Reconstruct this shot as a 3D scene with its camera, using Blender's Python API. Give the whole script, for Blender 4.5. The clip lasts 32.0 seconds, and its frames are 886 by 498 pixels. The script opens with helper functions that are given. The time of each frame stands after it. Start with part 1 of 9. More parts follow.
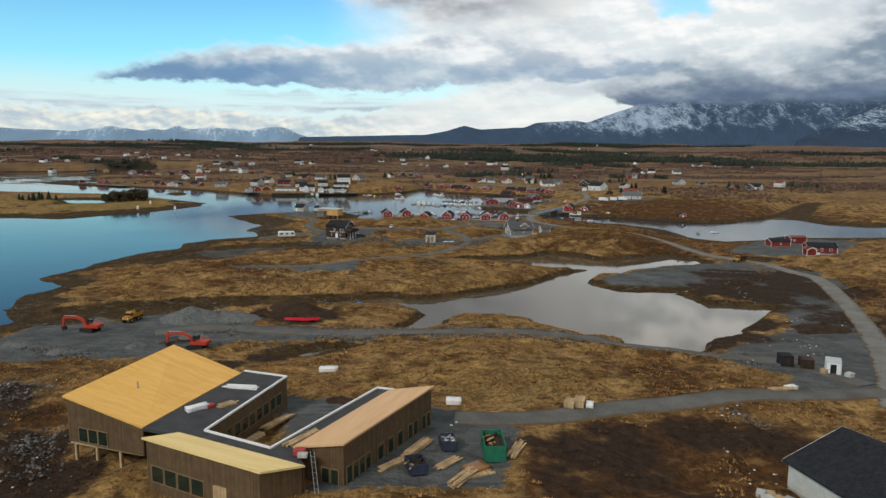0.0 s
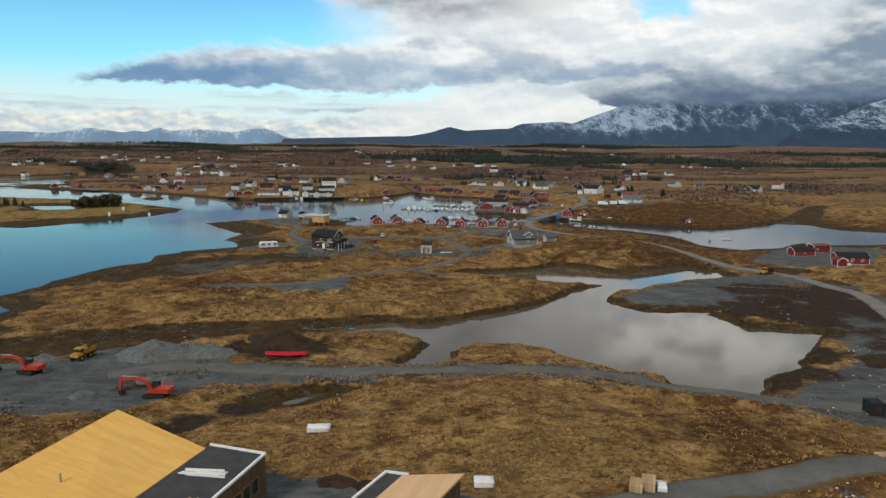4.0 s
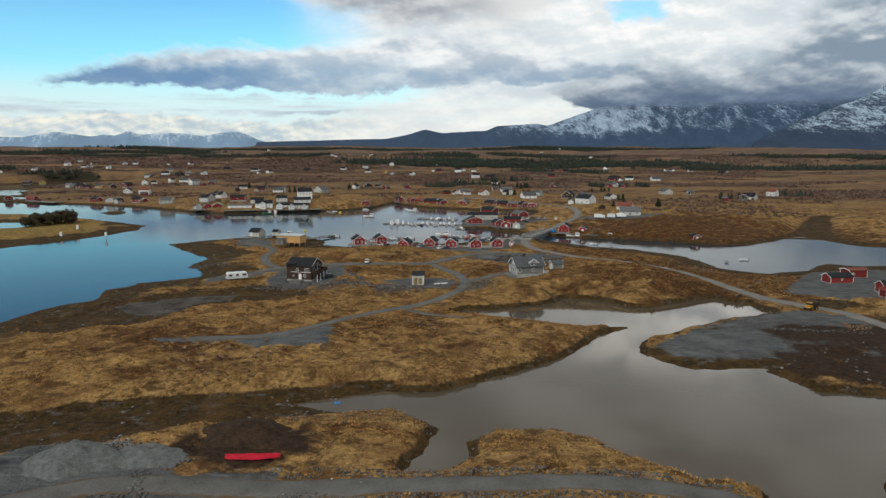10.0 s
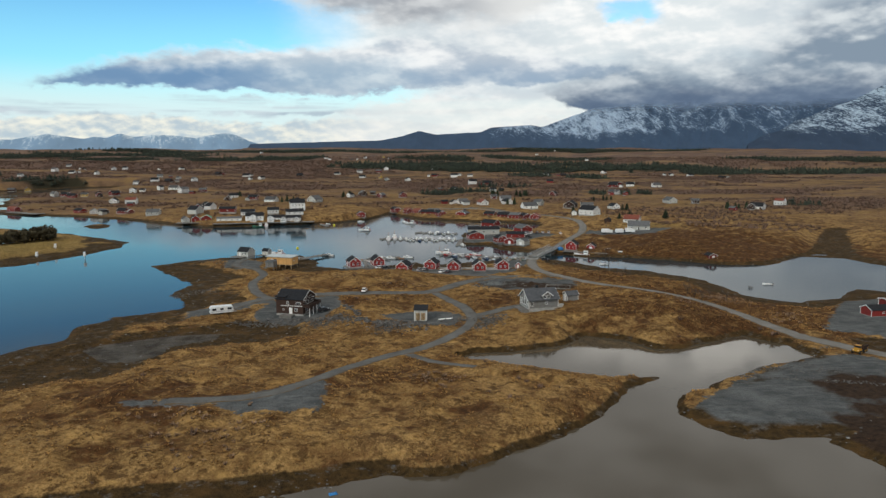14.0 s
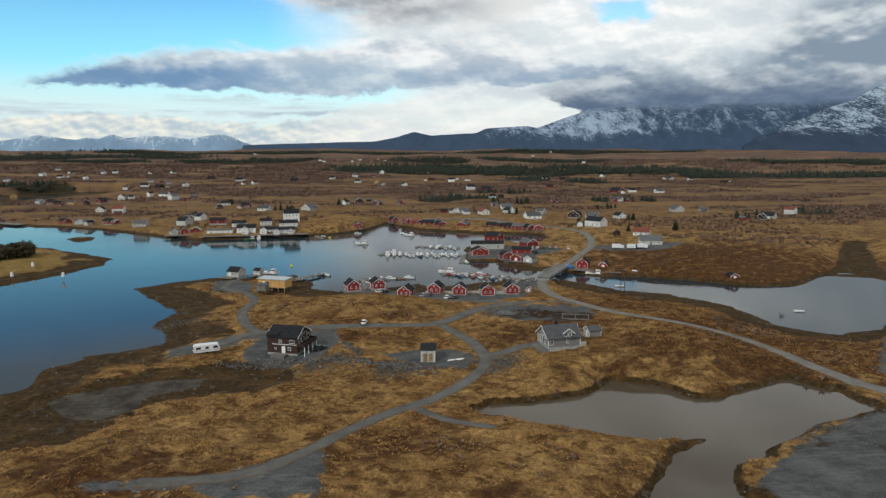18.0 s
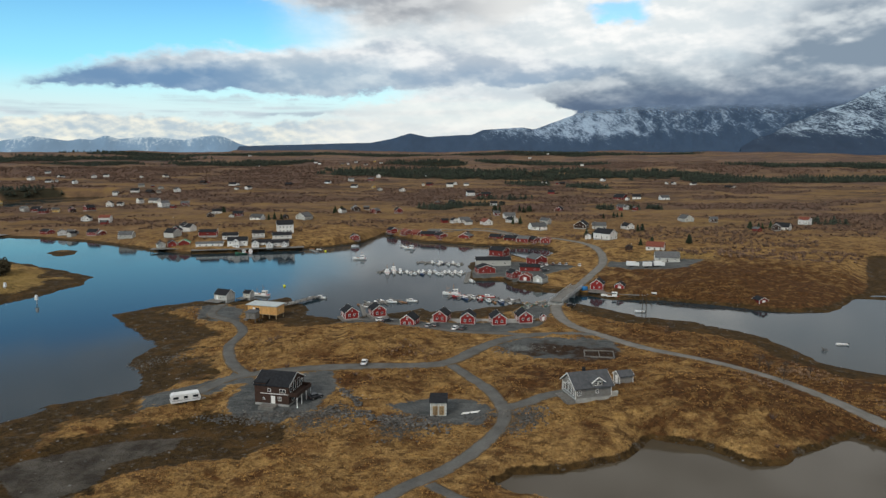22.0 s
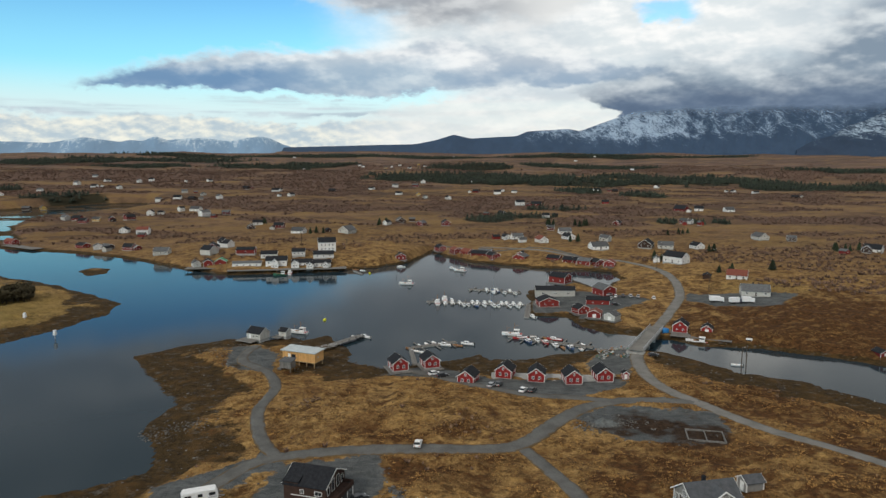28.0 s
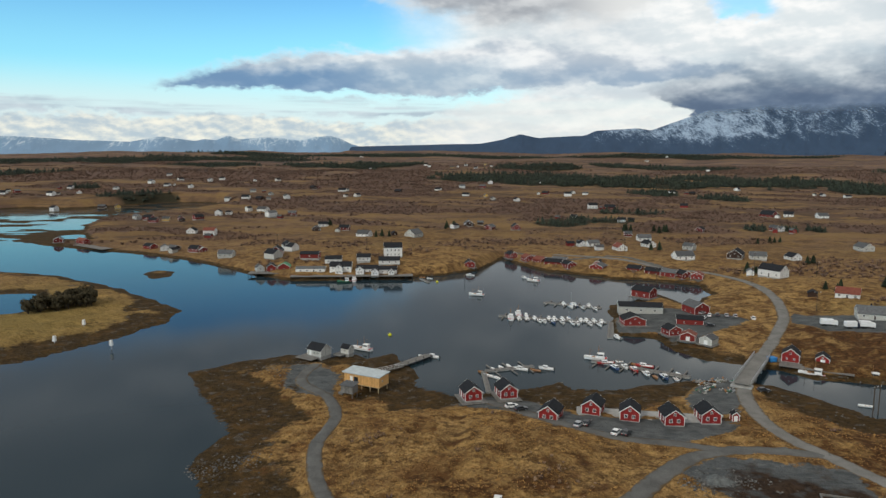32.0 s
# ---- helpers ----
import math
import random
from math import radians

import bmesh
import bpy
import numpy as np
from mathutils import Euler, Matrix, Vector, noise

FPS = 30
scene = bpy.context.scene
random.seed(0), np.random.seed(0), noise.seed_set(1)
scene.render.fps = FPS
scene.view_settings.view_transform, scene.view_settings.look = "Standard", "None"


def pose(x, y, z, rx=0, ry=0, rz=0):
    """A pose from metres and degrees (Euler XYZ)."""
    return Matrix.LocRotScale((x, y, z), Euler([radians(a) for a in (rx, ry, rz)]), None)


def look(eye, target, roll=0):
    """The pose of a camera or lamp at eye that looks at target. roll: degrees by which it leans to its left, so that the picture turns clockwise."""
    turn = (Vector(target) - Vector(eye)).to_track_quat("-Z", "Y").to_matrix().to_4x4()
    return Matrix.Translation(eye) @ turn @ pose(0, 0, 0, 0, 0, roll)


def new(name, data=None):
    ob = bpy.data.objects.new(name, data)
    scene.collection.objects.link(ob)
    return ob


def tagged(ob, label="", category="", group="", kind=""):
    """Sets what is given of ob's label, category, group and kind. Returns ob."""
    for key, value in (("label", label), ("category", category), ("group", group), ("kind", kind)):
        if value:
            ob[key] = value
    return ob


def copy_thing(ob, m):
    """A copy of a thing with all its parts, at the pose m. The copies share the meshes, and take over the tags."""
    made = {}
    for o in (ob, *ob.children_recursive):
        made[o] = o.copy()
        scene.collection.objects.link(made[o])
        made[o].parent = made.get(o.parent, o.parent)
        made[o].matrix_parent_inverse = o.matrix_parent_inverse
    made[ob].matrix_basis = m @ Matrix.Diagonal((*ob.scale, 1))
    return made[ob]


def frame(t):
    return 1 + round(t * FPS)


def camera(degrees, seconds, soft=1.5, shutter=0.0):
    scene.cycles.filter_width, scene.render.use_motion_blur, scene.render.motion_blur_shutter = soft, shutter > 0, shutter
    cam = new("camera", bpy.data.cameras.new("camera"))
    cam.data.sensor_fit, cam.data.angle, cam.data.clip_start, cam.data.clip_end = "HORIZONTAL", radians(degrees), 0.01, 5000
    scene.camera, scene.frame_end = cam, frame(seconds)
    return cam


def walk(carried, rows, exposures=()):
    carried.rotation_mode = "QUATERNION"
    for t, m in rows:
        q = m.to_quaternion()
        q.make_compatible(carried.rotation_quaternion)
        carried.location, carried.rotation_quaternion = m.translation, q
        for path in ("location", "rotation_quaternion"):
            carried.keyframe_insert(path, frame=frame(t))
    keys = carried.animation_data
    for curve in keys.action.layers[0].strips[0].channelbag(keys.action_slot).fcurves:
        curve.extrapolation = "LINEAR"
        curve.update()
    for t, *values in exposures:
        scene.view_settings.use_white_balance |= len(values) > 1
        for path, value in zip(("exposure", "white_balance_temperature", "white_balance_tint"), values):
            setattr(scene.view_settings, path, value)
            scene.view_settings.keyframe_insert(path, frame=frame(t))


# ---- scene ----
# ---------------------------------------------------------------- helpers of this scene
def mesh_object(name, verts, faces, material, parent=None, label="", smooth=False):
    me = bpy.data.meshes.new(name)
    me.from_pydata([tuple(v) for v in verts], [], [tuple(f) for f in faces])
    me.update()
    if material is not None:
        me.materials.append(material)
    if smooth:
        me.polygons.foreach_set("use_smooth", [True] * len(me.polygons))
    ob = new(name, me)
    if parent is not None:
        ob.parent = parent
    if label:
        ob["label"] = label
    return ob


def shared(name, me, parent, m, label=""):
    """One more piece on a mesh that is there already."""
    ob = new(name, me)
    ob.parent = parent
    ob.matrix_basis = m
    if label:
        ob["label"] = label
    return ob


def part(name, bm, material, parent, label="", smooth=False):
    me = bpy.data.meshes.new(name)
    bm.to_mesh(me)
    bm.free()
    me.materials.append(material)
    if smooth:
        me.polygons.foreach_set("use_smooth", [True] * len(me.polygons))
    ob = new(name, me)
    if parent is not None:
        ob.parent = parent
    if label:
        ob["label"] = label
    return ob


def thing(name, x, y, z, turn, label, category, group="", kind=""):
    ob = new(name)
    ob.matrix_basis = pose(x, y, z, 0, 0, turn)
    return tagged(ob, label, category, group, kind)


def box(bm, x0, x1, y0, y1, z0, z1, m=None):
    """An upright block between the given limits."""
    vs = [bm.verts.new((x, y, z)) for z in (z0, z1) for y in (y0, y1) for x in (x0, x1)]
    if m is not None:
        for v in vs:
            v.co = m @ v.co
    for f in ((0, 2, 3, 1), (4, 5, 7, 6), (0, 1, 5, 4), (2, 6, 7, 3), (0, 4, 6, 2), (1, 3, 7, 5)):
        bm.faces.new([vs[i] for i in f])
    return vs


def blk(x0, x1, y0, y1, z0, z1, m=None):
    bm = bmesh.new()
    box(bm, x0, x1, y0, y1, z0, z1, m)
    return bm


def bar(bm, a, b, w, h=None, n=4):
    """A straight bar from a to b with n sides."""
    a, b = Vector(a), Vector(b)
    d = (b - a)
    q = d.to_track_quat("Z", "Y").to_matrix()
    h = h or w
    rings = []
    for p in (a, b):
        ring = []
        for i in range(n):
            t = 2 * math.pi * (i + 0.5) / n
            k = 1 / math.cos(math.pi / n) / 2
            ring.append(bm.verts.new(p + q @ Vector((math.cos(t) * w * k, math.sin(t) * h * k, 0))))
        rings.append(ring)
    for i in range(n):
        j = (i + 1) % n
        bm.faces.new((rings[0][i], rings[0][j], rings[1][j], rings[1][i]))
    bm.faces.new(rings[0][::-1])
    bm.faces.new(rings[1])


def prism(bm, outline, y0, y1, m=None):
    """An outline in x and z, drawn out along y."""
    a = [bm.verts.new((x, y0, z)) for x, z in outline]
    b = [bm.verts.new((x, y1, z)) for x, z in outline]
    if m is not None:
        for v in a + b:
            v.co = m @ v.co
    n = len(outline)
    bm.faces.new(a)
    bm.faces.new(b[::-1])
    for i in range(n):
        bm.faces.new((a[(i + 1) % n], a[i], b[i], b[(i + 1) % n]))


def slab(bm, pts, thick):
    """A plate with the given top corners, of that thickness downwards."""
    t = [bm.verts.new(p) for p in pts]
    b = [bm.verts.new((p[0], p[1], p[2] - thick)) for p in pts]
    n = len(pts)
    bm.faces.new(t)
    bm.faces.new(b[::-1])
    for i in range(n):
        bm.faces.new((t[i], b[i], b[(i + 1) % n], t[(i + 1) % n]))


# ---------------------------------------------------------------- camera
FOV = 64.93
cam = camera(FOV, 32.0, soft=1.45)
PATH = [
    (0.0, 0.00, 0.00, 39.77, 81.493, -0.332, 1.790),
    (0.5, -0.61, 2.87, 39.84, 81.500, -0.322, 1.570),
    (1.0, -1.23, 5.72, 39.90, 81.508, -0.311, 1.534),
    (1.5, -1.86, 8.53, 39.94, 81.520, -0.297, 1.365),
    (2.0, -2.49, 11.34, 39.96, 81.534, -0.280, 1.221),
    (2.5, -3.11, 14.17, 39.96, 81.548, -0.247, 0.850),
    (3.0, -3.75, 16.98, 39.96, 81.565, -0.222, 0.766),
    (3.5, -4.42, 19.74, 40.02, 81.586, -0.227, 0.645),
    (5.5, -6.80, 30.84, 40.15, 81.643, -0.089, 0.192),
    (6.0, -7.30, 33.45, 40.36, 81.673, -0.067, 0.095),
    (6.5, -7.80, 36.06, 40.68, 81.681, -0.064, -0.036),
    (7.0, -8.30, 38.66, 41.07, 81.681, -0.056, -0.113),
    (7.5, -8.82, 41.17, 41.48, 81.690, -0.014, -0.482),
    (8.0, -9.32, 43.69, 41.94, 81.701, 0.030, -0.861),
    (8.5, -9.70, 46.26, 42.49, 81.711, 0.043, -1.171),
    (9.0, -10.06, 48.86, 43.10, 81.722, 0.049, -1.321),
    (9.5, -10.46, 51.44, 43.79, 81.739, 0.065, -1.412),
    (10.0, -10.86, 54.03, 44.52, 81.755, 0.082, -1.504),
    (10.5, -11.23, 56.66, 45.25, 81.762, 0.099, -1.564),
    (11.0, -11.57, 59.30, 46.00, 81.768, 0.115, -1.649),
    (11.5, -11.82, 61.95, 46.78, 81.779, 0.131, -1.720),
    (12.0, -12.06, 64.58, 47.58, 81.790, 0.147, -1.775),
    (12.5, -12.32, 67.20, 48.34, 81.796, 0.162, -1.876),
    (13.0, -12.62, 69.78, 49.10, 81.799, 0.175, -1.902),
    (13.5, -13.00, 72.31, 49.84, 81.805, 0.185, -1.991),
    (14.0, -13.38, 74.81, 50.57, 81.807, 0.194, -2.016),
    (14.5, -13.68, 77.31, 51.30, 81.802, 0.205, -2.081),
    (16.5, -15.20, 87.56, 54.20, 81.808, 0.212, -2.287),
    (17.0, -15.68, 90.30, 54.84, 81.813, 0.205, -2.354),
    (17.5, -16.13, 93.09, 55.48, 81.815, 0.208, -2.416),
    (18.0, -16.55, 95.91, 56.11, 81.816, 0.214, -2.472),
    (18.5, -16.95, 98.72, 56.73, 81.818, 0.216, -2.512),
    (19.0, -17.34, 101.55, 57.34, 81.821, 0.214, -2.580),
    (19.5, -17.72, 104.45, 57.95, 81.825, 0.209, -2.622),
    (20.0, -18.10, 107.38, 58.55, 81.831, 0.195, -2.678),
    (20.5, -18.53, 110.34, 59.17, 81.844, 0.163, -2.690),
    (21.0, -18.91, 113.33, 59.80, 81.857, 0.132, -2.779),
    (21.5, -19.12, 116.35, 60.44, 81.866, 0.127, -2.767),
    (22.0, -19.32, 119.39, 61.09, 81.872, 0.131, -2.821),
    (22.5, -19.66, 122.42, 61.73, 81.875, 0.136, -2.833),
    (23.0, -20.02, 125.47, 62.37, 81.874, 0.139, -2.874),
    (23.5, -20.34, 128.54, 63.03, 81.869, 0.131, -2.699),
    (24.0, -20.67, 131.60, 63.70, 81.865, 0.113, -2.436),
    (24.5, -21.02, 134.62, 64.38, 81.874, 0.069, -2.069),
    (25.0, -21.41, 137.62, 65.06, 81.883, 0.031, -1.744),
    (25.5, -21.85, 140.62, 65.72, 81.881, 0.026, -1.469),
    (27.5, -24.06, 152.45, 68.20, 81.899, -0.015, 0.121),
    (28.0, -24.52, 155.37, 68.69, 81.913, -0.015, 0.646),
    (28.5, -25.00, 158.24, 69.09, 81.898, -0.001, 1.002),
    (29.0, -25.51, 161.09, 69.40, 81.873, 0.010, 1.216),
    (29.5, -26.04, 163.96, 69.59, 81.861, 0.001, 1.752),
    (30.0, -26.62, 166.84, 69.72, 81.854, -0.022, 2.539),
    (30.5, -27.27, 169.72, 69.81, 81.855, -0.066, 3.653),
    (31.0, -27.94, 172.58, 69.87, 81.857, -0.110, 4.565),
    (31.5, -28.58, 175.38, 69.91, 81.853, -0.132, 5.591),
    (32.0, -29.22, 178.16, 69.95, 81.848, -0.146, 5.971),
]
walk(cam, [(t, pose(x, y, z, rx, ry, rz)) for t, x, y, z, rx, ry, rz in PATH])

# ---------------------------------------------------------------- sky and sun
SUN_AZ, SUN_EL = -142.0, 36.0     # degrees to the right of +y, and above the horizon


def build_world():
    world = bpy.data.worlds.new("sky")
    scene.world = world
    world.use_nodes = True
    nt = world.node_tree
    nt.nodes.clear()

    def node(kind, **kw):
        n = nt.nodes.new(kind)
        for k, v in kw.items():
            n.inputs[k].default_value = v
        return n

    def put(sock, v):
        if isinstance(v, (int, float)):
            sock.default_value = v
        else:
            nt.links.new(v, sock)

    def mt(op, a, b=0.0, c=0.0):
        n = nt.nodes.new("ShaderNodeMath")
        n.operation = op
        for s, v in zip(n.inputs, (a, b, c)):
            put(s, v)
        return n.outputs[0]

    def ramp(v, lo, hi):
        n = nt.nodes.new("ShaderNodeMapRange")
        n.interpolation_type = "SMOOTHSTEP"
        put(n.inputs["Value"], v)
        n.inputs["From Min"].default_value, n.inputs["From Max"].default_value = lo, hi
        return n.outputs[0]

    def noise_at(ax, ex, scale, detail, rough, shift):
        cb = nt.nodes.new("ShaderNodeCombineXYZ")
        put(cb.inputs[0], mt("MULTIPLY", ax, scale[0]))
        put(cb.inputs[1], mt("MULTIPLY", ex, scale[1]))
        cb.inputs[2].default_value = shift
        n = node("ShaderNodeTexNoise", Scale=1.0, Detail=detail, Roughness=rough)
        nt.links.new(cb.outputs[0], n.inputs["Vector"])
        return n.outputs["Fac"]

    def mixc(f, a, b):
        n = nt.nodes.new("ShaderNodeMix")
        n.data_type = "RGBA"
        put(n.inputs[0], f)
        for s, v in ((n.inputs[6], a), (n.inputs[7], b)):
            if isinstance(v, tuple):
                s.default_value = (*v, 1)
            else:
                nt.links.new(v, s)
        return n.outputs[2]

    tc = nt.nodes.new("ShaderNodeTexCoord")
    sp = nt.nodes.new("ShaderNodeSeparateXYZ")
    nt.links.new(tc.outputs["Generated"], sp.inputs[0])
    az = mt("MULTIPLY", mt("ARCTAN2", sp.outputs[0], sp.outputs[1]), 57.296)
    el = mt("MULTIPLY", mt("ARCSINE", mt("MINIMUM", mt("MAXIMUM", sp.outputs[2], -1.0), 1.0)), 57.296)

    # the clouds' edges are pulled about by two noises
    n_big = noise_at(az, el, (0.09, 0.30), 3.0, 0.5, 1.7)
    n_mid = noise_at(az, el, (0.20, 0.42), 6.0, 0.55, 5.1)
    n_fine = noise_at(az, el, (0.55, 1.1), 6.0, 0.56, 9.3)
    n_puff = noise_at(az, el, (1.3, 2.2), 5.0, 0.6, 2.9)
    wa = mt("ADD", az, mt("MULTIPLY", mt("SUBTRACT", n_mid, 0.5), 6.0))
    we = mt("ADD", el, mt("ADD", mt("MULTIPLY", mt("SUBTRACT", n_mid, 0.5), 1.8), mt("ADD", mt("MULTIPLY", mt("SUBTRACT", n_fine, 0.5), 1.5), mt("MULTIPLY", mt("SUBTRACT", n_puff, 0.5), 0.45))))

    def srgb(r, g, b):
        return tuple(((v / 255 + 0.055) / 1.055) ** 2.4 for v in (r, g, b))

    def edge(pts):
        """An elevation that runs along the azimuth through the given points, in degrees."""
        n = nt.nodes.new("ShaderNodeValToRGB")
        put(n.inputs[0], mt("DIVIDE", mt("ADD", wa, 60.0), 120.0))
        el_ = n.color_ramp.elements
        while len(el_) < len(pts):
            el_.new(0.5)
        for e, (a, h) in zip(el_, pts):
            e.position = (a + 60.0) / 120.0
            e.color = (h / 20, h / 20, h / 20, 1)
        return mt("MULTIPLY", n.outputs[0], 20.0)

    def between(top, bot, soft_top, soft_bot):
        up = ramp(mt("SUBTRACT", edge(top), we), 0.0, soft_top) if top else 1.0
        dn = ramp(mt("SUBTRACT", we, edge(bot)), 0.0, soft_bot) if bot else 1.0
        return mt("MULTIPLY", up, dn)

    # billows lit from above: the same noise, a little higher up, taken away
    def billow(scale, step, shift, detail=7.0):
        a = noise_at(az, el, scale, detail, 0.56, shift)
        b = noise_at(mt("ADD", az, 0.25), mt("ADD", el, step), scale, detail, 0.56, shift)
        return mt("SUBTRACT", a, b)

    lit = ramp(billow((0.20, 0.42), 0.6, 5.1, 4.0), -0.16, 0.22)
    lit_fine = ramp(billow((0.40, 0.8), 0.28, 9.3, 5.0), -0.14, 0.20)
    lit_puff = ramp(billow((0.8, 1.5), 0.22, 2.9, 6.0), -0.15, 0.17)
    lit_wide = ramp(billow((0.085, 0.20), 1.3, 7.7, 3.0), -0.20, 0.24)
    lit_both = ramp(mt("ADD", mt("MULTIPLY", lit_wide, 0.55), mt("ADD", mt("MULTIPLY", lit, 0.32), mt("ADD", mt("MULTIPLY", lit_fine, 0.10), mt("MULTIPLY", lit_puff, 0.03)))), 0.24, 0.78)
    bands = noise_at(az, el, (0.06, 1.1), 5.0, 0.55, 3.3)
    layers = []

    veil = mt("MULTIPLY", ramp(el, 6.8, 2.4), 0.92)
    layers.append((veil, srgb(222, 240, 243)))
    streaks = mt("MULTIPLY", between([(-60, 4.4), (-29, 3.9), (-18, 4.1), (-8, 4.0), (3, 4.3), (8, 4.4), (60, 4.4)], [(-60, 2.4), (60, 2.4)], 0.5, 0.5), ramp(bands, 0.38, 0.62))
    layers.append((streaks, mixc(lit, srgb(178, 196, 208), srgb(212, 224, 230))))
    heaps = between([(-60, 3.0), (-29, 2.6), (-24, 3.0), (-20, 2.7), (-12, 2.3), (-4, 2.6), (4, 2.2), (12, 2.6), (60, 2.4)], None, 0.55, 0.4)
    layers.append((heaps, mixc(lit_fine, srgb(186, 203, 213), srgb(247, 246, 232))))
    cream = mt("MULTIPLY", between([(-60, 0.0), (-9, 2.4), (-4, 4.2), (2, 4.7), (9, 5.0), (14, 4.8), (60, 4.8)], None, 0.9, 0.4), ramp(az, -12.0, -2.0))
    layers.append((mt("MULTIPLY", cream, 0.85), mixc(lit, srgb(226, 232, 232), srgb(250, 249, 244))))
    bright = mt("MULTIPLY", ramp(wa, -12.0, -2.0), ramp(we, 6.4, 7.8))
    layers.append((bright, mixc(lit, srgb(216, 226, 230), srgb(252, 254, 253))))
    sheet = mt("MULTIPLY", ramp(az, -4.0, 3.0), ramp(el, 3.4, 4.4))
    layers.append((mt("MULTIPLY", sheet, 0.97), mixc(lit, srgb(208, 218, 224), srgb(240, 243, 243))))
    glare = mt("MULTIPLY", mt("MULTIPLY", ramp(wa, 6.0, 12.0), ramp(wa, 27.0, 22.0)), ramp(we, 5.4, 7.0))
    glare = mt("MULTIPLY", glare, ramp(we, 6.0, 8.2))
    layers.append((glare, mixc(ramp(mt("ADD", mt("MULTIPLY", lit_fine, 0.35), mt("MULTIPLY", lit, 0.65)), 0.05, 0.95), srgb(224, 232, 235), srgb(255, 255, 253))))
    bank = between([(-60, 0.4), (-27.9, 5.0), (-27, 5.5), (-24, 6.6), (-21, 7.4), (-17, 8.1), (-10, 8.2), (-1.2, 8.9), (3.3, 8.6), (6.9, 8.0), (10.1, 7.6), (13, 7.0), (18, 5.6), (60, 4.0)],
                   [(-60, 4.6), (-27.9, 4.4), (-23, 4.4), (-18.4, 4.4), (-12.3, 4.1), (-7.5, 3.95), (-1.2, 4.5), (7.9, 4.75), (12, 5.0), (60, 5.2)], 1.0, 0.45)
    tops = mixc(lit_both, srgb(184, 196, 208), srgb(246, 248, 248))
    grey = mixc(lit_both, srgb(152, 174, 196), srgb(204, 215, 223))
    blue = mixc(lit_both, srgb(98, 134, 176), srgb(146, 172, 200))
    core = mt("MULTIPLY", mt("MULTIPLY", ramp(wa, -29.0, -25.0), ramp(wa, -9.0, -17.0)), mt("MULTIPLY", ramp(we, 6.9, 5.6), 0.9))
    body = mixc(core, mixc(ramp(we, 5.2, 7.4), grey, tops), blue)
    layers.append((mt("MULTIPLY", bank, 0.96), body))
    roof = between(None, [(-60, 14.0), (-15, 13.0), (-12.8, 11.8), (-10.7, 11.2), (-8.2, 9.9), (-5.6, 9.4), (-2.1, 9.0), (1.5, 8.9), (3.3, 9.3), (5.6, 8.6), (7.8, 8.8), (10.0, 10.0), (14, 13.0), (60, 14.0)], 0.5, 1.9)
    layers.append((mt("MULTIPLY", roof, 0.93), mixc(mt("MULTIPLY", ramp(az, 1.0, 9.0), 0.85), mixc(lit_both, srgb(160, 165, 172), srgb(212, 215, 217)), srgb(238, 239, 237))))
    gloom = between([(-60, 0.0), (8.4, 4.2), (9.2, 5.1), (10.4, 5.7), (12.3, 6.6), (16.6, 7.8), (20.8, 7.8), (24.8, 7.6), (27.1, 9.0), (28.4, 10.6), (30.1, 11.8), (34, 13.4), (60, 14.0)],
                    [(-60, 4.2), (8.5, 4.1), (10.6, 3.6), (12.4, 3.0), (15, 1.0), (60, 0.5)], 3.4, 0.4)
    low_part = mixc(lit, srgb(92, 110, 134), srgb(116, 134, 156))
    high_part = mixc(lit_both, srgb(134, 151, 168), srgb(220, 227, 230))
    layers.append((gloom, mixc(ramp(we, 3.3, 5.8), low_part, high_part)))
    blue_side = mt("MULTIPLY", ramp(az, -100.0, -85.0), ramp(az, -8.0, -20.0))
    above = mt("MULTIPLY", mt("MULTIPLY", ramp(el, 14.0, 24.0), 0.92), mt("SUBTRACT", 1.0, mt("MULTIPLY", blue_side, 0.6)))
    layers.append((above, mixc(ramp(n_big, 0.35, 0.65), (0.34, 0.345, 0.35), (0.78, 0.78, 0.76))))
    # sunlit heads of the clouds just above, which the lagoon mirrors
    heads = mt("MULTIPLY", mt("MULTIPLY", ramp(wa, 10.0, 16.0), ramp(wa, 31.0, 25.0)), mt("MULTIPLY", ramp(we, 11.4, 12.6), ramp(we, 19.0, 15.5)))
    layers.append((mt("MULTIPLY", heads, ramp(n_mid, 0.40, 0.56)), (1.5, 1.47, 1.38)))
    gap = mt("SUBTRACT", 1.0, mt("MULTIPLY", 0.75, mt("MULTIPLY", mt("MULTIPLY", ramp(wa, 14.0, 15.3), ramp(wa, 19.5, 17.5)), mt("MULTIPLY", ramp(we, 9.2, 9.9), ramp(we, 11.4, 10.6)))))
    cover, cloud = 0.0, None
    for mask, colour in layers:
        cloud = mixc(mask, cloud, colour) if cloud is not None else mixc(1.0, colour, colour)
        cover = mt("SUBTRACT", 1.0, mt("MULTIPLY", mt("SUBTRACT", 1.0, cover), mt("SUBTRACT", 1.0, mask)))
    cover = mt("MULTIPLY", cover, gap)

    sky = nt.nodes.new("ShaderNodeTexSky")
    sky.sky_type = "NISHITA"
    sky.sun_disc = False
    sky.sun_elevation, sky.sun_rotation = radians(SUN_EL), radians(SUN_AZ)
    sky.air_density, sky.dust_density, sky.ozone_density = 1.0, 0.4, 2.0
    clear = node("ShaderNodeBackground", Strength=0.158)
    tint = nt.nodes.new("ShaderNodeMix")
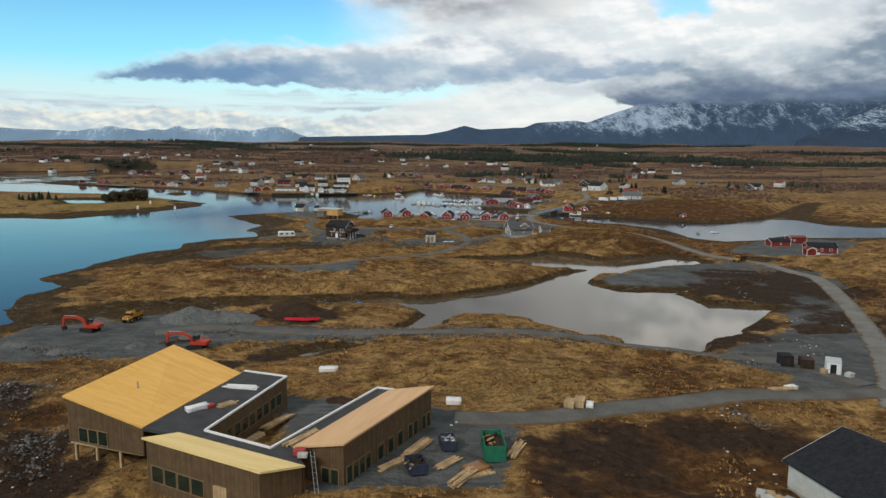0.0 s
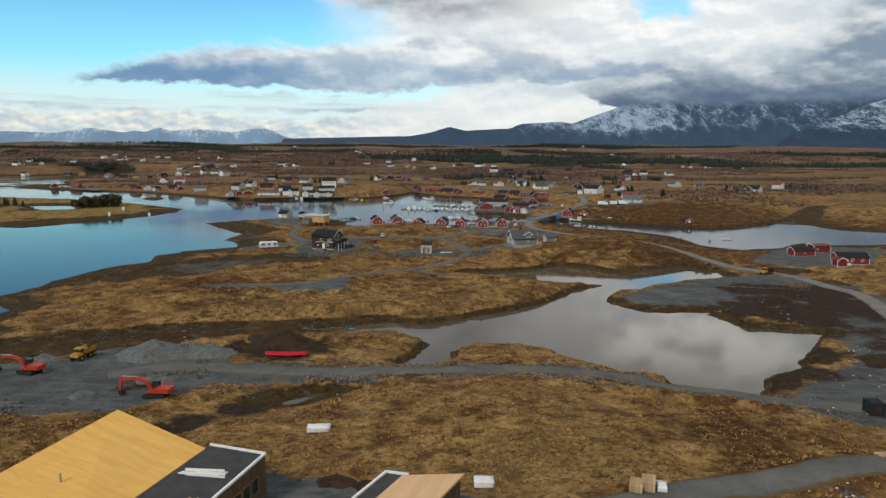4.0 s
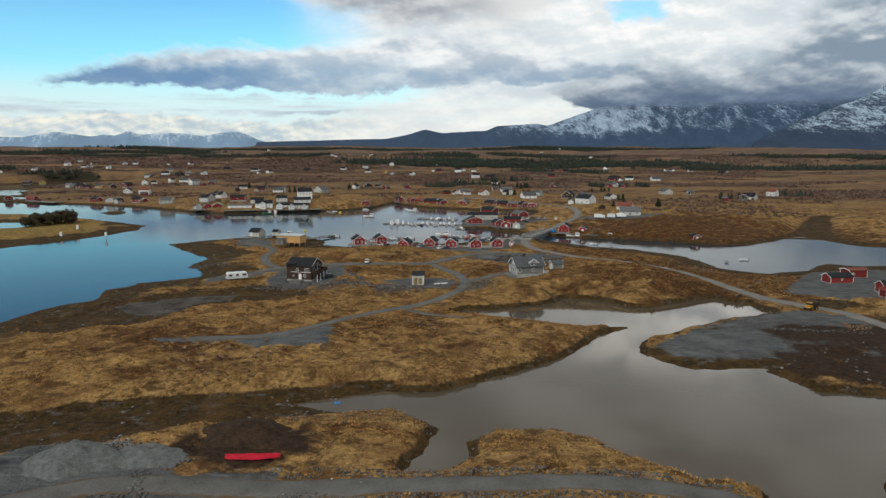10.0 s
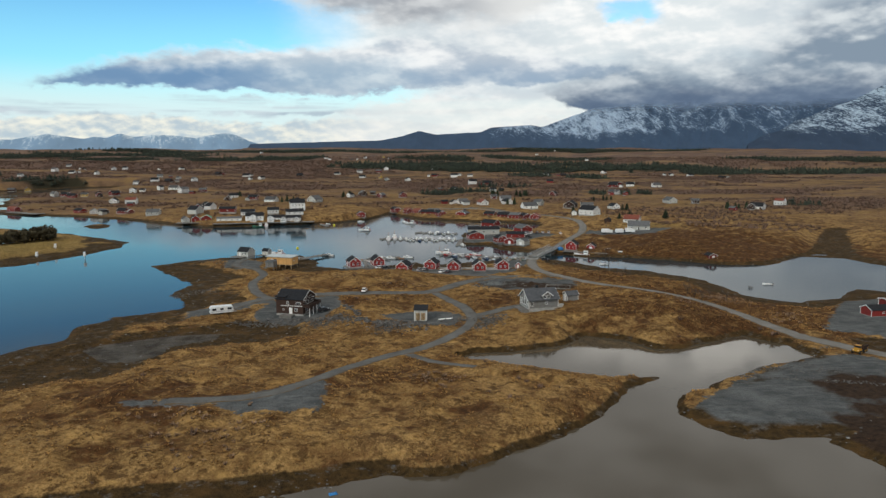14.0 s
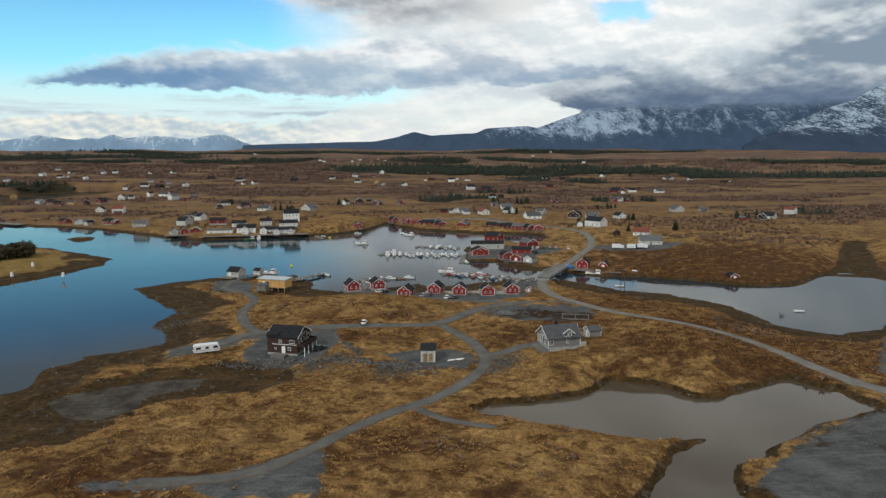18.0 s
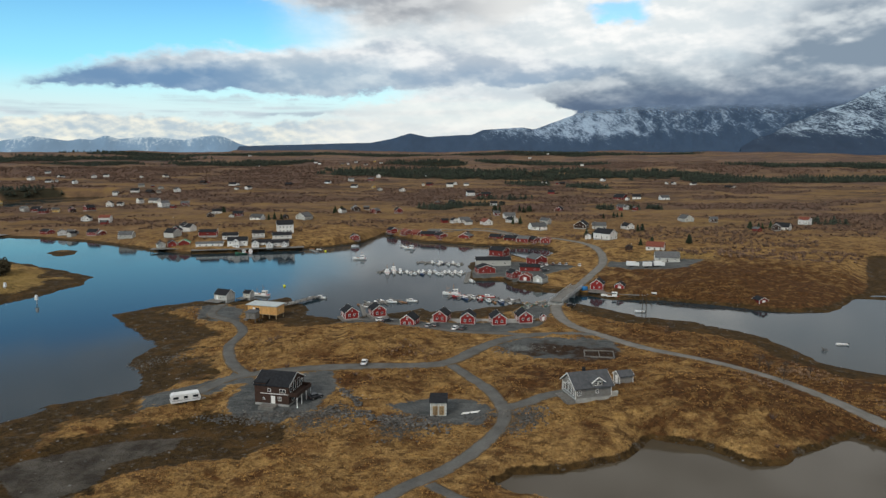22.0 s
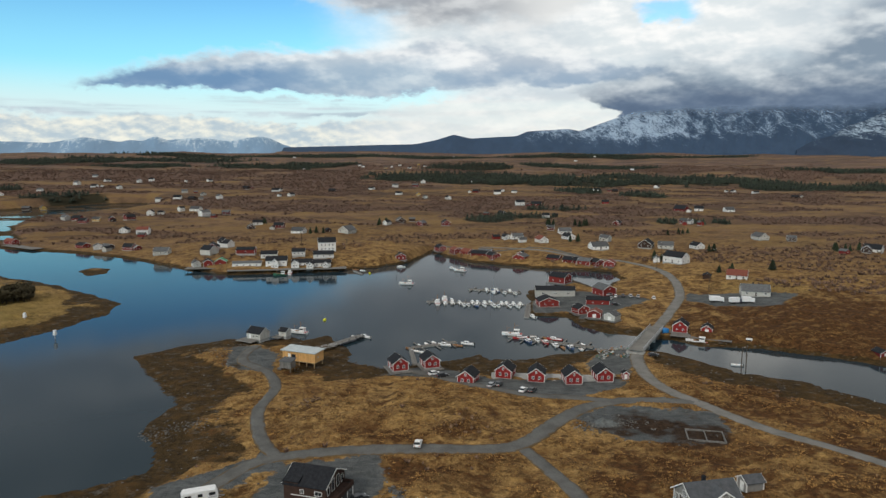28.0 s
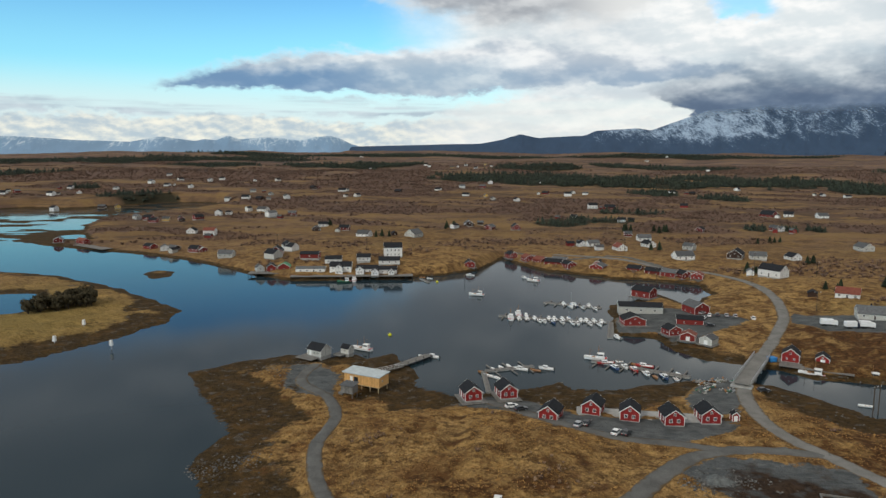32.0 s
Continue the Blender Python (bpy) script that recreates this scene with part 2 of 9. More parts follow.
    tint.data_type, tint.blend_type = "RGBA", "MULTIPLY"
    tint.inputs[0].default_value = 1.0
    nt.links.new(mixc(ramp(el, 7.0, 21.0), (0.60, 1.06, 1.12), (0.20, 0.52, 1.02)), tint.inputs[7])
    nt.links.new(sky.outputs[0], tint.inputs[6])
    nt.links.new(tint.outputs[2], clear.inputs[0])
    clouds = node("ShaderNodeBackground", Strength=1.0)
    nt.links.new(cloud, clouds.inputs[0])
    mx = nt.nodes.new("ShaderNodeMixShader")
    nt.links.new(cover, mx.inputs[0])
    nt.links.new(clear.outputs[0], mx.inputs[1])
    nt.links.new(clouds.outputs[0], mx.inputs[2])
    out = nt.nodes.new("ShaderNodeOutputWorld")
    nt.links.new(mx.outputs[0], out.inputs[0])


build_world()
sun = new("sun", bpy.data.lights.new("sun", "SUN"))
sun.data.energy, sun.data.angle, sun.data.color = 1.7, radians(10), (1.0, 0.92, 0.80)
sun.matrix_basis = look((0, 0, 200), (-math.sin(radians(SUN_AZ)) * 100, -math.cos(radians(SUN_AZ)) * 100, 200 - 100 * math.tan(radians(SUN_EL))))
scene.view_settings.exposure = 0.0

# ---------------------------------------------------------------- materials
def surface(name, dark, light, scale=3.0, rough=0.8, metal=0.0, bump=0.2, fine=12.0, spec=0.3, per_object=0.0, stretch=(1, 1, 1)):
    """A worn surface: two colours mixed by a broad and a fine noise, with relief. Lengths in metres."""
    m = bpy.data.materials.new(name)
    m.use_nodes = True
    nt = m.node_tree
    p = nt.nodes["Principled BSDF"]
    tc = nt.nodes.new("ShaderNodeTexCoord")
    mp = nt.nodes.new("ShaderNodeMapping")
    mp.inputs["Scale"].default_value = stretch
    nt.links.new(tc.outputs["Object"], mp.inputs["Vector"])
    a = nt.nodes.new("ShaderNodeTexNoise")
    a.inputs["Scale"].default_value, a.inputs["Detail"].default_value = scale, 5
    b = nt.nodes.new("ShaderNodeTexNoise")
    b.inputs["Scale"].default_value, b.inputs["Detail"].default_value = fine, 3
    for n in (a, b):
        nt.links.new(mp.outputs[0], n.inputs["Vector"])
    add = nt.nodes.new("ShaderNodeMath")
    add.operation = "MULTIPLY_ADD"
    nt.links.new(b.outputs["Fac"], add.inputs[0])
    add.inputs[1].default_value = 0.6
    nt.links.new(a.outputs["Fac"], add.inputs[2])
    mr = nt.nodes.new("ShaderNodeMapRange")
    mr.inputs["From Min"].default_value, mr.inputs["From Max"].default_value = 0.55, 1.05
    nt.links.new(add.outputs[0], mr.inputs["Value"])
    mix = nt.nodes.new("ShaderNodeMix")
    mix.data_type = "RGBA"
    nt.links.new(mr.outputs[0], mix.inputs[0])
    mix.inputs[6].default_value, mix.inputs[7].default_value = (*dark, 1), (*light, 1)
    col = mix.outputs[2]
    if per_object:
        info = nt.nodes.new("ShaderNodeObjectInfo")
        hsv = nt.nodes.new("ShaderNodeHueSaturation")
        vr = nt.nodes.new("ShaderNodeMapRange")
        vr.inputs["To Min"].default_value, vr.inputs["To Max"].default_value = 1 - per_object, 1 + per_object
        nt.links.new(info.outputs["Random"], vr.inputs["Value"])
        nt.links.new(vr.outputs[0], hsv.inputs["Value"])
        nt.links.new(col, hsv.inputs["Color"])
        col = hsv.outputs[0]
    nt.links.new(col, p.inputs["Base Color"])
    p.inputs["Roughness"].default_value, p.inputs["Metallic"].default_value = rough, metal
    p.inputs["Specular IOR Level"].default_value = spec
    if bump:
        bp = nt.nodes.new("ShaderNodeBump")
        bp.inputs["Strength"].default_value, bp.inputs["Distance"].default_value = bump, 0.05
        nt.links.new(b.outputs["Fac"], bp.inputs["Height"])
        nt.links.new(bp.outputs[0], p.inputs["Normal"])
    return m


def planks(name, dark, light, step=0.15, axis=0, rough=0.75, per_object=0.0):
    """Boards side by side along one axis of the object, each a little different, with a shadow joint in relief."""
    m = surface(name, dark, light, 1.2, rough, 0, 0.0, fine=9.0, per_object=per_object)
    nt = m.node_tree
    p = nt.nodes["Principled BSDF"]
    tc = nt.nodes.new("ShaderNodeTexCoord")
    sp = nt.nodes.new("ShaderNodeSeparateXYZ")
    nt.links.new(tc.outputs["Object"], sp.inputs[0])
    q = nt.nodes.new("ShaderNodeMath")
    q.operation = "DIVIDE"
    nt.links.new(sp.outputs[axis], q.inputs[0])
    q.inputs[1].default_value = step
    fl = nt.nodes.new("ShaderNodeMath")
    fl.operation = "FLOOR"
    nt.links.new(q.outputs[0], fl.inputs[0])
    wn = nt.nodes.new("ShaderNodeTexWhiteNoise")
    wn.noise_dimensions = "1D"
    nt.links.new(fl.outputs[0], wn.inputs["W"])
    hs = nt.nodes.new("ShaderNodeHueSaturation")
    mr = nt.nodes.new("ShaderNodeMapRange")
    mr.inputs["To Min"].default_value, mr.inputs["To Max"].default_value = 0.8, 1.2
    nt.links.new(wn.outputs["Value"], mr.inputs["Value"])
    nt.links.new(mr.outputs[0], hs.inputs["Value"])
    nt.links.new(p.inputs["Base Color"].links[0].from_socket, hs.inputs["Color"])
    nt.links.new(hs.outputs[0], p.inputs["Base Color"])
    fr = nt.nodes.new("ShaderNodeMath")
    fr.operation = "FRACT"
    nt.links.new(q.outputs[0], fr.inputs[0])
    pk = nt.nodes.new("ShaderNodeMath")
    pk.operation = "PINGPONG"
    nt.links.new(fr.outputs[0], pk.inputs[0])
    pk.inputs[1].default_value = 0.5
    bp = nt.nodes.new("ShaderNodeBump")
    bp.inputs["Strength"].default_value, bp.inputs["Distance"].default_value = 0.6, 0.02
    mr2 = nt.nodes.new("ShaderNodeMapRange")
    mr2.inputs["From Max"].default_value = 0.1
    nt.links.new(pk.outputs[0], mr2.inputs["Value"])
    nt.links.new(mr2.outputs[0], bp.inputs["Height"])
    nt.links.new(bp.outputs[0], p.inputs["Normal"])
    return m


RED = planks("red_cladding", (0.17, 0.012, 0.012), (0.30, 0.022, 0.020), 0.16)
RED_OLD = planks("weathered_red_cladding", (0.13, 0.015, 0.013), (0.23, 0.028, 0.022), 0.16, per_object=0.25)
WHITE = planks("white_cladding", (0.58, 0.58, 0.56), (0.80, 0.80, 0.78), 0.16)
TRIM = surface("white_paint", (0.66, 0.66, 0.64), (0.82, 0.82, 0.80), 4, 0.6)
GREY = planks("grey_cladding", (0.17, 0.165, 0.155), (0.26, 0.255, 0.24), 0.16)
BLUE_SLATE = surface("blue_grey_roof", (0.050, 0.054, 0.060), (0.090, 0.095, 0.104), 1.2, 0.75, 0, 0.4, fine=6)
PALE = planks("pale_grey_cladding", (0.38, 0.38, 0.35), (0.52, 0.52, 0.48), 0.16)
YELLOW = planks("ochre_cladding", (0.42, 0.27, 0.07), (0.58, 0.38, 0.10), 0.16)
FRESH = planks("fresh_pine_cladding", (0.50, 0.275, 0.095), (0.64, 0.37, 0.14), 0.16)
BROWN = planks("dark_brown_cladding", (0.026, 0.013, 0.009), (0.050, 0.026, 0.018), 0.16)
CEDAR = planks("brown_timber_cladding", (0.080, 0.048, 0.024), (0.135, 0.084, 0.042), 0.14)
STAINED = surface("stained_window_timber", (0.17, 0.115, 0.055), (0.25, 0.17, 0.085), 2, 0.7)
CEDAR_Y = planks("brown_timber_cladding_side", (0.080, 0.048, 0.024), (0.135, 0.084, 0.042), 0.14, 1)
PINE = surface("bare_pine_boards", (0.66, 0.365, 0.085), (0.80, 0.48, 0.135), 0.55, 0.7, 0, 0.05, fine=2.5, stretch=(0.22, 2.4, 1))
PLY = surface("peach_roof_boards", (0.56, 0.345, 0.175), (0.68, 0.43, 0.23), 0.5, 0.7, 0, 0.05, fine=2.2, stretch=(1.6, 0.22, 1))
BIRCH = surface("pale_yellow_roof_boards", (0.74, 0.55, 0.22), (0.86, 0.66, 0.30), 0.5, 0.7, 0, 0.05, fine=2.2, stretch=(0.25, 1.6, 1))
SLATE = surface("dark_roof", (0.012, 0.013, 0.016), (0.028, 0.030, 0.034), 1.5, 0.85, 0, 0.4, fine=6, spec=0.12)
SLATE_GREY = surface("grey_roof", (0.055, 0.057, 0.060), (0.112, 0.115, 0.118), 1.2, 0.8, 0, 0.4, fine=6, per_object=0.3)
TILE_RED = surface("red_tile_roof", (0.12, 0.034, 0.022), (0.22, 0.066, 0.042), 1.5, 0.8, 0, 0.4, fine=6)
GREEN_ROOF = surface("green_sheet_roof", (0.02, 0.16, 0.06), (0.03, 0.24, 0.09), 1.5, 0.5)
PALE_ROOF = surface("pale_membrane_roof", (0.36, 0.40, 0.41), (0.50, 0.55, 0.56), 0.8, 0.6)
FELT = surface("dark_roofing_felt", (0.030, 0.031, 0.034), (0.060, 0.060, 0.064), 0.6, 0.85, 0, 0.3)
CONCRETE = surface("concrete", (0.24, 0.24, 0.23), (0.38, 0.38, 0.36), 0.8, 0.9)
DECK = planks("weathered_decking", (0.11, 0.105, 0.095), (0.20, 0.19, 0.175), 0.14)
WOOD = planks("raw_timber", (0.34, 0.23, 0.12), (0.50, 0.36, 0.20), 0.2)
PILE = surface("tarred_pile", (0.020, 0.018, 0.015), (0.05, 0.045, 0.038), 2, 0.9)
METAL = surface("galvanised_metal", (0.35, 0.36, 0.37), (0.50, 0.51, 0.52), 3, 0.45, 0.7)
RUBBER = surface("black_rubber", (0.012, 0.012, 0.012), (0.022, 0.022, 0.022), 5, 0.85)
ORANGE = surface("orange_red_paint", (0.33, 0.026, 0.010), (0.46, 0.042, 0.015), 2, 0.45, spec=0.5)
MACHINE = surface("yellow_machine_paint", (0.36, 0.17, 0.012), (0.52, 0.27, 0.02), 2, 0.5, spec=0.5)
GREENBOX = surface("green_paint", (0.012, 0.11, 0.065), (0.02, 0.16, 0.09), 2, 0.55)
NAVY = surface("dark_blue_paint", (0.02, 0.026, 0.045), (0.04, 0.05, 0.08), 2, 0.5)
BLUE = surface("blue_tarpaulin", (0.02, 0.16, 0.42), (0.04, 0.24, 0.55), 3, 0.6)
CRIMSON = surface("red_tarpaulin", (0.62, 0.015, 0.045), (0.80, 0.03, 0.07), 2, 0.6)
GELCOAT = surface("white_gelcoat", (0.62, 0.63, 0.63), (0.82, 0.82, 0.81), 2, 0.35, spec=0.5)
HULL_RED = surface("red_hull_paint", (0.30, 0.03, 0.03), (0.42, 0.05, 0.045), 2, 0.5)
HULL_GREEN = surface("green_hull_paint", (0.03, 0.11, 0.07), (0.05, 0.16, 0.10), 2, 0.5)
HULL_BLUE = surface("blue_hull_paint", (0.03, 0.06, 0.14), (0.05, 0.09, 0.2), 2, 0.5)
VARNISH = surface("varnished_wood", (0.20, 0.09, 0.03), (0.32, 0.16, 0.06), 3, 0.4)
SILVER = surface("silver_car_paint", (0.34, 0.35, 0.36), (0.44, 0.45, 0.46), 2, 0.35, 0.4)
BLACKCAR = surface("dark_car_paint", (0.014, 0.015, 0.018), (0.028, 0.03, 0.034), 2, 0.3, spec=0.6)
BUOY = surface("yellow_buoy", (0.62, 0.60, 0.02), (0.75, 0.72, 0.03), 3, 0.5)
SPRUCE = surface("dark_needles", (0.010, 0.017, 0.009), (0.028, 0.040, 0.017), 0.9, 0.95, 0, 0.6, per_object=0.35)
BARK = surface("bark", (0.04, 0.03, 0.022), (0.09, 0.07, 0.05), 4, 0.95)


def make_glass(name, tone):
    m = bpy.data.materials.new(name)
    m.use_nodes = True
    p = m.node_tree.nodes["Principled BSDF"]
    p.inputs["Base Color"].default_value = (*tone, 1)
    p.inputs["Roughness"].default_value = 0.06
    p.inputs["Specular IOR Level"].default_value = 0.6
    return m


GLASS = make_glass("window_glass", (0.02, 0.025, 0.03))
GREEN_GLASS = make_glass("greenish_glass", (0.016, 0.026, 0.018))


def make_water(name, deep, shallow, smooth=0.07, ruffled=0.16, ripple=0.22, index=1.33, chop=0.06):
    m = bpy.data.materials.new(name)
    m.use_nodes = True
    nt = m.node_tree
    p = nt.nodes["Principled BSDF"]
    tc = nt.nodes.new("ShaderNodeTexCoord")
    n1 = nt.nodes.new("ShaderNodeTexNoise")
    n1.inputs["Scale"].default_value, n1.inputs["Detail"].default_value = 0.9, 4
    n2 = nt.nodes.new("ShaderNodeTexNoise")
    n2.inputs["Scale"].default_value, n2.inputs["Detail"].default_value = 0.012, 3
    for n in (n1, n2):
        nt.links.new(tc.outputs["Object"], n.inputs["Vector"])
    mix = nt.nodes.new("ShaderNodeMix")
    mix.data_type = "RGBA"
    nt.links.new(n2.outputs["Fac"], mix.inputs[0])
    mix.inputs[6].default_value, mix.inputs[7].default_value = (*deep, 1), (*shallow, 1)
    nt.links.new(mix.outputs[2], p.inputs["Base Color"])
    bp = nt.nodes.new("ShaderNodeBump")
    bp.inputs["Strength"].default_value, bp.inputs["Distance"].default_value = ripple, chop
    nt.links.new(n1.outputs["Fac"], bp.inputs["Height"])
    nt.links.new(bp.outputs[0], p.inputs["Normal"])
    mr = nt.nodes.new("ShaderNodeMapRange")
    mr.inputs["From Min"].default_value, mr.inputs["From Max"].default_value = 0.4, 0.65
    mr.inputs["To Min"].default_value, mr.inputs["To Max"].default_value = smooth, ruffled
    nt.links.new(n2.outputs["Fac"], mr.inputs["Value"])
    nt.links.new(mr.outputs[0], p.inputs["Roughness"])
    p.inputs["IOR"].default_value = index
    return m


WATER = make_water("sea_water", (0.014, 0.027, 0.036), (0.021, 0.036, 0.046), 0.05, 0.11, 0.12, 1.17, 0.05)
MURKY = make_water("murky_lagoon_water", (0.060, 0.050, 0.036), (0.085, 0.072, 0.052), 0.03, 0.08, 0.07)


def make_ground():
    """Dry grass, heath, gravel, wet shore and far moor on one sheet; what lies where comes from the sheet's attributes and its height."""
    m = bpy.data.materials.new("moor_ground")
    m.use_nodes = True
    nt = m.node_tree
    p = nt.nodes["Principled BSDF"]
    tc = nt.nodes.new("ShaderNodeTexCoord")

    def noi(scale, detail=5, rough=0.55, stretch=None):
        n = nt.nodes.new("ShaderNodeTexNoise")
        n.inputs["Scale"].default_value, n.inputs["Detail"].default_value, n.inputs["Roughness"].default_value = scale, detail, rough
        v = tc.outputs["Object"]
        if stretch:
            mp = nt.nodes.new("ShaderNodeMapping")
            mp.inputs["Scale"].default_value = stretch
            nt.links.new(v, mp.inputs["Vector"])
            v = mp.outputs[0]
        nt.links.new(v, n.inputs["Vector"])
        return n.outputs["Fac"]

    def att(name):
        a = nt.nodes.new("ShaderNodeAttribute")
        a.attribute_name = name
        return a.outputs["Fac"]

    def put(s, v):
        if isinstance(v, (int, float)):
            s.default_value = v
        else:
            nt.links.new(v, s)

    def mt(op, a, b=0.0):
        n = nt.nodes.new("ShaderNodeMath")
        n.operation = op
        put(n.inputs[0], a)
        put(n.inputs[1], b)
        return n.outputs[0]

    def ramp(v, lo, hi, a=0.0, b=1.0):
        n = nt.nodes.new("ShaderNodeMapRange")
        put(n.inputs["Value"], v)
        for k, w in zip(("From Min", "From Max", "To Min", "To Max"), (lo, hi, a, b)):
            n.inputs[k].default_value = w
        return n.outputs[0]

    def mixc(f, a, b):
        n = nt.nodes.new("ShaderNodeMix")
        n.data_type = "RGBA"
        put(n.inputs[0], f)
        for s, v in ((n.inputs[6], a), (n.inputs[7], b)):
            if isinstance(v, tuple):
                s.default_value = (*v, 1)
            else:
                nt.links.new(v, s)
        return n.outputs[2]

    tuft, fine, broad, patch, field = noi(0.9, 6, 0.65), noi(4.5, 4, 0.6), noi(0.045, 4), noi(0.16, 5, 0.6), noi(0.006, 5, 0.6, (1, 2.6, 1))
    sep = nt.nodes.new("ShaderNodeSeparateXYZ")
    nt.links.new(tc.outputs["Object"], sep.inputs[0])
    z = sep.outputs[2]
    # dry grass with shaded gaps and hollows painted dark, and darker heath in patches
    grain = noi(2.2, 6, 0.72)
    grass = mixc(ramp(tuft, 0.38, 0.62), (0.118, 0.068, 0.026), (0.40, 0.246, 0.094))
    grass = mixc(ramp(broad, 0.42, 0.64, 0.0, 0.5), grass, (0.36, 0.220, 0.082))
    grass = mixc(ramp(noi(0.11, 5, 0.62, (1, 1.5, 1)), 0.50, 0.62, 0.0, 0.6), grass, (0.088, 0.048, 0.021))
    grass = mixc(ramp(grain, 0.52, 0.66, 0.0, 0.7), grass, (0.47, 0.305, 0.134))
    # dark flecks paint the shade in the gaps between tufts
    grass = mixc(ramp(grain, 0.46, 0.35, 0.0, 0.65), grass, (0.060, 0.033, 0.014))
    lumps, veins = noi(0.30, 4, 0.6, (1, 1.4, 1)), noi(0.085, 4, 0.6, (1, 1.6, 1))
    # dark patches a few metres wide stand in for shaded hollows
    grass = mixc(ramp(mt("ADD", mt("MULTIPLY", lumps, 0.75), mt("MULTIPLY", tuft, 0.25)), 0.535, 0.585, 0.0, 0.8), grass, (0.066, 0.036, 0.015))
    grass = mixc(ramp(mt("ADD", mt("MULTIPLY", lumps, 0.5), mt("MULTIPLY", veins, 0.5)), 0.44, 0.36, 0.0, 0.7), grass, (0.45, 0.280, 0.098))
    grass = mixc(ramp(veins, 0.56, 0.66, 0.0, 0.55), grass, (0.125, 0.060, 0.024))
    grass = mixc(mt("MULTIPLY", att("lush"), 0.75), grass, mixc(ramp(grain, 0.38, 0.62), (0.105, 0.080, 0.026), (0.285, 0.215, 0.072)))
    heath = mixc(ramp(tuft, 0.35, 0.68), (0.036, 0.019, 0.010), (0.125, 0.060, 0.022))
    heath = mixc(ramp(lumps, 0.46, 0.36, 0.0, 0.6), heath, (0.24, 0.14, 0.052))
    hmask = ramp(mt("ADD", mt("ADD", mt("MULTIPLY", patch, 0.7), mt("MULTIPLY", tuft, 0.3)), mt("SUBTRACT", mt("MULTIPLY", att("heath"), 0.45), mt("MULTIPLY", att("lush"), 0.2))), 0.505, 0.61)
    col = mixc(hmask, grass, heath)
    # far moor: fields, scrub and bog
    far = mixc(ramp(field, 0.36, 0.62), (0.078, 0.050, 0.036), (0.200, 0.126, 0.070))
    far = mixc(ramp(noi(0.055, 5, 0.65), 0.48, 0.66, 0, 0.6), far, (0.050, 0.032, 0.023))
    far = mixc(ramp(noi(0.02, 5, 0.6, (1, 2.0, 1)), 0.52, 0.62, 0, 0.75), far, (0.235, 0.148, 0.062))
    # past 1100 m: purple-brown woodland tone, greyed further to paint in haze
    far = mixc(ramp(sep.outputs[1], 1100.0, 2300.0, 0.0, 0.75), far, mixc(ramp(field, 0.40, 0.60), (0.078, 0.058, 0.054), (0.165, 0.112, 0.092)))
    cells = nt.nodes.new("ShaderNodeTexVoronoi")
    mp = nt.nodes.new("ShaderNodeMapping")
    mp.inputs["Scale"].default_value, mp.inputs["Rotation"].default_value = (0.011, 0.022, 1), (0, 0, 0.25)
    nt.links.new(tc.outputs["Object"], mp.inputs["Vector"])
    nt.links.new(mp.outputs[0], cells.inputs["Vector"])
    cells.inputs["Scale"].default_value = 1.0
    far = mixc(ramp(cells.outputs["Color"], 0.62, 0.70, 0.0, 0.55), far, (0.225, 0.140, 0.058))
    far = mixc(ramp(grain, 0.47, 0.35, 0.0, 0.5), far, (0.040, 0.026, 0.017))
    birch = mixc(ramp(tuft, 0.36, 0.64), (0.070, 0.045, 0.036), (0.160, 0.100, 0.076))
    far = mixc(ramp(att("scrub"), 0.25, 0.75, 0.0, 0.9), far, birch)
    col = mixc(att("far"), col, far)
    col = mixc(ramp(att("wood"), 0.35, 0.6, 0.0, 0.95), col, mixc(ramp(tuft, 0.36, 0.64), (0.016, 0.017, 0.011), (0.040, 0.038, 0.024)))
    # bare rock and stones
    rock = mixc(ramp(fine, 0.35, 0.7), (0.040, 0.036, 0.031), (0.125, 0.117, 0.105))
    col = mixc(ramp(mt("ADD", att("rock"), mt("MULTIPLY", mt("SUBTRACT", tuft, 0.5), 1.3)), 0.45, 0.6), col, rock)
    # gravel yards
    gravel = mixc(ramp(mt("ADD", mt("MULTIPLY", fine, 0.5), mt("MULTIPLY", patch, 0.5)), 0.36, 0.64), (0.060, 0.065, 0.066), (0.142, 0.149, 0.149))
    gravel = mixc(ramp(lumps, 0.48, 0.62, 0.0, 0.6), gravel, (0.052, 0.057, 0.058))
    gravel = mixc(ramp(noi(0.5, 4, 0.65, (0.25, 1.6, 1)), 0.56, 0.66, 0.0, 0.5), gravel, (0.165, 0.172, 0.170))
    gmask = ramp(mt("ADD", att("gravel"), mt("ADD", mt("MULTIPLY", mt("SUBTRACT", tuft, 0.5), 0.6), mt("MULTIPLY", mt("SUBTRACT", lumps, 0.5), 1.3))), 0.44, 0.58)
    col = mixc(gmask, col, gravel)
    peat = mixc(ramp(tuft, 0.3, 0.7), (0.018, 0.012, 0.009), (0.060, 0.038, 0.024))
    col = mixc(ramp(mt("ADD", att("peat"), mt("MULTIPLY", mt("SUBTRACT", patch, 0.5), 1.2)), 0.42, 0.62), col, peat)
    # the belt between the tides: weed, mud and stones
    weed = mixc(ramp(tuft, 0.32, 0.66), (0.018, 0.012, 0.006), (0.075, 0.047, 0.018))
    weed = mixc(ramp(patch, 0.50, 0.64, 0, 0.7), weed, (0.095, 0.054, 0.019))
    weed = mixc(ramp(mt("ADD", mt("MULTIPLY", lumps, 0.6), mt("MULTIPLY", grain, 0.4)), 0.55, 0.62, 0, 0.75), weed, (0.115, 0.108, 0.098))
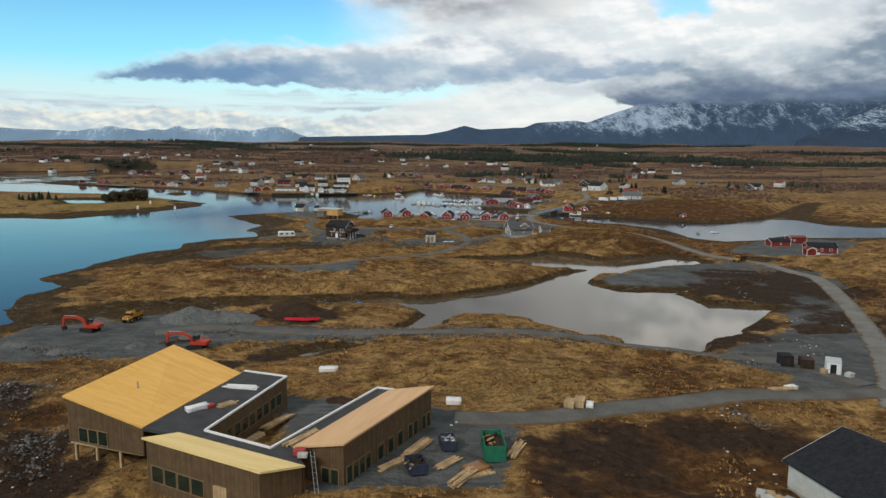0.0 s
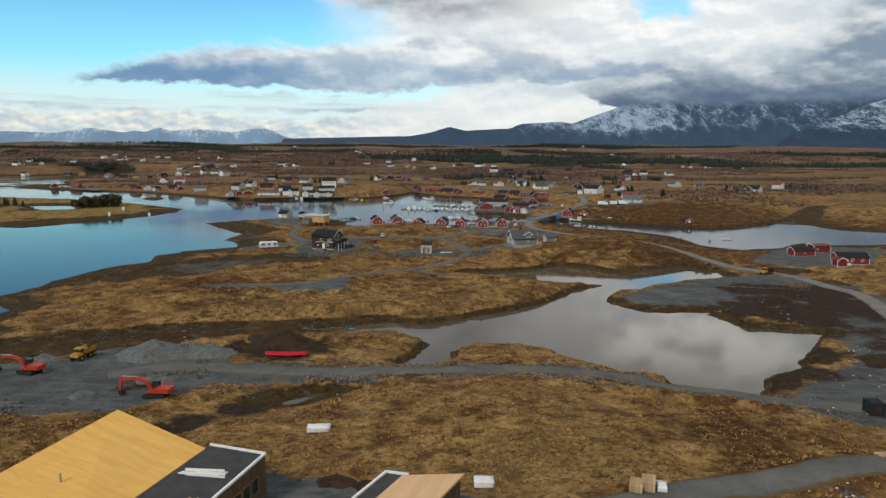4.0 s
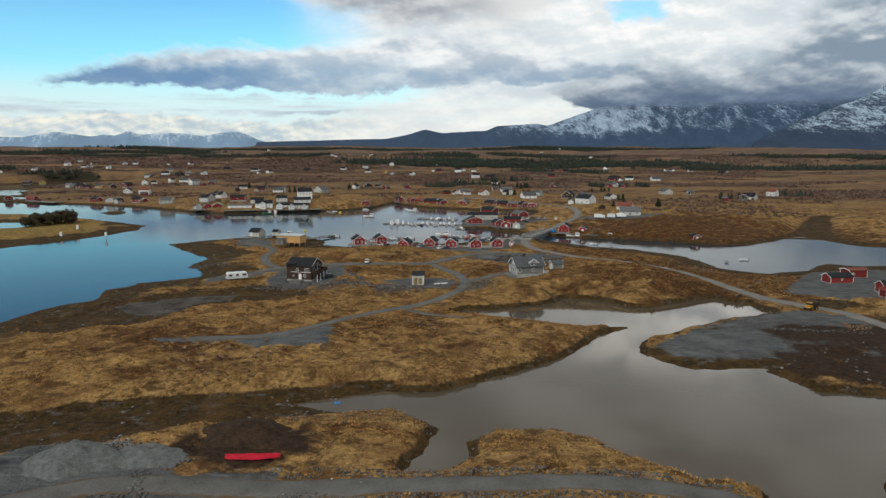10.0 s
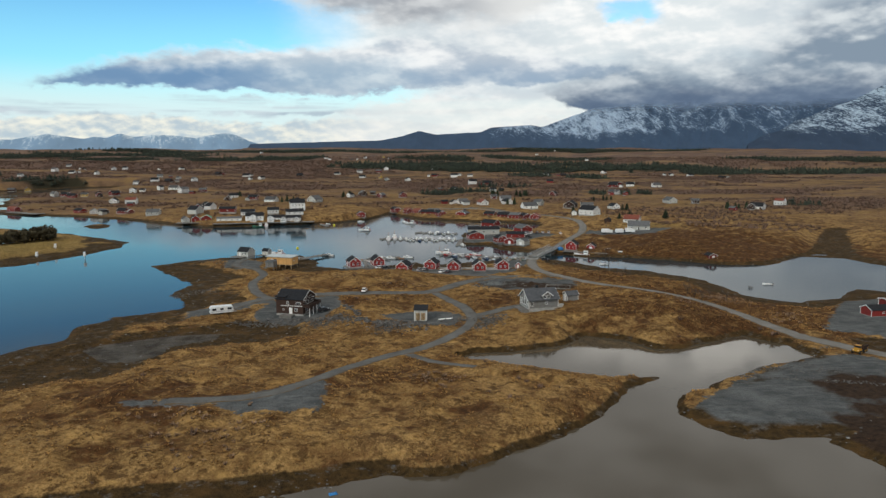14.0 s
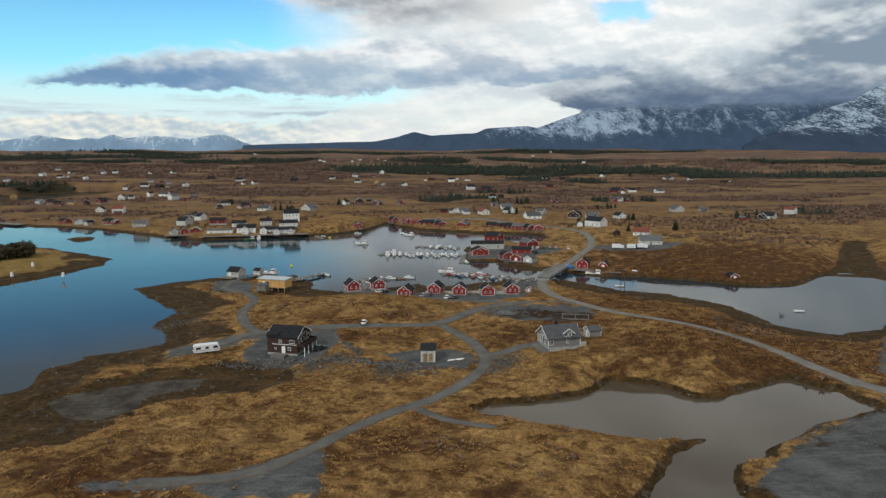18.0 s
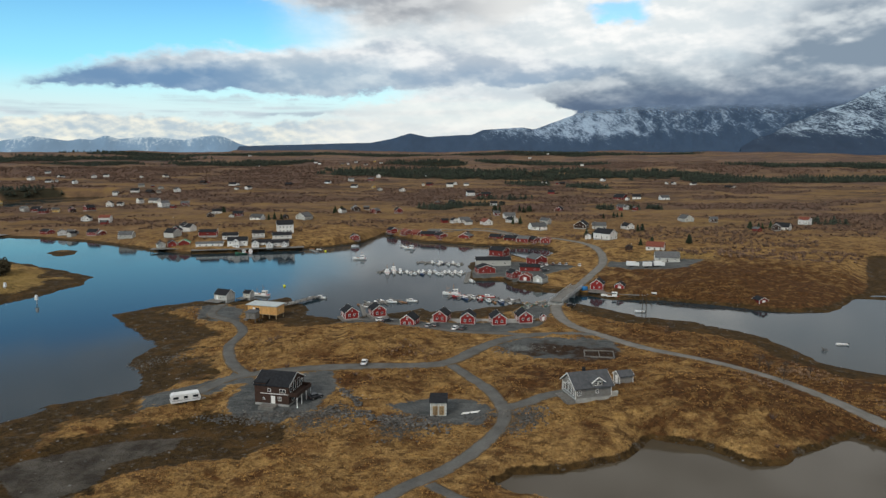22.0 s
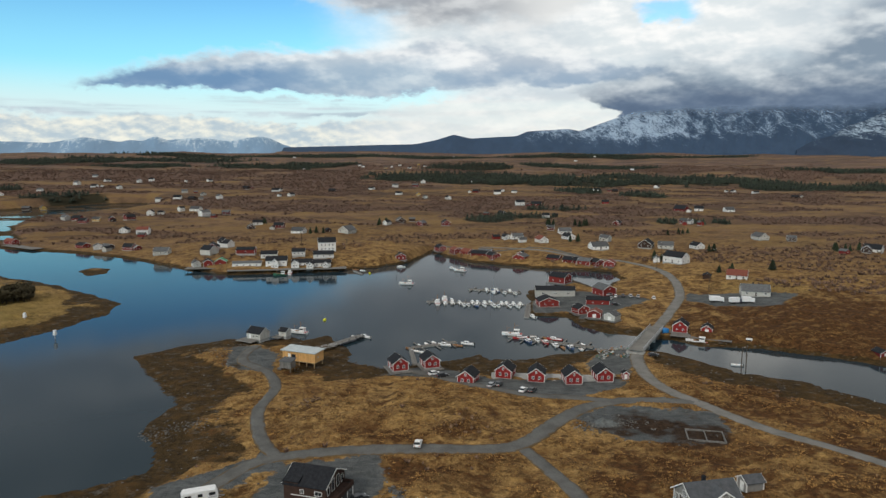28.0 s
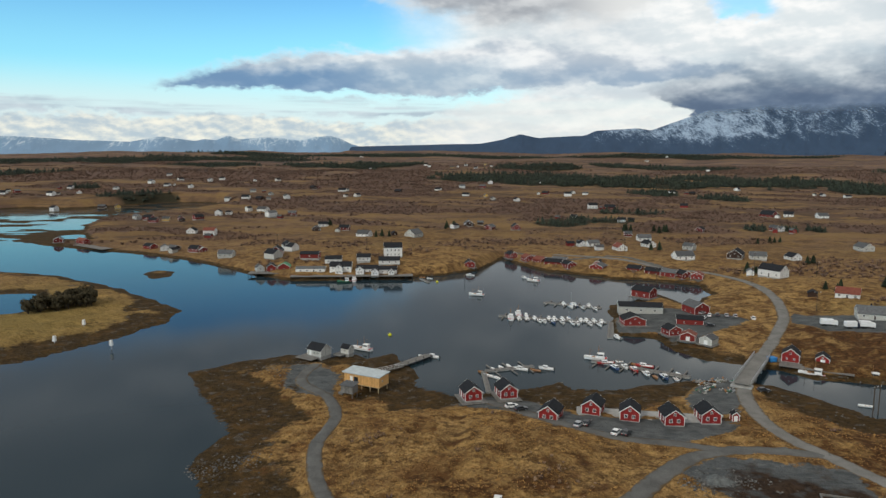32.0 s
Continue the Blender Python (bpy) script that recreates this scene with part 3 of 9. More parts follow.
    weed = mixc(ramp(fine, 0.68, 0.78, 0, 0.7), weed, (0.13, 0.125, 0.115))
    tide = ramp(mt("ADD", z, mt("ADD", mt("MULTIPLY", mt("SUBTRACT", patch, 0.5), 1.2), mt("MULTIPLY", mt("SUBTRACT", tuft, 0.5), 0.5))), 1.12, 0.84)
    col = mixc(tide, col, weed)
    mud = mixc(ramp(patch, 0.4, 0.6), (0.040, 0.032, 0.024), (0.095, 0.085, 0.070))
    mmask = ramp(mt("ADD", att("mud"), mt("MULTIPLY", mt("SUBTRACT", tuft, 0.5), 0.6)), 0.45, 0.55)
    col = mixc(mmask, col, mud)
    nt.links.new(col, p.inputs["Base Color"])
    nt.links.new(ramp(mt("MAXIMUM", mt("MULTIPLY", tide, 0.1), mt("MULTIPLY", mmask, 0.8)), 0, 1, 0.97, 0.62), p.inputs["Roughness"])
    p.inputs["Specular IOR Level"].default_value = 0.08
    bp = nt.nodes.new("ShaderNodeBump")
    bp.inputs["Strength"].default_value, bp.inputs["Distance"].default_value = 1.0, 0.55
    nt.links.new(mt("ADD", mt("ADD", mt("MULTIPLY", tuft, 0.9), mt("MULTIPLY", lumps, 1.6)), mt("MULTIPLY", fine, 0.35)), bp.inputs["Height"])
    nt.links.new(bp.outputs[0], p.inputs["Normal"])
    return m


GROUND = make_ground()


def make_road(name, dark, light):
    m = surface(name, dark, light, 0.25, 0.95, 0, 0.3, fine=3.5, spec=0.1)
    nt = m.node_tree
    p = nt.nodes["Principled BSDF"]
    at = nt.nodes.new("ShaderNodeAttribute")
    at.attribute_name = "across"
    tc = nt.nodes.new("ShaderNodeTexCoord")
    n = nt.nodes.new("ShaderNodeTexNoise")
    n.inputs["Scale"].default_value, n.inputs["Detail"].default_value = 0.55, 5
    nt.links.new(tc.outputs["Object"], n.inputs["Vector"])
    ad = nt.nodes.new("ShaderNodeMath")
    ad.operation = "MULTIPLY_ADD"
    nt.links.new(n.outputs["Fac"], ad.inputs[0])
    ad.inputs[1].default_value = 0.9
    nt.links.new(at.outputs["Fac"], ad.inputs[2])
    mr = nt.nodes.new("ShaderNodeMapRange")
    mr.inputs["From Min"].default_value, mr.inputs["From Max"].default_value = 1.18, 1.42
    nt.links.new(ad.outputs[0], mr.inputs["Value"])
    mix = nt.nodes.new("ShaderNodeMix")
    mix.data_type = "RGBA"
    nt.links.new(mr.outputs[0], mix.inputs[0])
    nt.links.new(p.inputs["Base Color"].links[0].from_socket, mix.inputs[6])
    mix.inputs[7].default_value = (0.105, 0.072, 0.038, 1)
    nt.links.new(mix.outputs[2], p.inputs["Base Color"])
    return m


ASPHALT = make_road("worn_asphalt", (0.130, 0.126, 0.116), (0.215, 0.208, 0.192))
TRACK = make_road("gravel_track", (0.078, 0.077, 0.073), (0.142, 0.141, 0.134))


def make_mountain(name, rock, snow, snow_line, scale, seed, cloud_base=None):
    """Rock with snow lying in slanting gullies, more of it higher up, both in colours tinted for haze; above cloud_base
    it is lost in the cloud.
    """
    m = bpy.data.materials.new(name)
    m.use_nodes = True
    nt = m.node_tree
    p = nt.nodes["Principled BSDF"]
    tc = nt.nodes.new("ShaderNodeTexCoord")

    def noi(rot, stretch, scale, detail, rough, twist):
        mp = nt.nodes.new("ShaderNodeMapping")
        mp.vector_type = "TEXTURE"
        mp.inputs["Location"].default_value = (seed, 0, 0)
        mp.inputs["Rotation"].default_value = (0, rot, 0)
        mp.inputs["Scale"].default_value = [1 / s for s in stretch]
        nt.links.new(tc.outputs["Object"], mp.inputs["Vector"])
        n = nt.nodes.new("ShaderNodeTexNoise")
        n.inputs["Scale"].default_value, n.inputs["Detail"].default_value, n.inputs["Roughness"].default_value = scale, detail, rough
        n.inputs["Distortion"].default_value = twist
        nt.links.new(mp.outputs[0], n.inputs["Vector"])
        return n.outputs["Fac"]

    def mt(op, a, b=0.0):
        n = nt.nodes.new("ShaderNodeMath")
        n.operation = op
        for s, v in zip(n.inputs, (a, b)):
            if isinstance(v, (int, float)):
                s.default_value = v
            else:
                nt.links.new(v, s)
        return n.outputs[0]

    def rng(v, lo, hi, a, b):
        n = nt.nodes.new("ShaderNodeMapRange")
        nt.links.new(v, n.inputs["Value"])
        for k, w in zip(("From Min", "From Max", "To Min", "To Max"), (lo, hi, a, b)):
            n.inputs[k].default_value = w
        return n.outputs[0]

    gullies = noi(0.75, (0.45, 0.15, 1.9), scale, 8, 0.66, 1.0)
    slabs = noi(-0.6, (0.6, 0.15, 1.3), scale * 1.7, 7, 0.68, 0.6)
    broad = noi(0.3, (1, 0.3, 1), scale * 0.16, 2, 0.5, 0.0)
    mixn = mt("ADD", mt("MULTIPLY", gullies, 0.6), mt("MULTIPLY", slabs, 0.4))
    mixn = mt("ADD", mixn, mt("MULTIPLY", mt("SUBTRACT", broad, 0.5), 0.35))
    sp = nt.nodes.new("ShaderNodeSeparateXYZ")
    nt.links.new(tc.outputs["Object"], sp.inputs[0])
    at = nt.nodes.new("ShaderNodeAttribute")
    at.attribute_name = "snow"
    v = mt("ADD", mt("ADD", mixn, rng(sp.outputs[2], snow_line - 50, snow_line + 50, -0.2, 0.0)), at.outputs["Fac"])
    cov = rng(v, 0.455, 0.545, 0.0, 1.0)
    base = nt.nodes.new("ShaderNodeMix")
    base.data_type = "RGBA"
    nt.links.new(broad, base.inputs[0])
    base.inputs[6].default_value, base.inputs[7].default_value = (*[c * 0.8 for c in rock], 1), (*[c * 1.2 for c in rock], 1)
    mix = nt.nodes.new("ShaderNodeMix")
    mix.data_type = "RGBA"
    nt.links.new(cov, mix.inputs[0])
    nt.links.new(base.outputs[2], mix.inputs[6])
    mix.inputs[7].default_value = (*snow, 1)
    nt.links.new(mix.outputs[2], p.inputs["Base Color"])
    p.inputs["Roughness"].default_value = 0.95
    p.inputs["Specular IOR Level"].default_value = 0.1
    if cloud_base:
        wisps = noi(0.0, (0.5, 0.1, 1.0), 0.012, 5, 0.6, 0.4)
        nt.links.new(rng(mt("ADD", sp.outputs[2], mt("MULTIPLY", mt("SUBTRACT", wisps, 0.5), 90.0)), cloud_base - 32, cloud_base + 26, 1.0, 0.0), p.inputs["Alpha"])
    return m


# the blue of rock and snow is aerial haze mixed into their colours
MOUNTAIN = make_mountain("hazed_mountain_rock_and_snow", (0.042, 0.070, 0.118), (0.30, 0.39, 0.50), 118, 0.105, 0, 300)
SHOULDER = make_mountain("hazed_shoulder_rock_and_snow", (0.034, 0.054, 0.090), (0.34, 0.43, 0.52), 118, 0.105, 40, 520)
# the farthest range carries the most haze in its base colours
FAR_RANGE = make_mountain("far_hazed_range", (0.20, 0.31, 0.44), (0.50, 0.60, 0.68), 126, 0.040, 300)
# needle colour lifted above the near spruces to suggest haze over the plantations
FOREST = surface("distant_conifer_forest", (0.017, 0.026, 0.020), (0.044, 0.054, 0.036), 0.05, 0.95, 0, 0.5, fine=0.6)

# ---------------------------------------------------------------- the plan: coast, yards and roads (metres)
SEA_WEST = [(-330, 40), (-118, 119), (-106, 135), (-100, 147), (-110, 159), (-115, 176), (-113, 187), (-126, 198), (-124, 208), (-119, 245), 
    (-115, 253), (-110, 259), (-112, 274), (-104, 286), (-108, 283), (-100, 290), (-92, 296), (-92, 306), (-101, 316), (-100, 336), (-115, 356), 
    (-127, 374), (-130, 381), (-118, 394), (-106, 402), (-93, 400), (-87, 408), (-78, 400), (-71, 408), (-67, 401), (-60, 390), (-57, 377), (-46, 369), 
    (-30, 375), (-15, 384), (-12, 378), (4, 380), (10, 384), (25, 390), (36, 391)]
CHANNEL = [(47, 388), (52, 383), (58, 376), (66, 365), (83, 356), (92, 345), (97, 334), (97, 322), (100, 307), (105, 300), (112, 295), (129, 301), 
    (144, 316), (155, 310), (198, 314), (228, 350), (189, 360), (181, 384), (163, 390), (138, 368), (119, 370), (106, 379), (85, 393), (64, 396), 
    (56, 404)]
SEA_NORTH = [(47, 410), (35, 411), (28, 422), (24, 436), (8, 443), (11, 472), (14, 494), (26, 500), (38, 528), (49, 497), (67, 523), (67, 546), 
    (43, 556), (23, 560), (12, 569), (-13, 581), (-30, 612), (-37, 627), (-49, 580), (-67, 562), (-82, 556), (-89, 547), (-146, 534), (-172, 547), 
    (-188, 560), (-231, 592), (-282, 615), (-356, 641), (-423, 671), (-564, 718), (-822, 745), (-2500, 900), (-2500, 40)]
ISLE = [(-321, 541), (-286, 536), (-233, 508), (-198, 482), (-174, 462), (-169, 442), (-173, 420), (-180, 404), (-189, 386), (-195, 380), (-211, 356), 
    (-277, 364), (-504, 542), (-404, 554)]
ISLE_POND = [(-283, 481), (-272, 487), (-261, 486), (-246, 470), (-238, 456), (-241, 447), (-252, 444), (-268, 462)]
ISLET = [(-236, 542), (-237, 558), (-223, 552), (-218, 538), (-224, 531)]
FLAT_A = [(-740, 880), (-649, 906), (-606, 959), (-549, 950), (-522, 988), (-481, 1050), (-412, 1060), (-400, 993), (-404, 886), (-430, 844), (-418, 782), (-380, 720), (-345, 672), (-372, 658), (-449, 662), (-740, 690)]
FLAT_B = [(-445, 915), (-444, 1021), (-402, 1046), (-360, 980), (-386, 902)]
FLAT_E = [(166, 393), (239, 499), (255, 498), (188, 384)]
LAGOON = [(-34, 172), (-24, 175), (-18, 177), (-9, 178), (-2, 181), (5, 187), (16, 196), (26, 206), (30, 216), (39, 222), (29, 221), (21, 225), 
    (8, 231), (-5, 239), (0, 244), (10, 244), (24, 249), (32, 258), (41, 254), (47, 245), (53, 245), (60, 250), (75, 257), (82, 248), (85, 237), 
    (68, 229), (52, 218), (47, 213), (41, 211), (36, 201), (39, 194), (44, 190), (55, 190), (60, 189), (58, 187), (62, 176), (70, 173), (76, 169), 
    (68, 158), (60, 146), (50, 140), (48, 134), (46, 130), (37, 131), (32, 134), (34, 138), (26, 140), (22, 145), (19, 149), (15, 154), (9, 158), 
    (0, 158), (-4, 155), (-4, 149), (-8, 146), (-14, 145), (-11, 153), (-9, 160), (-12, 164), (-17, 168), (-26, 168)]
POOL = [(-30.5, 127), (-28, 130), (-27, 132), (-25, 133), (-24, 132), (-26, 130), (-29, 127.4)]
MUD = [(-99, 249), (-96, 254), (-81, 262), (-68, 264), (-68, 258), (-78, 251), (-77, 241), (-83, 237), (-90, 239)]
CREEK_SOUTH = [(-92, 152), (-87, 154), (-70, 161), (-51, 168), (-33, 171), (-24, 173)]
CREEK_NORTH = [(-101, 229), (-96, 234), (-93, 246), (-79, 256), (-67, 261), (-58, 263)]
YARD_SITE = [(-15, 66), (-29, 98), (-21, 95), (-4, 90), (1, 88), (6, 85), (7, 80), (4, 68)]
YARD_WEST = [(-96, 115), (-91, 130), (-91, 141), (-74, 142), (-70, 155), (-53, 150), (-43, 141), (-31, 144), (-29, 133), (-44, 131), (-52, 118), 
    (-66, 115), (-78, 110)]
YARD_EAST = [(44, 122), (56, 135), (70, 146), (89, 165), (80, 140), (72, 117), (66, 106), (49, 102), (55, 114), (47, 118)]
SPIT = [(36, 199), (49, 211), (66, 225), (83, 234), (93, 231), (109, 212), (97, 194), (84, 202), (58, 186), (45, 185), (37, 192)]
YARD_DARKHOUSE = [(-63, 278), (-61, 295), (-40, 299), (-37, 287), (-42, 272), (-48, 269), (-58, 271)]
YARD_SHED = [(-25, 275), (-15, 279), (-5, 276), (-1, 270), (-4, 263), (-14, 264)]
YARD_PLOT = [(6, 321), (17, 331), (30, 327), (43, 327), (42, 312), (30, 305), (16, 308)]
YARD_CABIN = [(-46, 360), (-35, 367), (-24, 364), (-13, 353), (-1, 352), (26, 353), (25, 346), (9, 336), (-5, 336), (-19, 343), (-30, 353), (-41, 357)]
YARD_HUT = [(-100, 389), (-92, 390), (-82, 380), (-79, 360), (-84, 360), (-96, 368)]
YARD_MARINA = [(12, 464), (37, 483), (59, 470), (65, 461), (56, 451), (36, 432), (28, 431), (29, 443), (10, 441)]
YARD_BRIDGE = [(24, 381), (39, 389), (39, 378), (28, 358), (20, 358), (18, 369)]
PAD_END = [(-70, 203), (-53, 203), (-43, 208), (-33, 217), (-32, 206), (-32, 197), (-45, 196), (-53, 200), (-68, 200)]
YARD_TRUCK = [(83, 468), (117, 463), (128, 455), (108, 433), (87, 436), (78, 454)]
YARD_CARAVAN = [(-85, 287), (-73, 295), (-65, 303), (-60, 298), (-60, 292), (-65, 291), (-67, 286), (-74, 281), (-82, 278)]
YARD_BANK = [(74, 188), (101, 208), (107, 199), (92, 158), (76, 124), (67, 124), (67, 138), (74, 157), (73, 175)]
YARD_EASTHOUSE = [(124, 292), (144, 295), (161, 284), (128, 242), (108, 248), (97, 256)]
YARDS = [YARD_SITE, YARD_WEST, YARD_EAST, YARD_DARKHOUSE, YARD_SHED, YARD_PLOT, YARD_CABIN, YARD_HUT, YARD_MARINA, YARD_BRIDGE, YARD_TRUCK, YARD_CARAVAN, YARD_BANK, YARD_EASTHOUSE, SPIT, PAD_END]
FISH_QUAY = [(-150, 538), (-88, 549), (-84, 562), (-110, 585), (-160, 570)]
ROAD_MAIN = [(-5, 616), (34, 593), (55, 572), (75, 565), (86, 542), (88, 508), (80, 468), (64, 432), (51, 408), (38, 382), (34, 359), (36, 344), 
    (42, 332), (51, 313), (64, 296), (73, 283), (80, 269), (87, 250), (93, 239), (99, 228), (100, 213), (102, 200), (94, 170), (84, 142), (74, 119), 
    (62, 97)]
ROAD_CAUSEWAY = [(-62, 134), (-51, 139), (-30, 138), (-15, 138), (-2, 137), (11, 136), (22, 133), (30, 128), (40, 124), (51, 121), (58, 120), 
    (64, 108)]
ROAD_SITE = [(66, 105), (49, 100), (39, 97), (30, 93), (22, 91), (14, 88), (6, 86), (-1, 86)]
ROAD_POINT = [(-61, 202), (-45, 204), (-36, 212), (-29, 224), (-21, 235), (-13, 243), (-5, 253), (1, 264), (1, 276), (-2, 288), (-8, 302), (-9, 302)]
ROAD_SPUR = [(-16, 237), (-10, 230), (-1, 225)]
ROAD_VILLAGE = [(-75, 280), (-67, 296), (-54, 300), (-34, 301), (-11, 303), (1, 317), (12, 330), (25, 335), (42, 334)]
ROAD_HUT = [(-62, 298), (-69, 310), (-74, 327), (-74, 344), (-80, 359), (-92, 373), (-92, 390)]
ROAD_GREY = [(1, 270), (6, 271), (12, 274), (18, 275)]
ROAD_CABINS = [(-38, 363), (-29, 355), (-16, 343), (-4, 336), (9, 336), (21, 334), (34, 336)]
ROAD_FAR = [(68, 549), (35, 602), (1, 598), (-33, 630)]
QUAYS = [YARD_MARINA, YARD_TRUCK, YARD_BRIDGE, FISH_QUAY]
ROADS = [
    ("main", 4.8, ROAD_MAIN, 0),
    ("causeway", 5.2, ROAD_CAUSEWAY, 1.5),
    ("site", 4.6, ROAD_SITE, 0),
    ("point", 3.6, ROAD_POINT, 0),
    ("spur", 3.0, ROAD_SPUR, 0),
    ("village", 4.6, ROAD_VILLAGE, 0),
    ("hut", 3.6, ROAD_HUT, 0),
    ("grey", 4.2, ROAD_GREY, 0),
    ("cabins", 4, ROAD_CABINS, 0),
    ("far", 4, ROAD_FAR, 0),
]
HEATH = [(75, 300, 24, 0.35), (60, 330, 20, 0.3), (100, 270, 20, 0.35), (-20, 215, 14, 0.3), (20, 290, 16, 0.35), (-30, 300, 14, 0.3), (48, 270, 18, 0.32), (70, 262, 14, 0.5), (30, 108, 12, 0.35), (22, 70, 14, 0.6), (-70, 205, 16, 0.3), (120, 400, 50, 0.6), (150, 360, 60, 0.6), (-100, 90, 40, 0.5), (88, 292, 26, 0.6), (112, 330, 24, 0.5), (75, 262, 12, 0.6), (62, 345, 16, 0.4), (30, 300, 14, 0.35), (110, 180, 20, 0.4), (30, 75, 16, 0.5)]
ROCKY = [(-66, 98, 7, 0.6), (-52, 80, 6, 0.55), (-52, 271, 9, 0.6), (-36, 272, 5, 0.7), (-20, 267, 6, 0.65), (6, 264, 6, 0.75), (12, 317, 7, 0.7), (24, 318, 6, 0.55), (-94, 316, 10, 0.55), (-40, 268, 10, 0.7), (-22, 262, 9, 0.7), (2, 262, 7, 0.6), (16, 318, 10, 0.5), (-30, 170, 8, 0.6), (-60, 150, 10, 0.5), (-100, 385, 14, 0.5)]
LUSH = [(-225, 430, 50, 1.0), (-260, 470, 40, 0.9), (118, 470, 18, 0.6), (215, 640, 30, 0.5), (-120, 640, 25, 0.4), (10, 98, 16, 0.25)]
PEAT = [(22, 317, 13, 0.7), (36, 322, 8, 0.5), (32, 312, 13, 0.7), (16, 313, 9, 0.6), (80, 208, 14, 0.9), (96, 205, 14, 0.9), (-38, 150, 8, 0.6), (-66, 94, 9, 0.8), (-54, 78, 9, 0.85), (-47, 72, 9, 0.85), (40, 84, 10, 0.6), (27, 317, 5, 0.8), (-55, 128, 8, 0.5), (-30, 124, 7, 0.45), (-58, 160, 14, 0.7), (-40, 152, 7, 0.7), (17, 75, 14, 0.75), (30, 84, 9, 0.7), (60, 182, 10, 0.8), (75, 195, 10, 0.8), (-70, 80, 18, 0.6), (-45, 60, 18, 0.6), (60, 148, 7, 0.6), (88, 152, 15, 0.75), (95, 182, 15, 0.75), (72, 126, 9, 0.4), (66, 140, 9, 0.55), (84, 168, 10, 0.6), (68, 190, 9, 0.85), (88, 200, 12, 0.9), (78, 183, 14, 1.0), (67, 184, 9, 1.0), (92, 190, 12, 1.0),
    (56, 140, 8, 0.95), (50, 134, 6, 0.9), (63, 151, 9, 1.0), (-36, 151, 11, 0.95), (-44, 150, 6, 0.7), (-36, 121, 5, 0.95), (-31, 126, 5, 0.95), (-41, 116, 5, 0.95), (-45, 112, 5, 0.8)]

WATERS = [SEA_WEST + CHANNEL + SEA_NORTH, LAGOON, POOL]
FLATS = [FLAT_A, FLAT_B, FLAT_E]
LANDS = [ISLE, ISLET]


def edge_distance(px, py, pts, closed=True):
    """How far each point lies from a line of points."""
    best = np.full(px.shape, 1e9)
    n = len(pts)
    for i in range(n if closed else n - 1):
        (ax, ay), (bx, by) = pts[i], pts[(i + 1) % n]
        dx, dy = bx - ax, by - ay
        s = np.clip(((px - ax) * dx + (py - ay) * dy) / (dx * dx + dy * dy + 1e-9), 0, 1)
        best = np.minimum(best, (px - ax - s * dx) ** 2 + (py - ay - s * dy) ** 2)
    return np.sqrt(best)


def inside(px, py, pts):
    hit = np.zeros(px.shape, bool)
    n = len(pts)
    for i in range(n):
        (ax, ay), (bx, by) = pts[i], pts[(i + 1) % n]
        if ay == by:
            continue
        cross = ((ay > py) != (by > py)) & (px < (bx - ax) * (py - ay) / (by - ay) + ax)
        hit ^= cross
    return hit


def signed(px, py, pts):
    """Distance to an outline, positive inside."""
    d = edge_distance(px, py, pts)
    return np.where(inside(px, py, pts), d, -d)


def rounded(pts, steps=4, closed=False):
    """A smooth line through the given corners."""
    n, out = len(pts), []
    for i in range(n if closed else n - 1):
        p = [np.array(pts[(i + k) % n] if closed else pts[min(max(i + k, 0), n - 1)], float) for k in (-1, 0, 1, 2)]
        for s in range(steps):
            t = s / steps
            out.append(tuple(0.5 * (2 * p[1] + (p[2] - p[0]) * t + (2 * p[0] - 5 * p[1] + 4 * p[2] - p[3]) * t * t + (3 * p[1] - p[0] - 3 * p[2] + p[3]) * t ** 3)))
    if not closed:
        out.append(tuple(map(float, pts[-1])))
    return out


_rng = np.random.default_rng(7)
_lattice = _rng.random((256, 256))


def value_noise(x, y):
    xi, yi = np.floor(x).astype(int), np.floor(y).astype(int)
    fx, fy = x - xi, y - yi
    fx, fy = fx * fx * (3 - 2 * fx), fy * fy * (3 - 2 * fy)
    g = lambda a, b: _lattice[a & 255, b & 255]
    return (g(xi, yi) * (1 - fx) + g(xi + 1, yi) * fx) * (1 - fy) + (g(xi, yi + 1) * (1 - fx) + g(xi + 1, yi + 1) * fx) * fy


def fbm(x, y, octaves=4):
    out, amp, tot = 0, 1.0, 0
    for k in range(octaves):
        out = out + amp * value_noise(x * 2 ** k + 17.3 * k, y * 2 ** k + 5.7 * k)
        tot += amp
        amp *= 0.5
    return out / tot


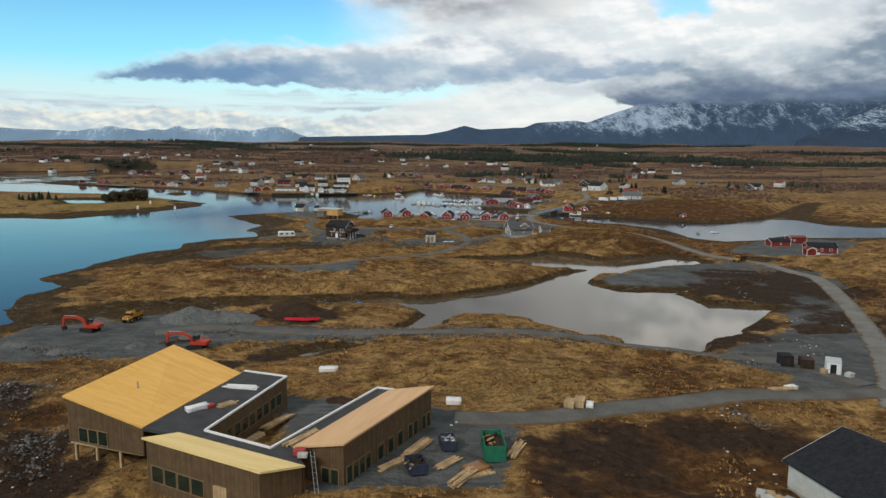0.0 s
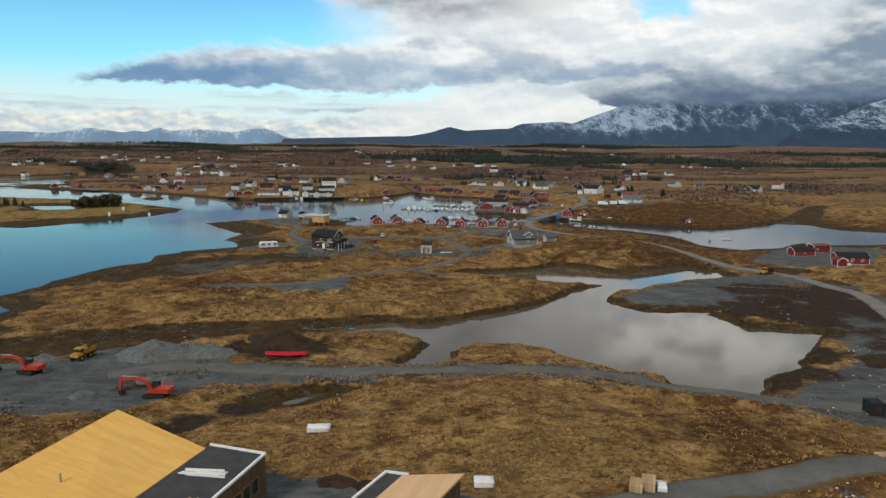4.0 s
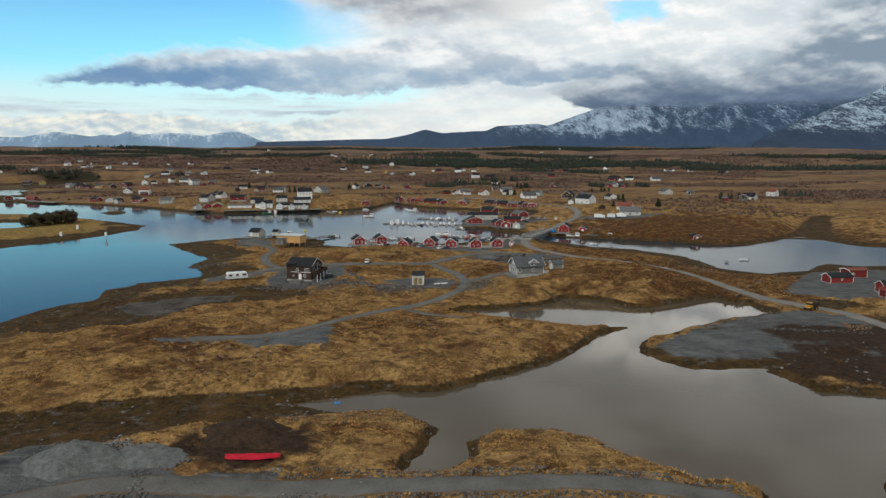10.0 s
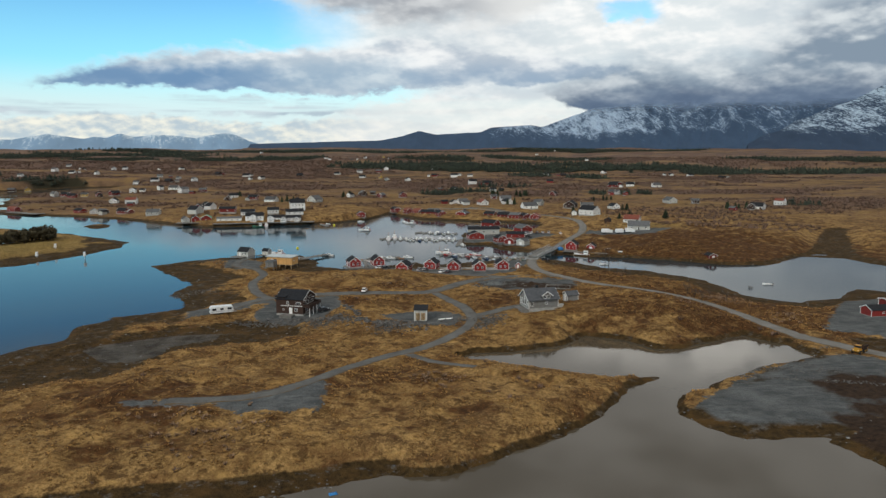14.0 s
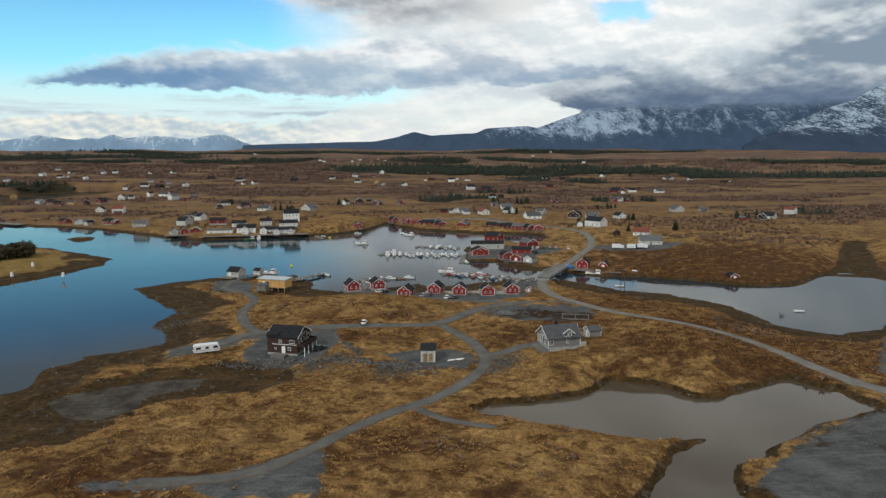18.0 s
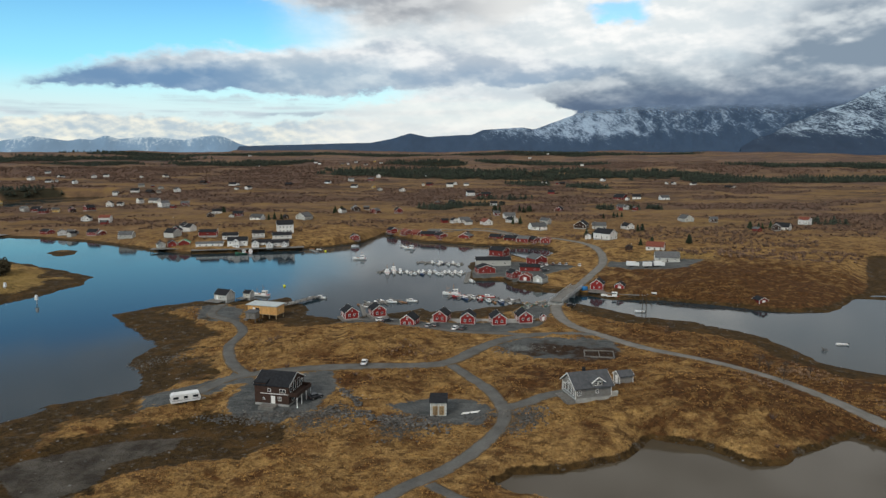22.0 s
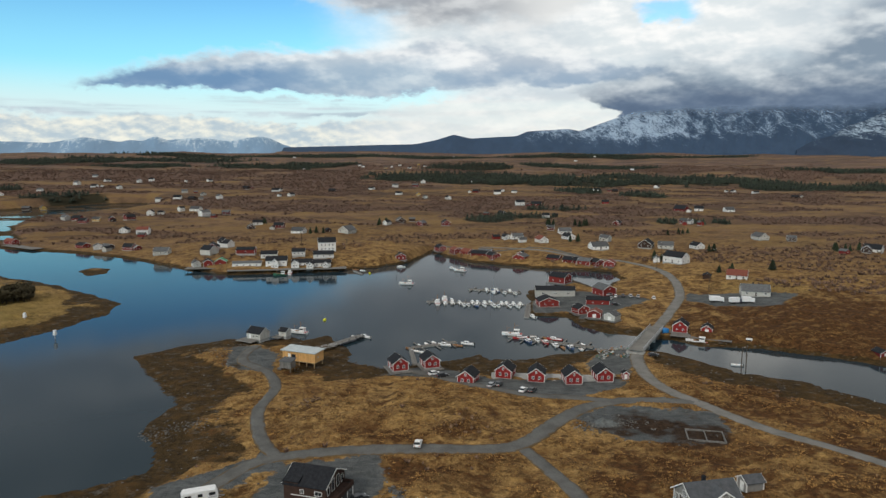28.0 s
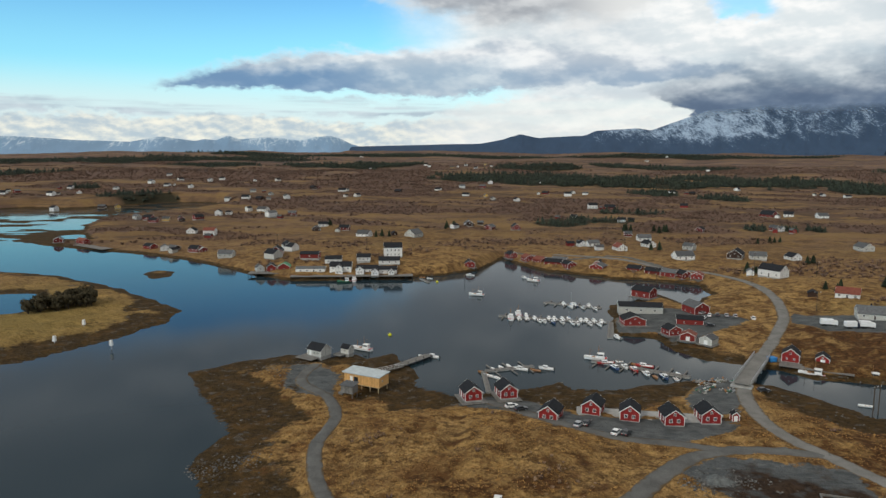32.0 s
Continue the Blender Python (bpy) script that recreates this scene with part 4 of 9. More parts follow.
KNOLLS = [  # x, y, radius, rise
    (25, 272, 22, 2.6), (48, 285, 26, 3.0), (60, 268, 16, 2.5), (-40, 322, 26, 2.2), (-14, 326, 20, 1.6),
    (-20, 205, 20, 2.2), (5, 206, 16, 2.0), (-50, 190, 26, 1.6), (-80, 200, 24, 1.2), (10, 110, 30, 2.4), (36, 106, 22, 1.8),
    (-16, 72, 26, 2.4), (18, 60, 28, 0.8), (-80, 90, 30, 0.8), (-225, 430, 30, 0.5),
    (100, 410, 40, 3.0), (150, 440, 50, 4.0), (-70, 600, 50, 5.0), (-150, 600, 60, 4.0), (40, 610, 50, 4.0), (110, 520, 50, 3.0),
    (-108, 362, 17, -2.4), (-96, 348, 10, -2.0), (-56, 368, 11, -2.2), (0, 371, 9, -1.6), (-20, 371, 8, -1.6), (58, 362, 9, -1.8), (80, 348, 9, -1.6), (-100, 300, 12, -1.4), (-70, 178, 18, -0.9), (-95, 205, 18, -0.9), (-90, 232, 14, -1.5), (-190, 398, 16, -1.5), (-176, 432, 13, -1.5), (-192, 468, 12, -1.2), (-210, 380, 16, -1.2)
]


def water_distance(px, py):
    """Distance to the shore: positive on land, negative over water."""
    w = np.full(px.shape, -1e9)
    for pts in WATERS:
        w = np.maximum(w, signed(px, py, pts))
    for pts in LANDS:
        w = np.minimum(w, -signed(px, py, pts))
    return -np.maximum(w, signed(px, py, ISLE_POND))


def terrain(px, py):
    """Height and cover of the ground at the given points."""
    px, py = np.asarray(px, float), np.asarray(py, float)
    wob = (fbm(px / 9, py / 9, 3) - 0.5) * 6.0 + (fbm(px / 2.7, py / 2.7, 2) - 0.5) * 1.6
    shore = water_distance(px, py)
    d = shore + wob * np.clip(0.55 + np.abs(py - 250) / 900, 0, 2)
    quay = np.zeros(px.shape)
    for pts in QUAYS:
        quay = np.maximum(quay, np.clip(signed(px, py, pts) / 1.5 + 0.5, 0, 1))
    slope = 0.05 + 0.05 * fbm(px / 30, py / 30, 2) + np.clip((py - 430) / 500, 0, 0.06)
    by_lagoon = (-signed(px, py, LAGOON) < shore + 3) & (shore < 12)
    slope = np.where(by_lagoon, 0.7, slope)
    for pts, reach in ((CREEK_SOUTH, 7.0), (CREEK_NORTH, 9.0)):     # low weedy gullies that the tide fills
        dist = edge_distance(px, py, pts, False) + wob * 0.4
        slope = np.where(dist < reach + 3, 0.08, slope)
        by_lagoon = by_lagoon & (dist > reach + 3)
        d = np.minimum(d, np.maximum(dist - reach * 0.6, 2.0) + np.clip(dist - reach, 0, None) * 2)
    land = np.clip(d, 0, None)
    h = np.where(d > 0, np.minimum(land * slope, np.where(by_lagoon, 1.35, 0.9)) + 1.5 * (1 - np.exp(-np.clip(land - 0.9 / slope, 0, None) / 20)), np.maximum(d * 0.16, -2.5))
    inner = np.clip(land / 25, 0, 1)
    h += inner * ((fbm(px / 34, py / 34, 4) - 0.45) * 3.4 + (fbm(px / 6, py / 6, 3) - 0.5) * 2.3 + (fbm(px / 1.9, py / 1.9, 2) - 0.5) * 0.95)
    for x, y, r, up in KNOLLS:
        h += up * np.exp(-((px - x) ** 2 + (py - y) ** 2) / (r * r)) * np.clip(land / 6, 0, 1)
    h = np.where(land > 4, np.maximum(h, 0.25 + 0.5 * fbm(px / 5, py / 5, 2)), np.where(land > 1.2, np.maximum(h, 0.10 + 0.15 * fbm(px / 5, py / 5, 2)), h))
    away = np.hypot(px + 20, py - 100)
    rise = np.clip(away - 520, 0, None)
    h += np.where(d > 0, inner, 0) * (rise * 0.0100 + np.clip(rise / 900, 0, 1.6) * (fbm(px / 520, py / 330, 4) - 0.45) * 30)
    for pts in FLATS:      # tidal flats with weed and pools
        k = np.clip(signed(px, py, pts) / 10 + 0.5, 0, 1)
        h = h * (1 - k) + k * ((fbm(px / 34, py / 15, 4) - 0.50) * 1.5)
    cover = {}
    gravel = np.zeros(px.shape)
    for pts in YARDS:
        gravel = np.maximum(gravel, np.clip(signed(px, py, pts) / 4.0 + 0.5, 0, 1))
    # roads and yards lie on levelled ground
    flat = gravel.copy()
    for name, width, pts, zs in ROADS:
        dist = edge_distance(px, py, pts, False)
        flat = np.maximum(flat, np.clip(1.6 - dist / (width * 0.75), 0, 1))
    smooth = np.where(d > 0, np.minimum(land * 0.25, 1.0) + 1.3 * (1 - np.exp(-np.clip(land - 4, 0, None) / 22)), h)
    for x, y, r, up in KNOLLS:
        smooth += up * np.exp(-((px - x) ** 2 + (py - y) ** 2) / (r * r)) * np.clip(land / 6, 0, 1)
    smooth += np.where(d > 0, inner, 0) * (rise * 0.0100 + np.clip(rise / 900, 0, 1.6) * (fbm(px / 520, py / 330, 4) - 0.45) * 30)
    h = h * (1 - flat) + (smooth + 0.1) * flat
    for name, width, pts, zs in ROADS:      # a causeway stands clear of the water
        if zs:
            dist = edge_distance(px, py, pts, False)
            k = np.clip((width * 0.9 + 1.5 - dist) / 1.8, 0, 1)
            h = np.maximum(h, k * zs + (1 - k) * h)
    h = np.where(quay > 0, h * (1 - quay) + np.maximum(h, 1.5) * quay, h)
    cover["gravel"] = gravel
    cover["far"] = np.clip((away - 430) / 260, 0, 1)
    heath = np.zeros(px.shape)
    for x, y, r, k in HEATH:
        heath = np.maximum(heath, k * np.exp(-((px - x) ** 2 + (py - y) ** 2) / (r * r)))
    cover["heath"] = heath
    lush = np.zeros(px.shape)
    for x, y, r, k in LUSH:
        lush = np.maximum(lush, k * np.exp(-((px - x) ** 2 + (py - y) ** 2) / (r * r)))
    cover["lush"] = lush
    rock = np.zeros(px.shape)
    for x, y, r, k in ROCKY:
        rock = np.maximum(rock, k * np.exp(-((px - x) ** 2 + (py - y) ** 2) / (r * r)))
    cover["rock"] = rock
    peat = np.zeros(px.shape)
    for x, y, r, k in PEAT:
        peat = np.maximum(peat, k * np.exp(-((px - x) ** 2 + (py - y) ** 2) / (r * r)))
    cover["peat"] = peat
    cover["mud"] = np.maximum(np.clip(signed(px, py, MUD) / 4 + 0.5, 0, 1), 0)
    return h, cover


WOODS = [  # conifers: x, y, half width, half depth
    (-30, 1494, 160, 110), (206, 1448, 125, 78), (410, 1481, 130, 105), (175, 1240, 30, 60), (242, 1116, 32, 50), (560, 1370, 80, 90), (-514, 1026, 50, 40), (-941, 2258, 110, 180), (-531, 2345, 220, 132),
    (16, 2179, 130, 80), (353, 2248, 190, 90), (-1543, 2246, 240, 420), (-1300, 2900, 420, 300), (-650, 1131, 18, 20), (12, 806, 26, 30), (50, 828, 30, 22), (166, 769, 8, 8), (193, 771, 5, 7), (214, 768, 6, 7),
    (760, 1320, 130, 90), (1000, 1700, 260, 120), (-336, 3436, 420, 180), (700, 3300, 600, 160), (-900, 3500, 600, 160), (90, 905, 30, 10), (300, 640, 22, 10), (-1100, 1500, 160, 60)]
BIRCH_WOODS = [  # leafless birch and willow
    (-532, 1705, 130, 380), (-258, 1440, 130, 250), (-187, 924, 95, 48), (575, 2083, 200, 380), (720, 1800, 180, 300), (-40, 925, 90, 30), (-879, 1397, 160, 180), (-662, 1557, 110, 160), (161, 860, 40, 30),
    (400, 1083, 70, 70), (-1232, 2554, 260, 450), (120, 700, 40, 18), (240, 690, 40, 20), (-60, 640, 30, 14), (330, 900, 60, 24), (-420, 1240, 120, 60), (60, 1010, 60, 16), (170, 480, 50, 24), (190, 540, 40, 22)]


def growth(px, py):
    """How thick conifers and leafless scrub stand."""
    out = []
    for plots, seed in ((WOODS, 3.0), (BIRCH_WOODS, 51.0)):
        k = np.zeros(px.shape)
        ragged = fbm(px / 60 + seed, py / 45 + seed, 4)
        for x, y, a, b in plots:
            d = ((px - x) / a) ** 2 + ((py - y) / b) ** 2
            k = np.maximum(k, np.clip(1.25 - 0.75 * d + (ragged - 0.5) * 1.6, 0, 1))
        out.append(k)
    out[1] = np.maximum(out[1], np.clip((fbm(px / 90 + 9, py / 40 + 3, 5) - 0.53) * 9, 0, 1) * (py > 560)) * (1 - out[0])
    return out


def lines(lo, hi, step, out_lo, out_hi, grow):
    mid = list(np.arange(lo, hi + step / 2, step))
    up, s, v = [], step, mid[-1]
    while v < out_hi:
        s *= grow
        v += s
        up.append(v)
    dn, s, v = [], step, mid[0]
    while v > out_lo:
        s *= grow
        v -= s
        dn.append(v)
    return np.array(dn[::-1] + mid + up)


def build_ground():
    gx = lines(-135, 125, 1.0, -4200, 4200, 1.018)
    gy = lines(55, 400, 1.0, -260, 4560, 1.013)
    xx, yy = np.meshgrid(gx, gy)
    h, cover = terrain(xx.ravel(), yy.ravel())
    cover["wood"], cover["scrub"] = growth(xx.ravel(), yy.ravel())
    nx, ny = len(gx), len(gy)
    co = np.stack([xx.ravel(), yy.ravel(), h], 1)
    i = np.arange(nx * ny).reshape(ny, nx)
    quads = np.stack([i[:-1, :-1], i[:-1, 1:], i[1:, 1:], i[1:, :-1]], -1).reshape(-1, 4)
    me = bpy.data.meshes.new("ground")
    me.vertices.add(len(co))
    me.vertices.foreach_set("co", co.ravel())
    me.loops.add(quads.size)
    me.loops.foreach_set("vertex_index", quads.ravel())
    me.polygons.add(len(quads))
    me.polygons.foreach_set("loop_start", np.arange(0, quads.size, 4))
    me.update(calc_edges=True)
    me.polygons.foreach_set("use_smooth", np.ones(len(quads), bool))
    for name, v in cover.items():
        a = me.attributes.new(name, "FLOAT", "POINT")
        a.data.foreach_set("value", v.astype(np.float32))
    me.materials.append(GROUND)
    ob = new("ground", me)
    tagged(ob, "dry brown grass and heath moor with gravel yards and weedy shore", "ground", kind="structure")
    return ob


def ground_z(x, y):
    return float(terrain(np.array([x]), np.array([y]))[0][0])


def ground_many(pts):
    a = np.array(pts, float)
    return terrain(a[:, 0], a[:, 1])[0]


def build_roads():
    for name, width, pts, zs in ROADS:
        line = np.array(rounded(pts, 8))
        seg = np.diff(line, axis=0)
        keep = np.r_[True, np.hypot(seg[:, 0], seg[:, 1]) > 0.05]
        line = line[keep]
        t = np.gradient(line, axis=0)
        t /= np.linalg.norm(t, axis=1)[:, None] + 1e-9
        side = np.stack([t[:, 1], -t[:, 0]], 1)
        across = np.array([-0.5, -0.46, -0.2, 0.0, 0.2, 0.46, 0.5]) * width
        grid = line[:, None] + side[:, None] * across[None, :, None]
        edge = (fbm(grid[..., 0] / 2.1, grid[..., 1] / 2.1, 2) - 0.5) * 0.5
        grid += side[:, None] * (np.sign(across) * (np.abs(across) > 0.4 * width))[None, :, None] * edge[..., None]
        zc = ground_many(line)
        zc = np.convolve(np.r_[[zc[0]] * 3, zc, [zc[-1]] * 3], np.ones(7) / 7, "valid")
        za = ground_many(grid.reshape(-1, 2)).reshape(grid.shape[:2])
        z = np.maximum(za, zc[:, None] * 0.5 + za * 0.5) + np.array([-0.10, 0.05, 0.10, 0.13, 0.10, 0.05, -0.10])[None]
        n = len(line)
        verts = np.concatenate([grid, z[..., None]], -1).reshape(-1, 3)
        idx = np.arange(n * 7).reshape(n, 7)
        faces = np.stack([idx[:-1, :-1], idx[:-1, 1:], idx[1:, 1:], idx[1:, :-1]], -1).reshape(-1, 4)
        main = name == "main"
        ob = mesh_object("road", verts, faces.tolist(), ASPHALT if main else TRACK, smooth=True)
        a = ob.data.attributes.new("across", "FLOAT", "POINT")
        a.data.foreach_set("value", np.tile(np.abs(across) / width * 2, n).astype(np.float32))
        tagged(ob, "worn pale grey village road winding to the bridge" if main else "grey gravel track over the moor", "road", kind="structure")


def build_water():
    ob = mesh_object("water", [(-4300, -300, 0), (4300, -300, 0), (4300, 3000, 0), (-4300, 3000, 0)], [(0, 1, 2, 3)], WATER)
    tagged(ob, "calm dark sea water of the sound and harbour", "water", kind="structure")
    ob = mesh_object("water", [(-46, 95, 0.012), (96, 95, 0.012), (96, 264, 0.012), (-46, 264, 0.012)], [(0, 1, 2, 3)], MURKY)
    tagged(ob, "still murky brown water of the lagoon", "water", kind="structure")


def ridge(name, material, az0, az1, radius, profile, jag, label, snow, seed):
    """A far ridge on an arc round the place; its profile is (azimuth, height) in degrees and metres."""
    az = np.arange(az0, az1, 0.09)
    prof = np.interp(az, [p[0] for p in profile], [p[1] for p in profile])
    k = np.ones(5) / 5
    prof = np.convolve(np.pad(prof, 2, "edge"), k, "valid")
    prof *= 1 + jag * (fbm(az * 0.9 + seed, az * 0 + seed, 5) - 0.5)
    rows = 14
    verts, sn = [], []
    for j in range(rows):
        f = j / (rows - 1)
        r = radius - 420 * (1 - f)
        x, y = -15 + r * np.sin(np.radians(az)), 100 + r * np.cos(np.radians(az))
        rough = 1 + 0.5 * (fbm(az * 1.3 + seed, np.full(az.shape, f * 3.0), 4) - 0.5) * (1 - f)
        z = prof * (0.10 + 0.90 * f ** 1.5) * rough
        verts.append(np.stack([x, y, z - (20 if j == 0 else 0)], 1))
        sn.append(np.interp(az, [p[0] for p in snow], [p[1] for p in snow]))
    back = verts[-1].copy()
    back[:, 2] = -30
    verts.append(back + (0, 60, 0))
    sn.append(sn[-1])
    n = len(az)
    idx = np.arange(n * (rows + 1)).reshape(rows + 1, n)
    faces = np.stack([idx[:-1, :-1], idx[:-1, 1:], idx[1:, 1:], idx[1:, :-1]], -1).reshape(-1, 4)
    ob = mesh_object(name, np.concatenate(verts), faces.tolist(), material)
    a = ob.data.attributes.new("snow", "FLOAT", "POINT")
    a.data.foreach_set("value", np.concatenate(sn).astype(np.float32))
    tagged(ob, label, "mountain", kind="structure")
    return ob


ground = build_ground()
build_water()
build_roads()
MAIN_RIDGE = [(-16, 60), (-13.7, 84), (-7.6, 98), (-3.1, 106), (-1.3, 133), (0.1, 168), (1.5, 143), (2.8, 150), (5.1, 157), (6.0, 189), (7.4, 196), (9.2, 202), (10.1, 188), (12.3, 254), (13.7, 292), (15.0, 330), (16.7, 372), (18.0, 400), (20.4, 430), (24.2, 440), (28.6, 430), (34.6, 420), (46, 400), (60, 340)]
FRONT_RIDGE = [(25.6, 70), (26.6, 118), (27.7, 143), (28.7, 193), (29.8, 220), (30.5, 250), (31.5, 275), (32.2, 290), (33.2, 332), (33.8, 358), (34.4, 377), (36.7, 420), (41, 520), (50, 560), (62, 300)]
FAR_LEFT = [(-62, 100), (-48, 132), (-41, 118), (-37.2, 140), (-33, 118), (-29.6, 110), (-28.6, 126), (-27.5, 143), (-26.2, 130), (-25.1, 117), (-24.4, 131), (-23.6, 121), (-22.7, 152), (-21.8, 128), (-20.2, 142), (-18.6, 136), (-17.4, 122), (-16.2, 143), (-15.0, 154), (-14.3, 140), (-13.4, 104), (-12, 70)]
# snow thinned from 20 degrees on, standing in for the cloud's shade
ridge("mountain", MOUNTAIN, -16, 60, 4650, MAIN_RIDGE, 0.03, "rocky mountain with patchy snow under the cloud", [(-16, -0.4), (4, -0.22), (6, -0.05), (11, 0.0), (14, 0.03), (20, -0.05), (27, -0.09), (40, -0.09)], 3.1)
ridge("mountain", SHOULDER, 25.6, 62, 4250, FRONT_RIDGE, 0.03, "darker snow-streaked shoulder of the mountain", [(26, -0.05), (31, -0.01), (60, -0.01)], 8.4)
ridge("mountain", FAR_RANGE, -62, -12, 4700, FAR_LEFT, 0.04, "snow-topped range on the horizon, painted pale blue as haze", [(-60, 0.06), (0, 0.06)], 5.5)


# ---------------------------------------------------------------- houses
_cache = {}


def window_meshes(w, h, bars):
    key = (round(w, 2), round(h, 2), bars)
    if key not in _cache:
        bm = bmesh.new()
        t = 0.09
        box(bm, -w / 2, w / 2, -0.05, 0.03, 0, t)
        box(bm, -w / 2, w / 2, -0.05, 0.03, h - t, h)
        box(bm, -w / 2, -w / 2 + t, -0.05, 0.03, t, h - t)
        box(bm, w / 2 - t, w / 2, -0.05, 0.03, t, h - t)
        for i in range(bars):
            x = -w / 2 + w * (i + 1) / (bars + 1)
            box(bm, x - 0.03, x + 0.03, -0.045, 0.03, t, h - t)
        fr = bpy.data.meshes.new("window_frame")
        bm.to_mesh(fr)
        bm.free()
        bm = blk(-w / 2 + t * 0.8, w / 2 - t * 0.8, -0.02, 0.02, t * 0.8, h - t * 0.8)
        pn = bpy.data.meshes.new("pane")
        bm.to_mesh(pn)
        bm.free()
        _cache[key] = (fr, pn)
    return _cache[key]


_mats = {}


def with_material(me, mat):
    key = (me.name, mat.name)
    if key not in _mats:
        m2 = me.copy()
        m2.materials.clear()
        m2.materials.append(mat)
        _mats[key] = m2
    return _mats[key]


def window(parent, side, w2, l2, u, z, w, h, bars=1, mat=None):
    """A framed window on one side of a house body: f, b, l or r."""
    fr, pn = window_meshes(w, h, bars)
    m = {"f": pose(u, -l2 - 0.01, z), "b": pose(u, l2 + 0.01, z, 0, 0, 180), "l": pose(-w2 - 0.01, u, z, 0, 0, -90), "r": pose(w2 + 0.01, u, z, 0, 0, 90)}[side]
    a = shared("window", with_material(fr, mat or TRIM), parent, m)
    b = shared("pane", with_material(pn, GLASS), a, pose(0, 0, 0))
    return a


def house(name, x, y, turn, w, l, eave, rise, wall, roof, label, category="house", group="", windows=(), doors=(), base=0.45, over=0.35, z=None,
          trim=TRIM, chimney=None, corners=True, thick=0.16, barge=True, k_size=1.0):
    """A gabled house: ridge along its y, front gable at -y. windows: (side, u, z, w, h, bars); doors: (side, u, w, h, material)."""
    if z is None:
        z = ground_z(x, y)
    e = thing(name, x, y, z, turn, label, category, group)
    a, b = w / 2, l / 2
    part("foundation", blk(-a + 0.04, a - 0.04, -b + 0.04, b - 0.04, -1.2, base), CONCRETE, e)
    bm = bmesh.new()
    prism(bm, [(-a, base), (a, base), (a, base + eave), (0, base + eave + rise), (-a, base + eave)], -b, b)
    bmesh.ops.recalc_face_normals(bm, faces=bm.faces)
    part("wall", bm, wall, e)
    top, k = base + eave + rise + 0.03 + thick, rise / a
    for s in (-1, 1):
        bm = bmesh.new()
        slab(bm, [(0, -b - over, top), (s * (a + over), -b - over, top - k * (a + over)), (s * (a + over), b + over, top - k * (a + over)), (0, b + over, top)][::s], thick)
        part("roof_slope", bm, roof, e)
        if barge:
            for yy in (-b - over - 0.03, b + over):
                bm = bmesh.new()
                prism(bm, [(0, top + 0.02), (s * (a + over), top - k * (a + over) + 0.02), (s * (a + over), top - k * (a + over) - 0.24), (0, top - 0.24)], yy, yy + 0.03)
                bmesh.ops.recalc_face_normals(bm, faces=bm.faces)
                part("bargeboard", bm, trim, e, "white painted bargeboard")
        if corners:
            for yy in (-b, b):
                s2 = 1 if yy > 0 else -1
                part("corner_board", blk(s * a - 0.08, s * a + 0.08, yy - 0.08, yy + 0.08, base, base + eave - 0.02), trim, e)
    for side, u, zz, ww, hh, bars in windows:
        window(e, side, a, b, u, base + zz, ww, hh, bars, trim)
    for side, u, ww, hh, mat in doors:
        m = {"f": pose(u, -b, base), "b": pose(u, b, base, 0, 0, 180), "l": pose(-a, u, base, 0, 0, -90), "r": pose(a, u, base, 0, 0, 90)}[side]
        d = part("door", blk(-ww / 2, ww / 2, -0.05, 0.03, 0.02, hh), mat, e)
        d.matrix_basis = m
        f = part("door_frame", blk(-ww / 2 - 0.1, ww / 2 + 0.1, -0.035, 0.02, 0.0, hh + 0.1), trim, e)
        f.matrix_basis = m
        hd = part("door_handle", blk(ww / 2 - 0.16, ww / 2 - 0.1, -0.1, -0.05, 1.0, 1.12), METAL, d)
    if chimney:
        cx, cy, ch = chimney
        part("chimney", blk(cx - 0.3, cx + 0.3, cy - 0.3, cy + 0.3, top - abs(cx) * k - 0.5, top + ch), SLATE, e)
    e.matrix_basis = e.matrix_basis @ Matrix.Diagonal((k_size, k_size, k_size, 1))
    return e


CABINS = [(-40.6, 359.5, 20), (-31.0, 362.5, 18), (-19.4, 347.0, -18), (-8.2, 352.8, -18), (0.7, 349.6, -10), (10.6, 347.8, 4), (20.0, 350.2, 4)]
for x, y, turn in CABINS:
    house("cabin", x, y + 2.5, turn, 5.4, 6.6, 2.5, 1.9, RED, SLATE, "red wooden holiday cabin with white trim and black roof", "cabin", "red cabins along the harbour",
          [("f", -1.05, 0.75, 0.9, 1.1, 1), ("f", 1.05, 0.75, 0.9, 1.1, 1), ("f", 0, 2.75, 0.7, 0.8, 1), ("l", -1.4, 0.8, 0.9, 1.1, 1), ("r", -1.4, 0.8, 0.9, 1.1, 1), ("r", 1.6, 0.8, 0.9, 1.1, 1)],
          [("l", 1.2, 0.9, 2.0, TRIM)], z=2.1, k_size=0.88)

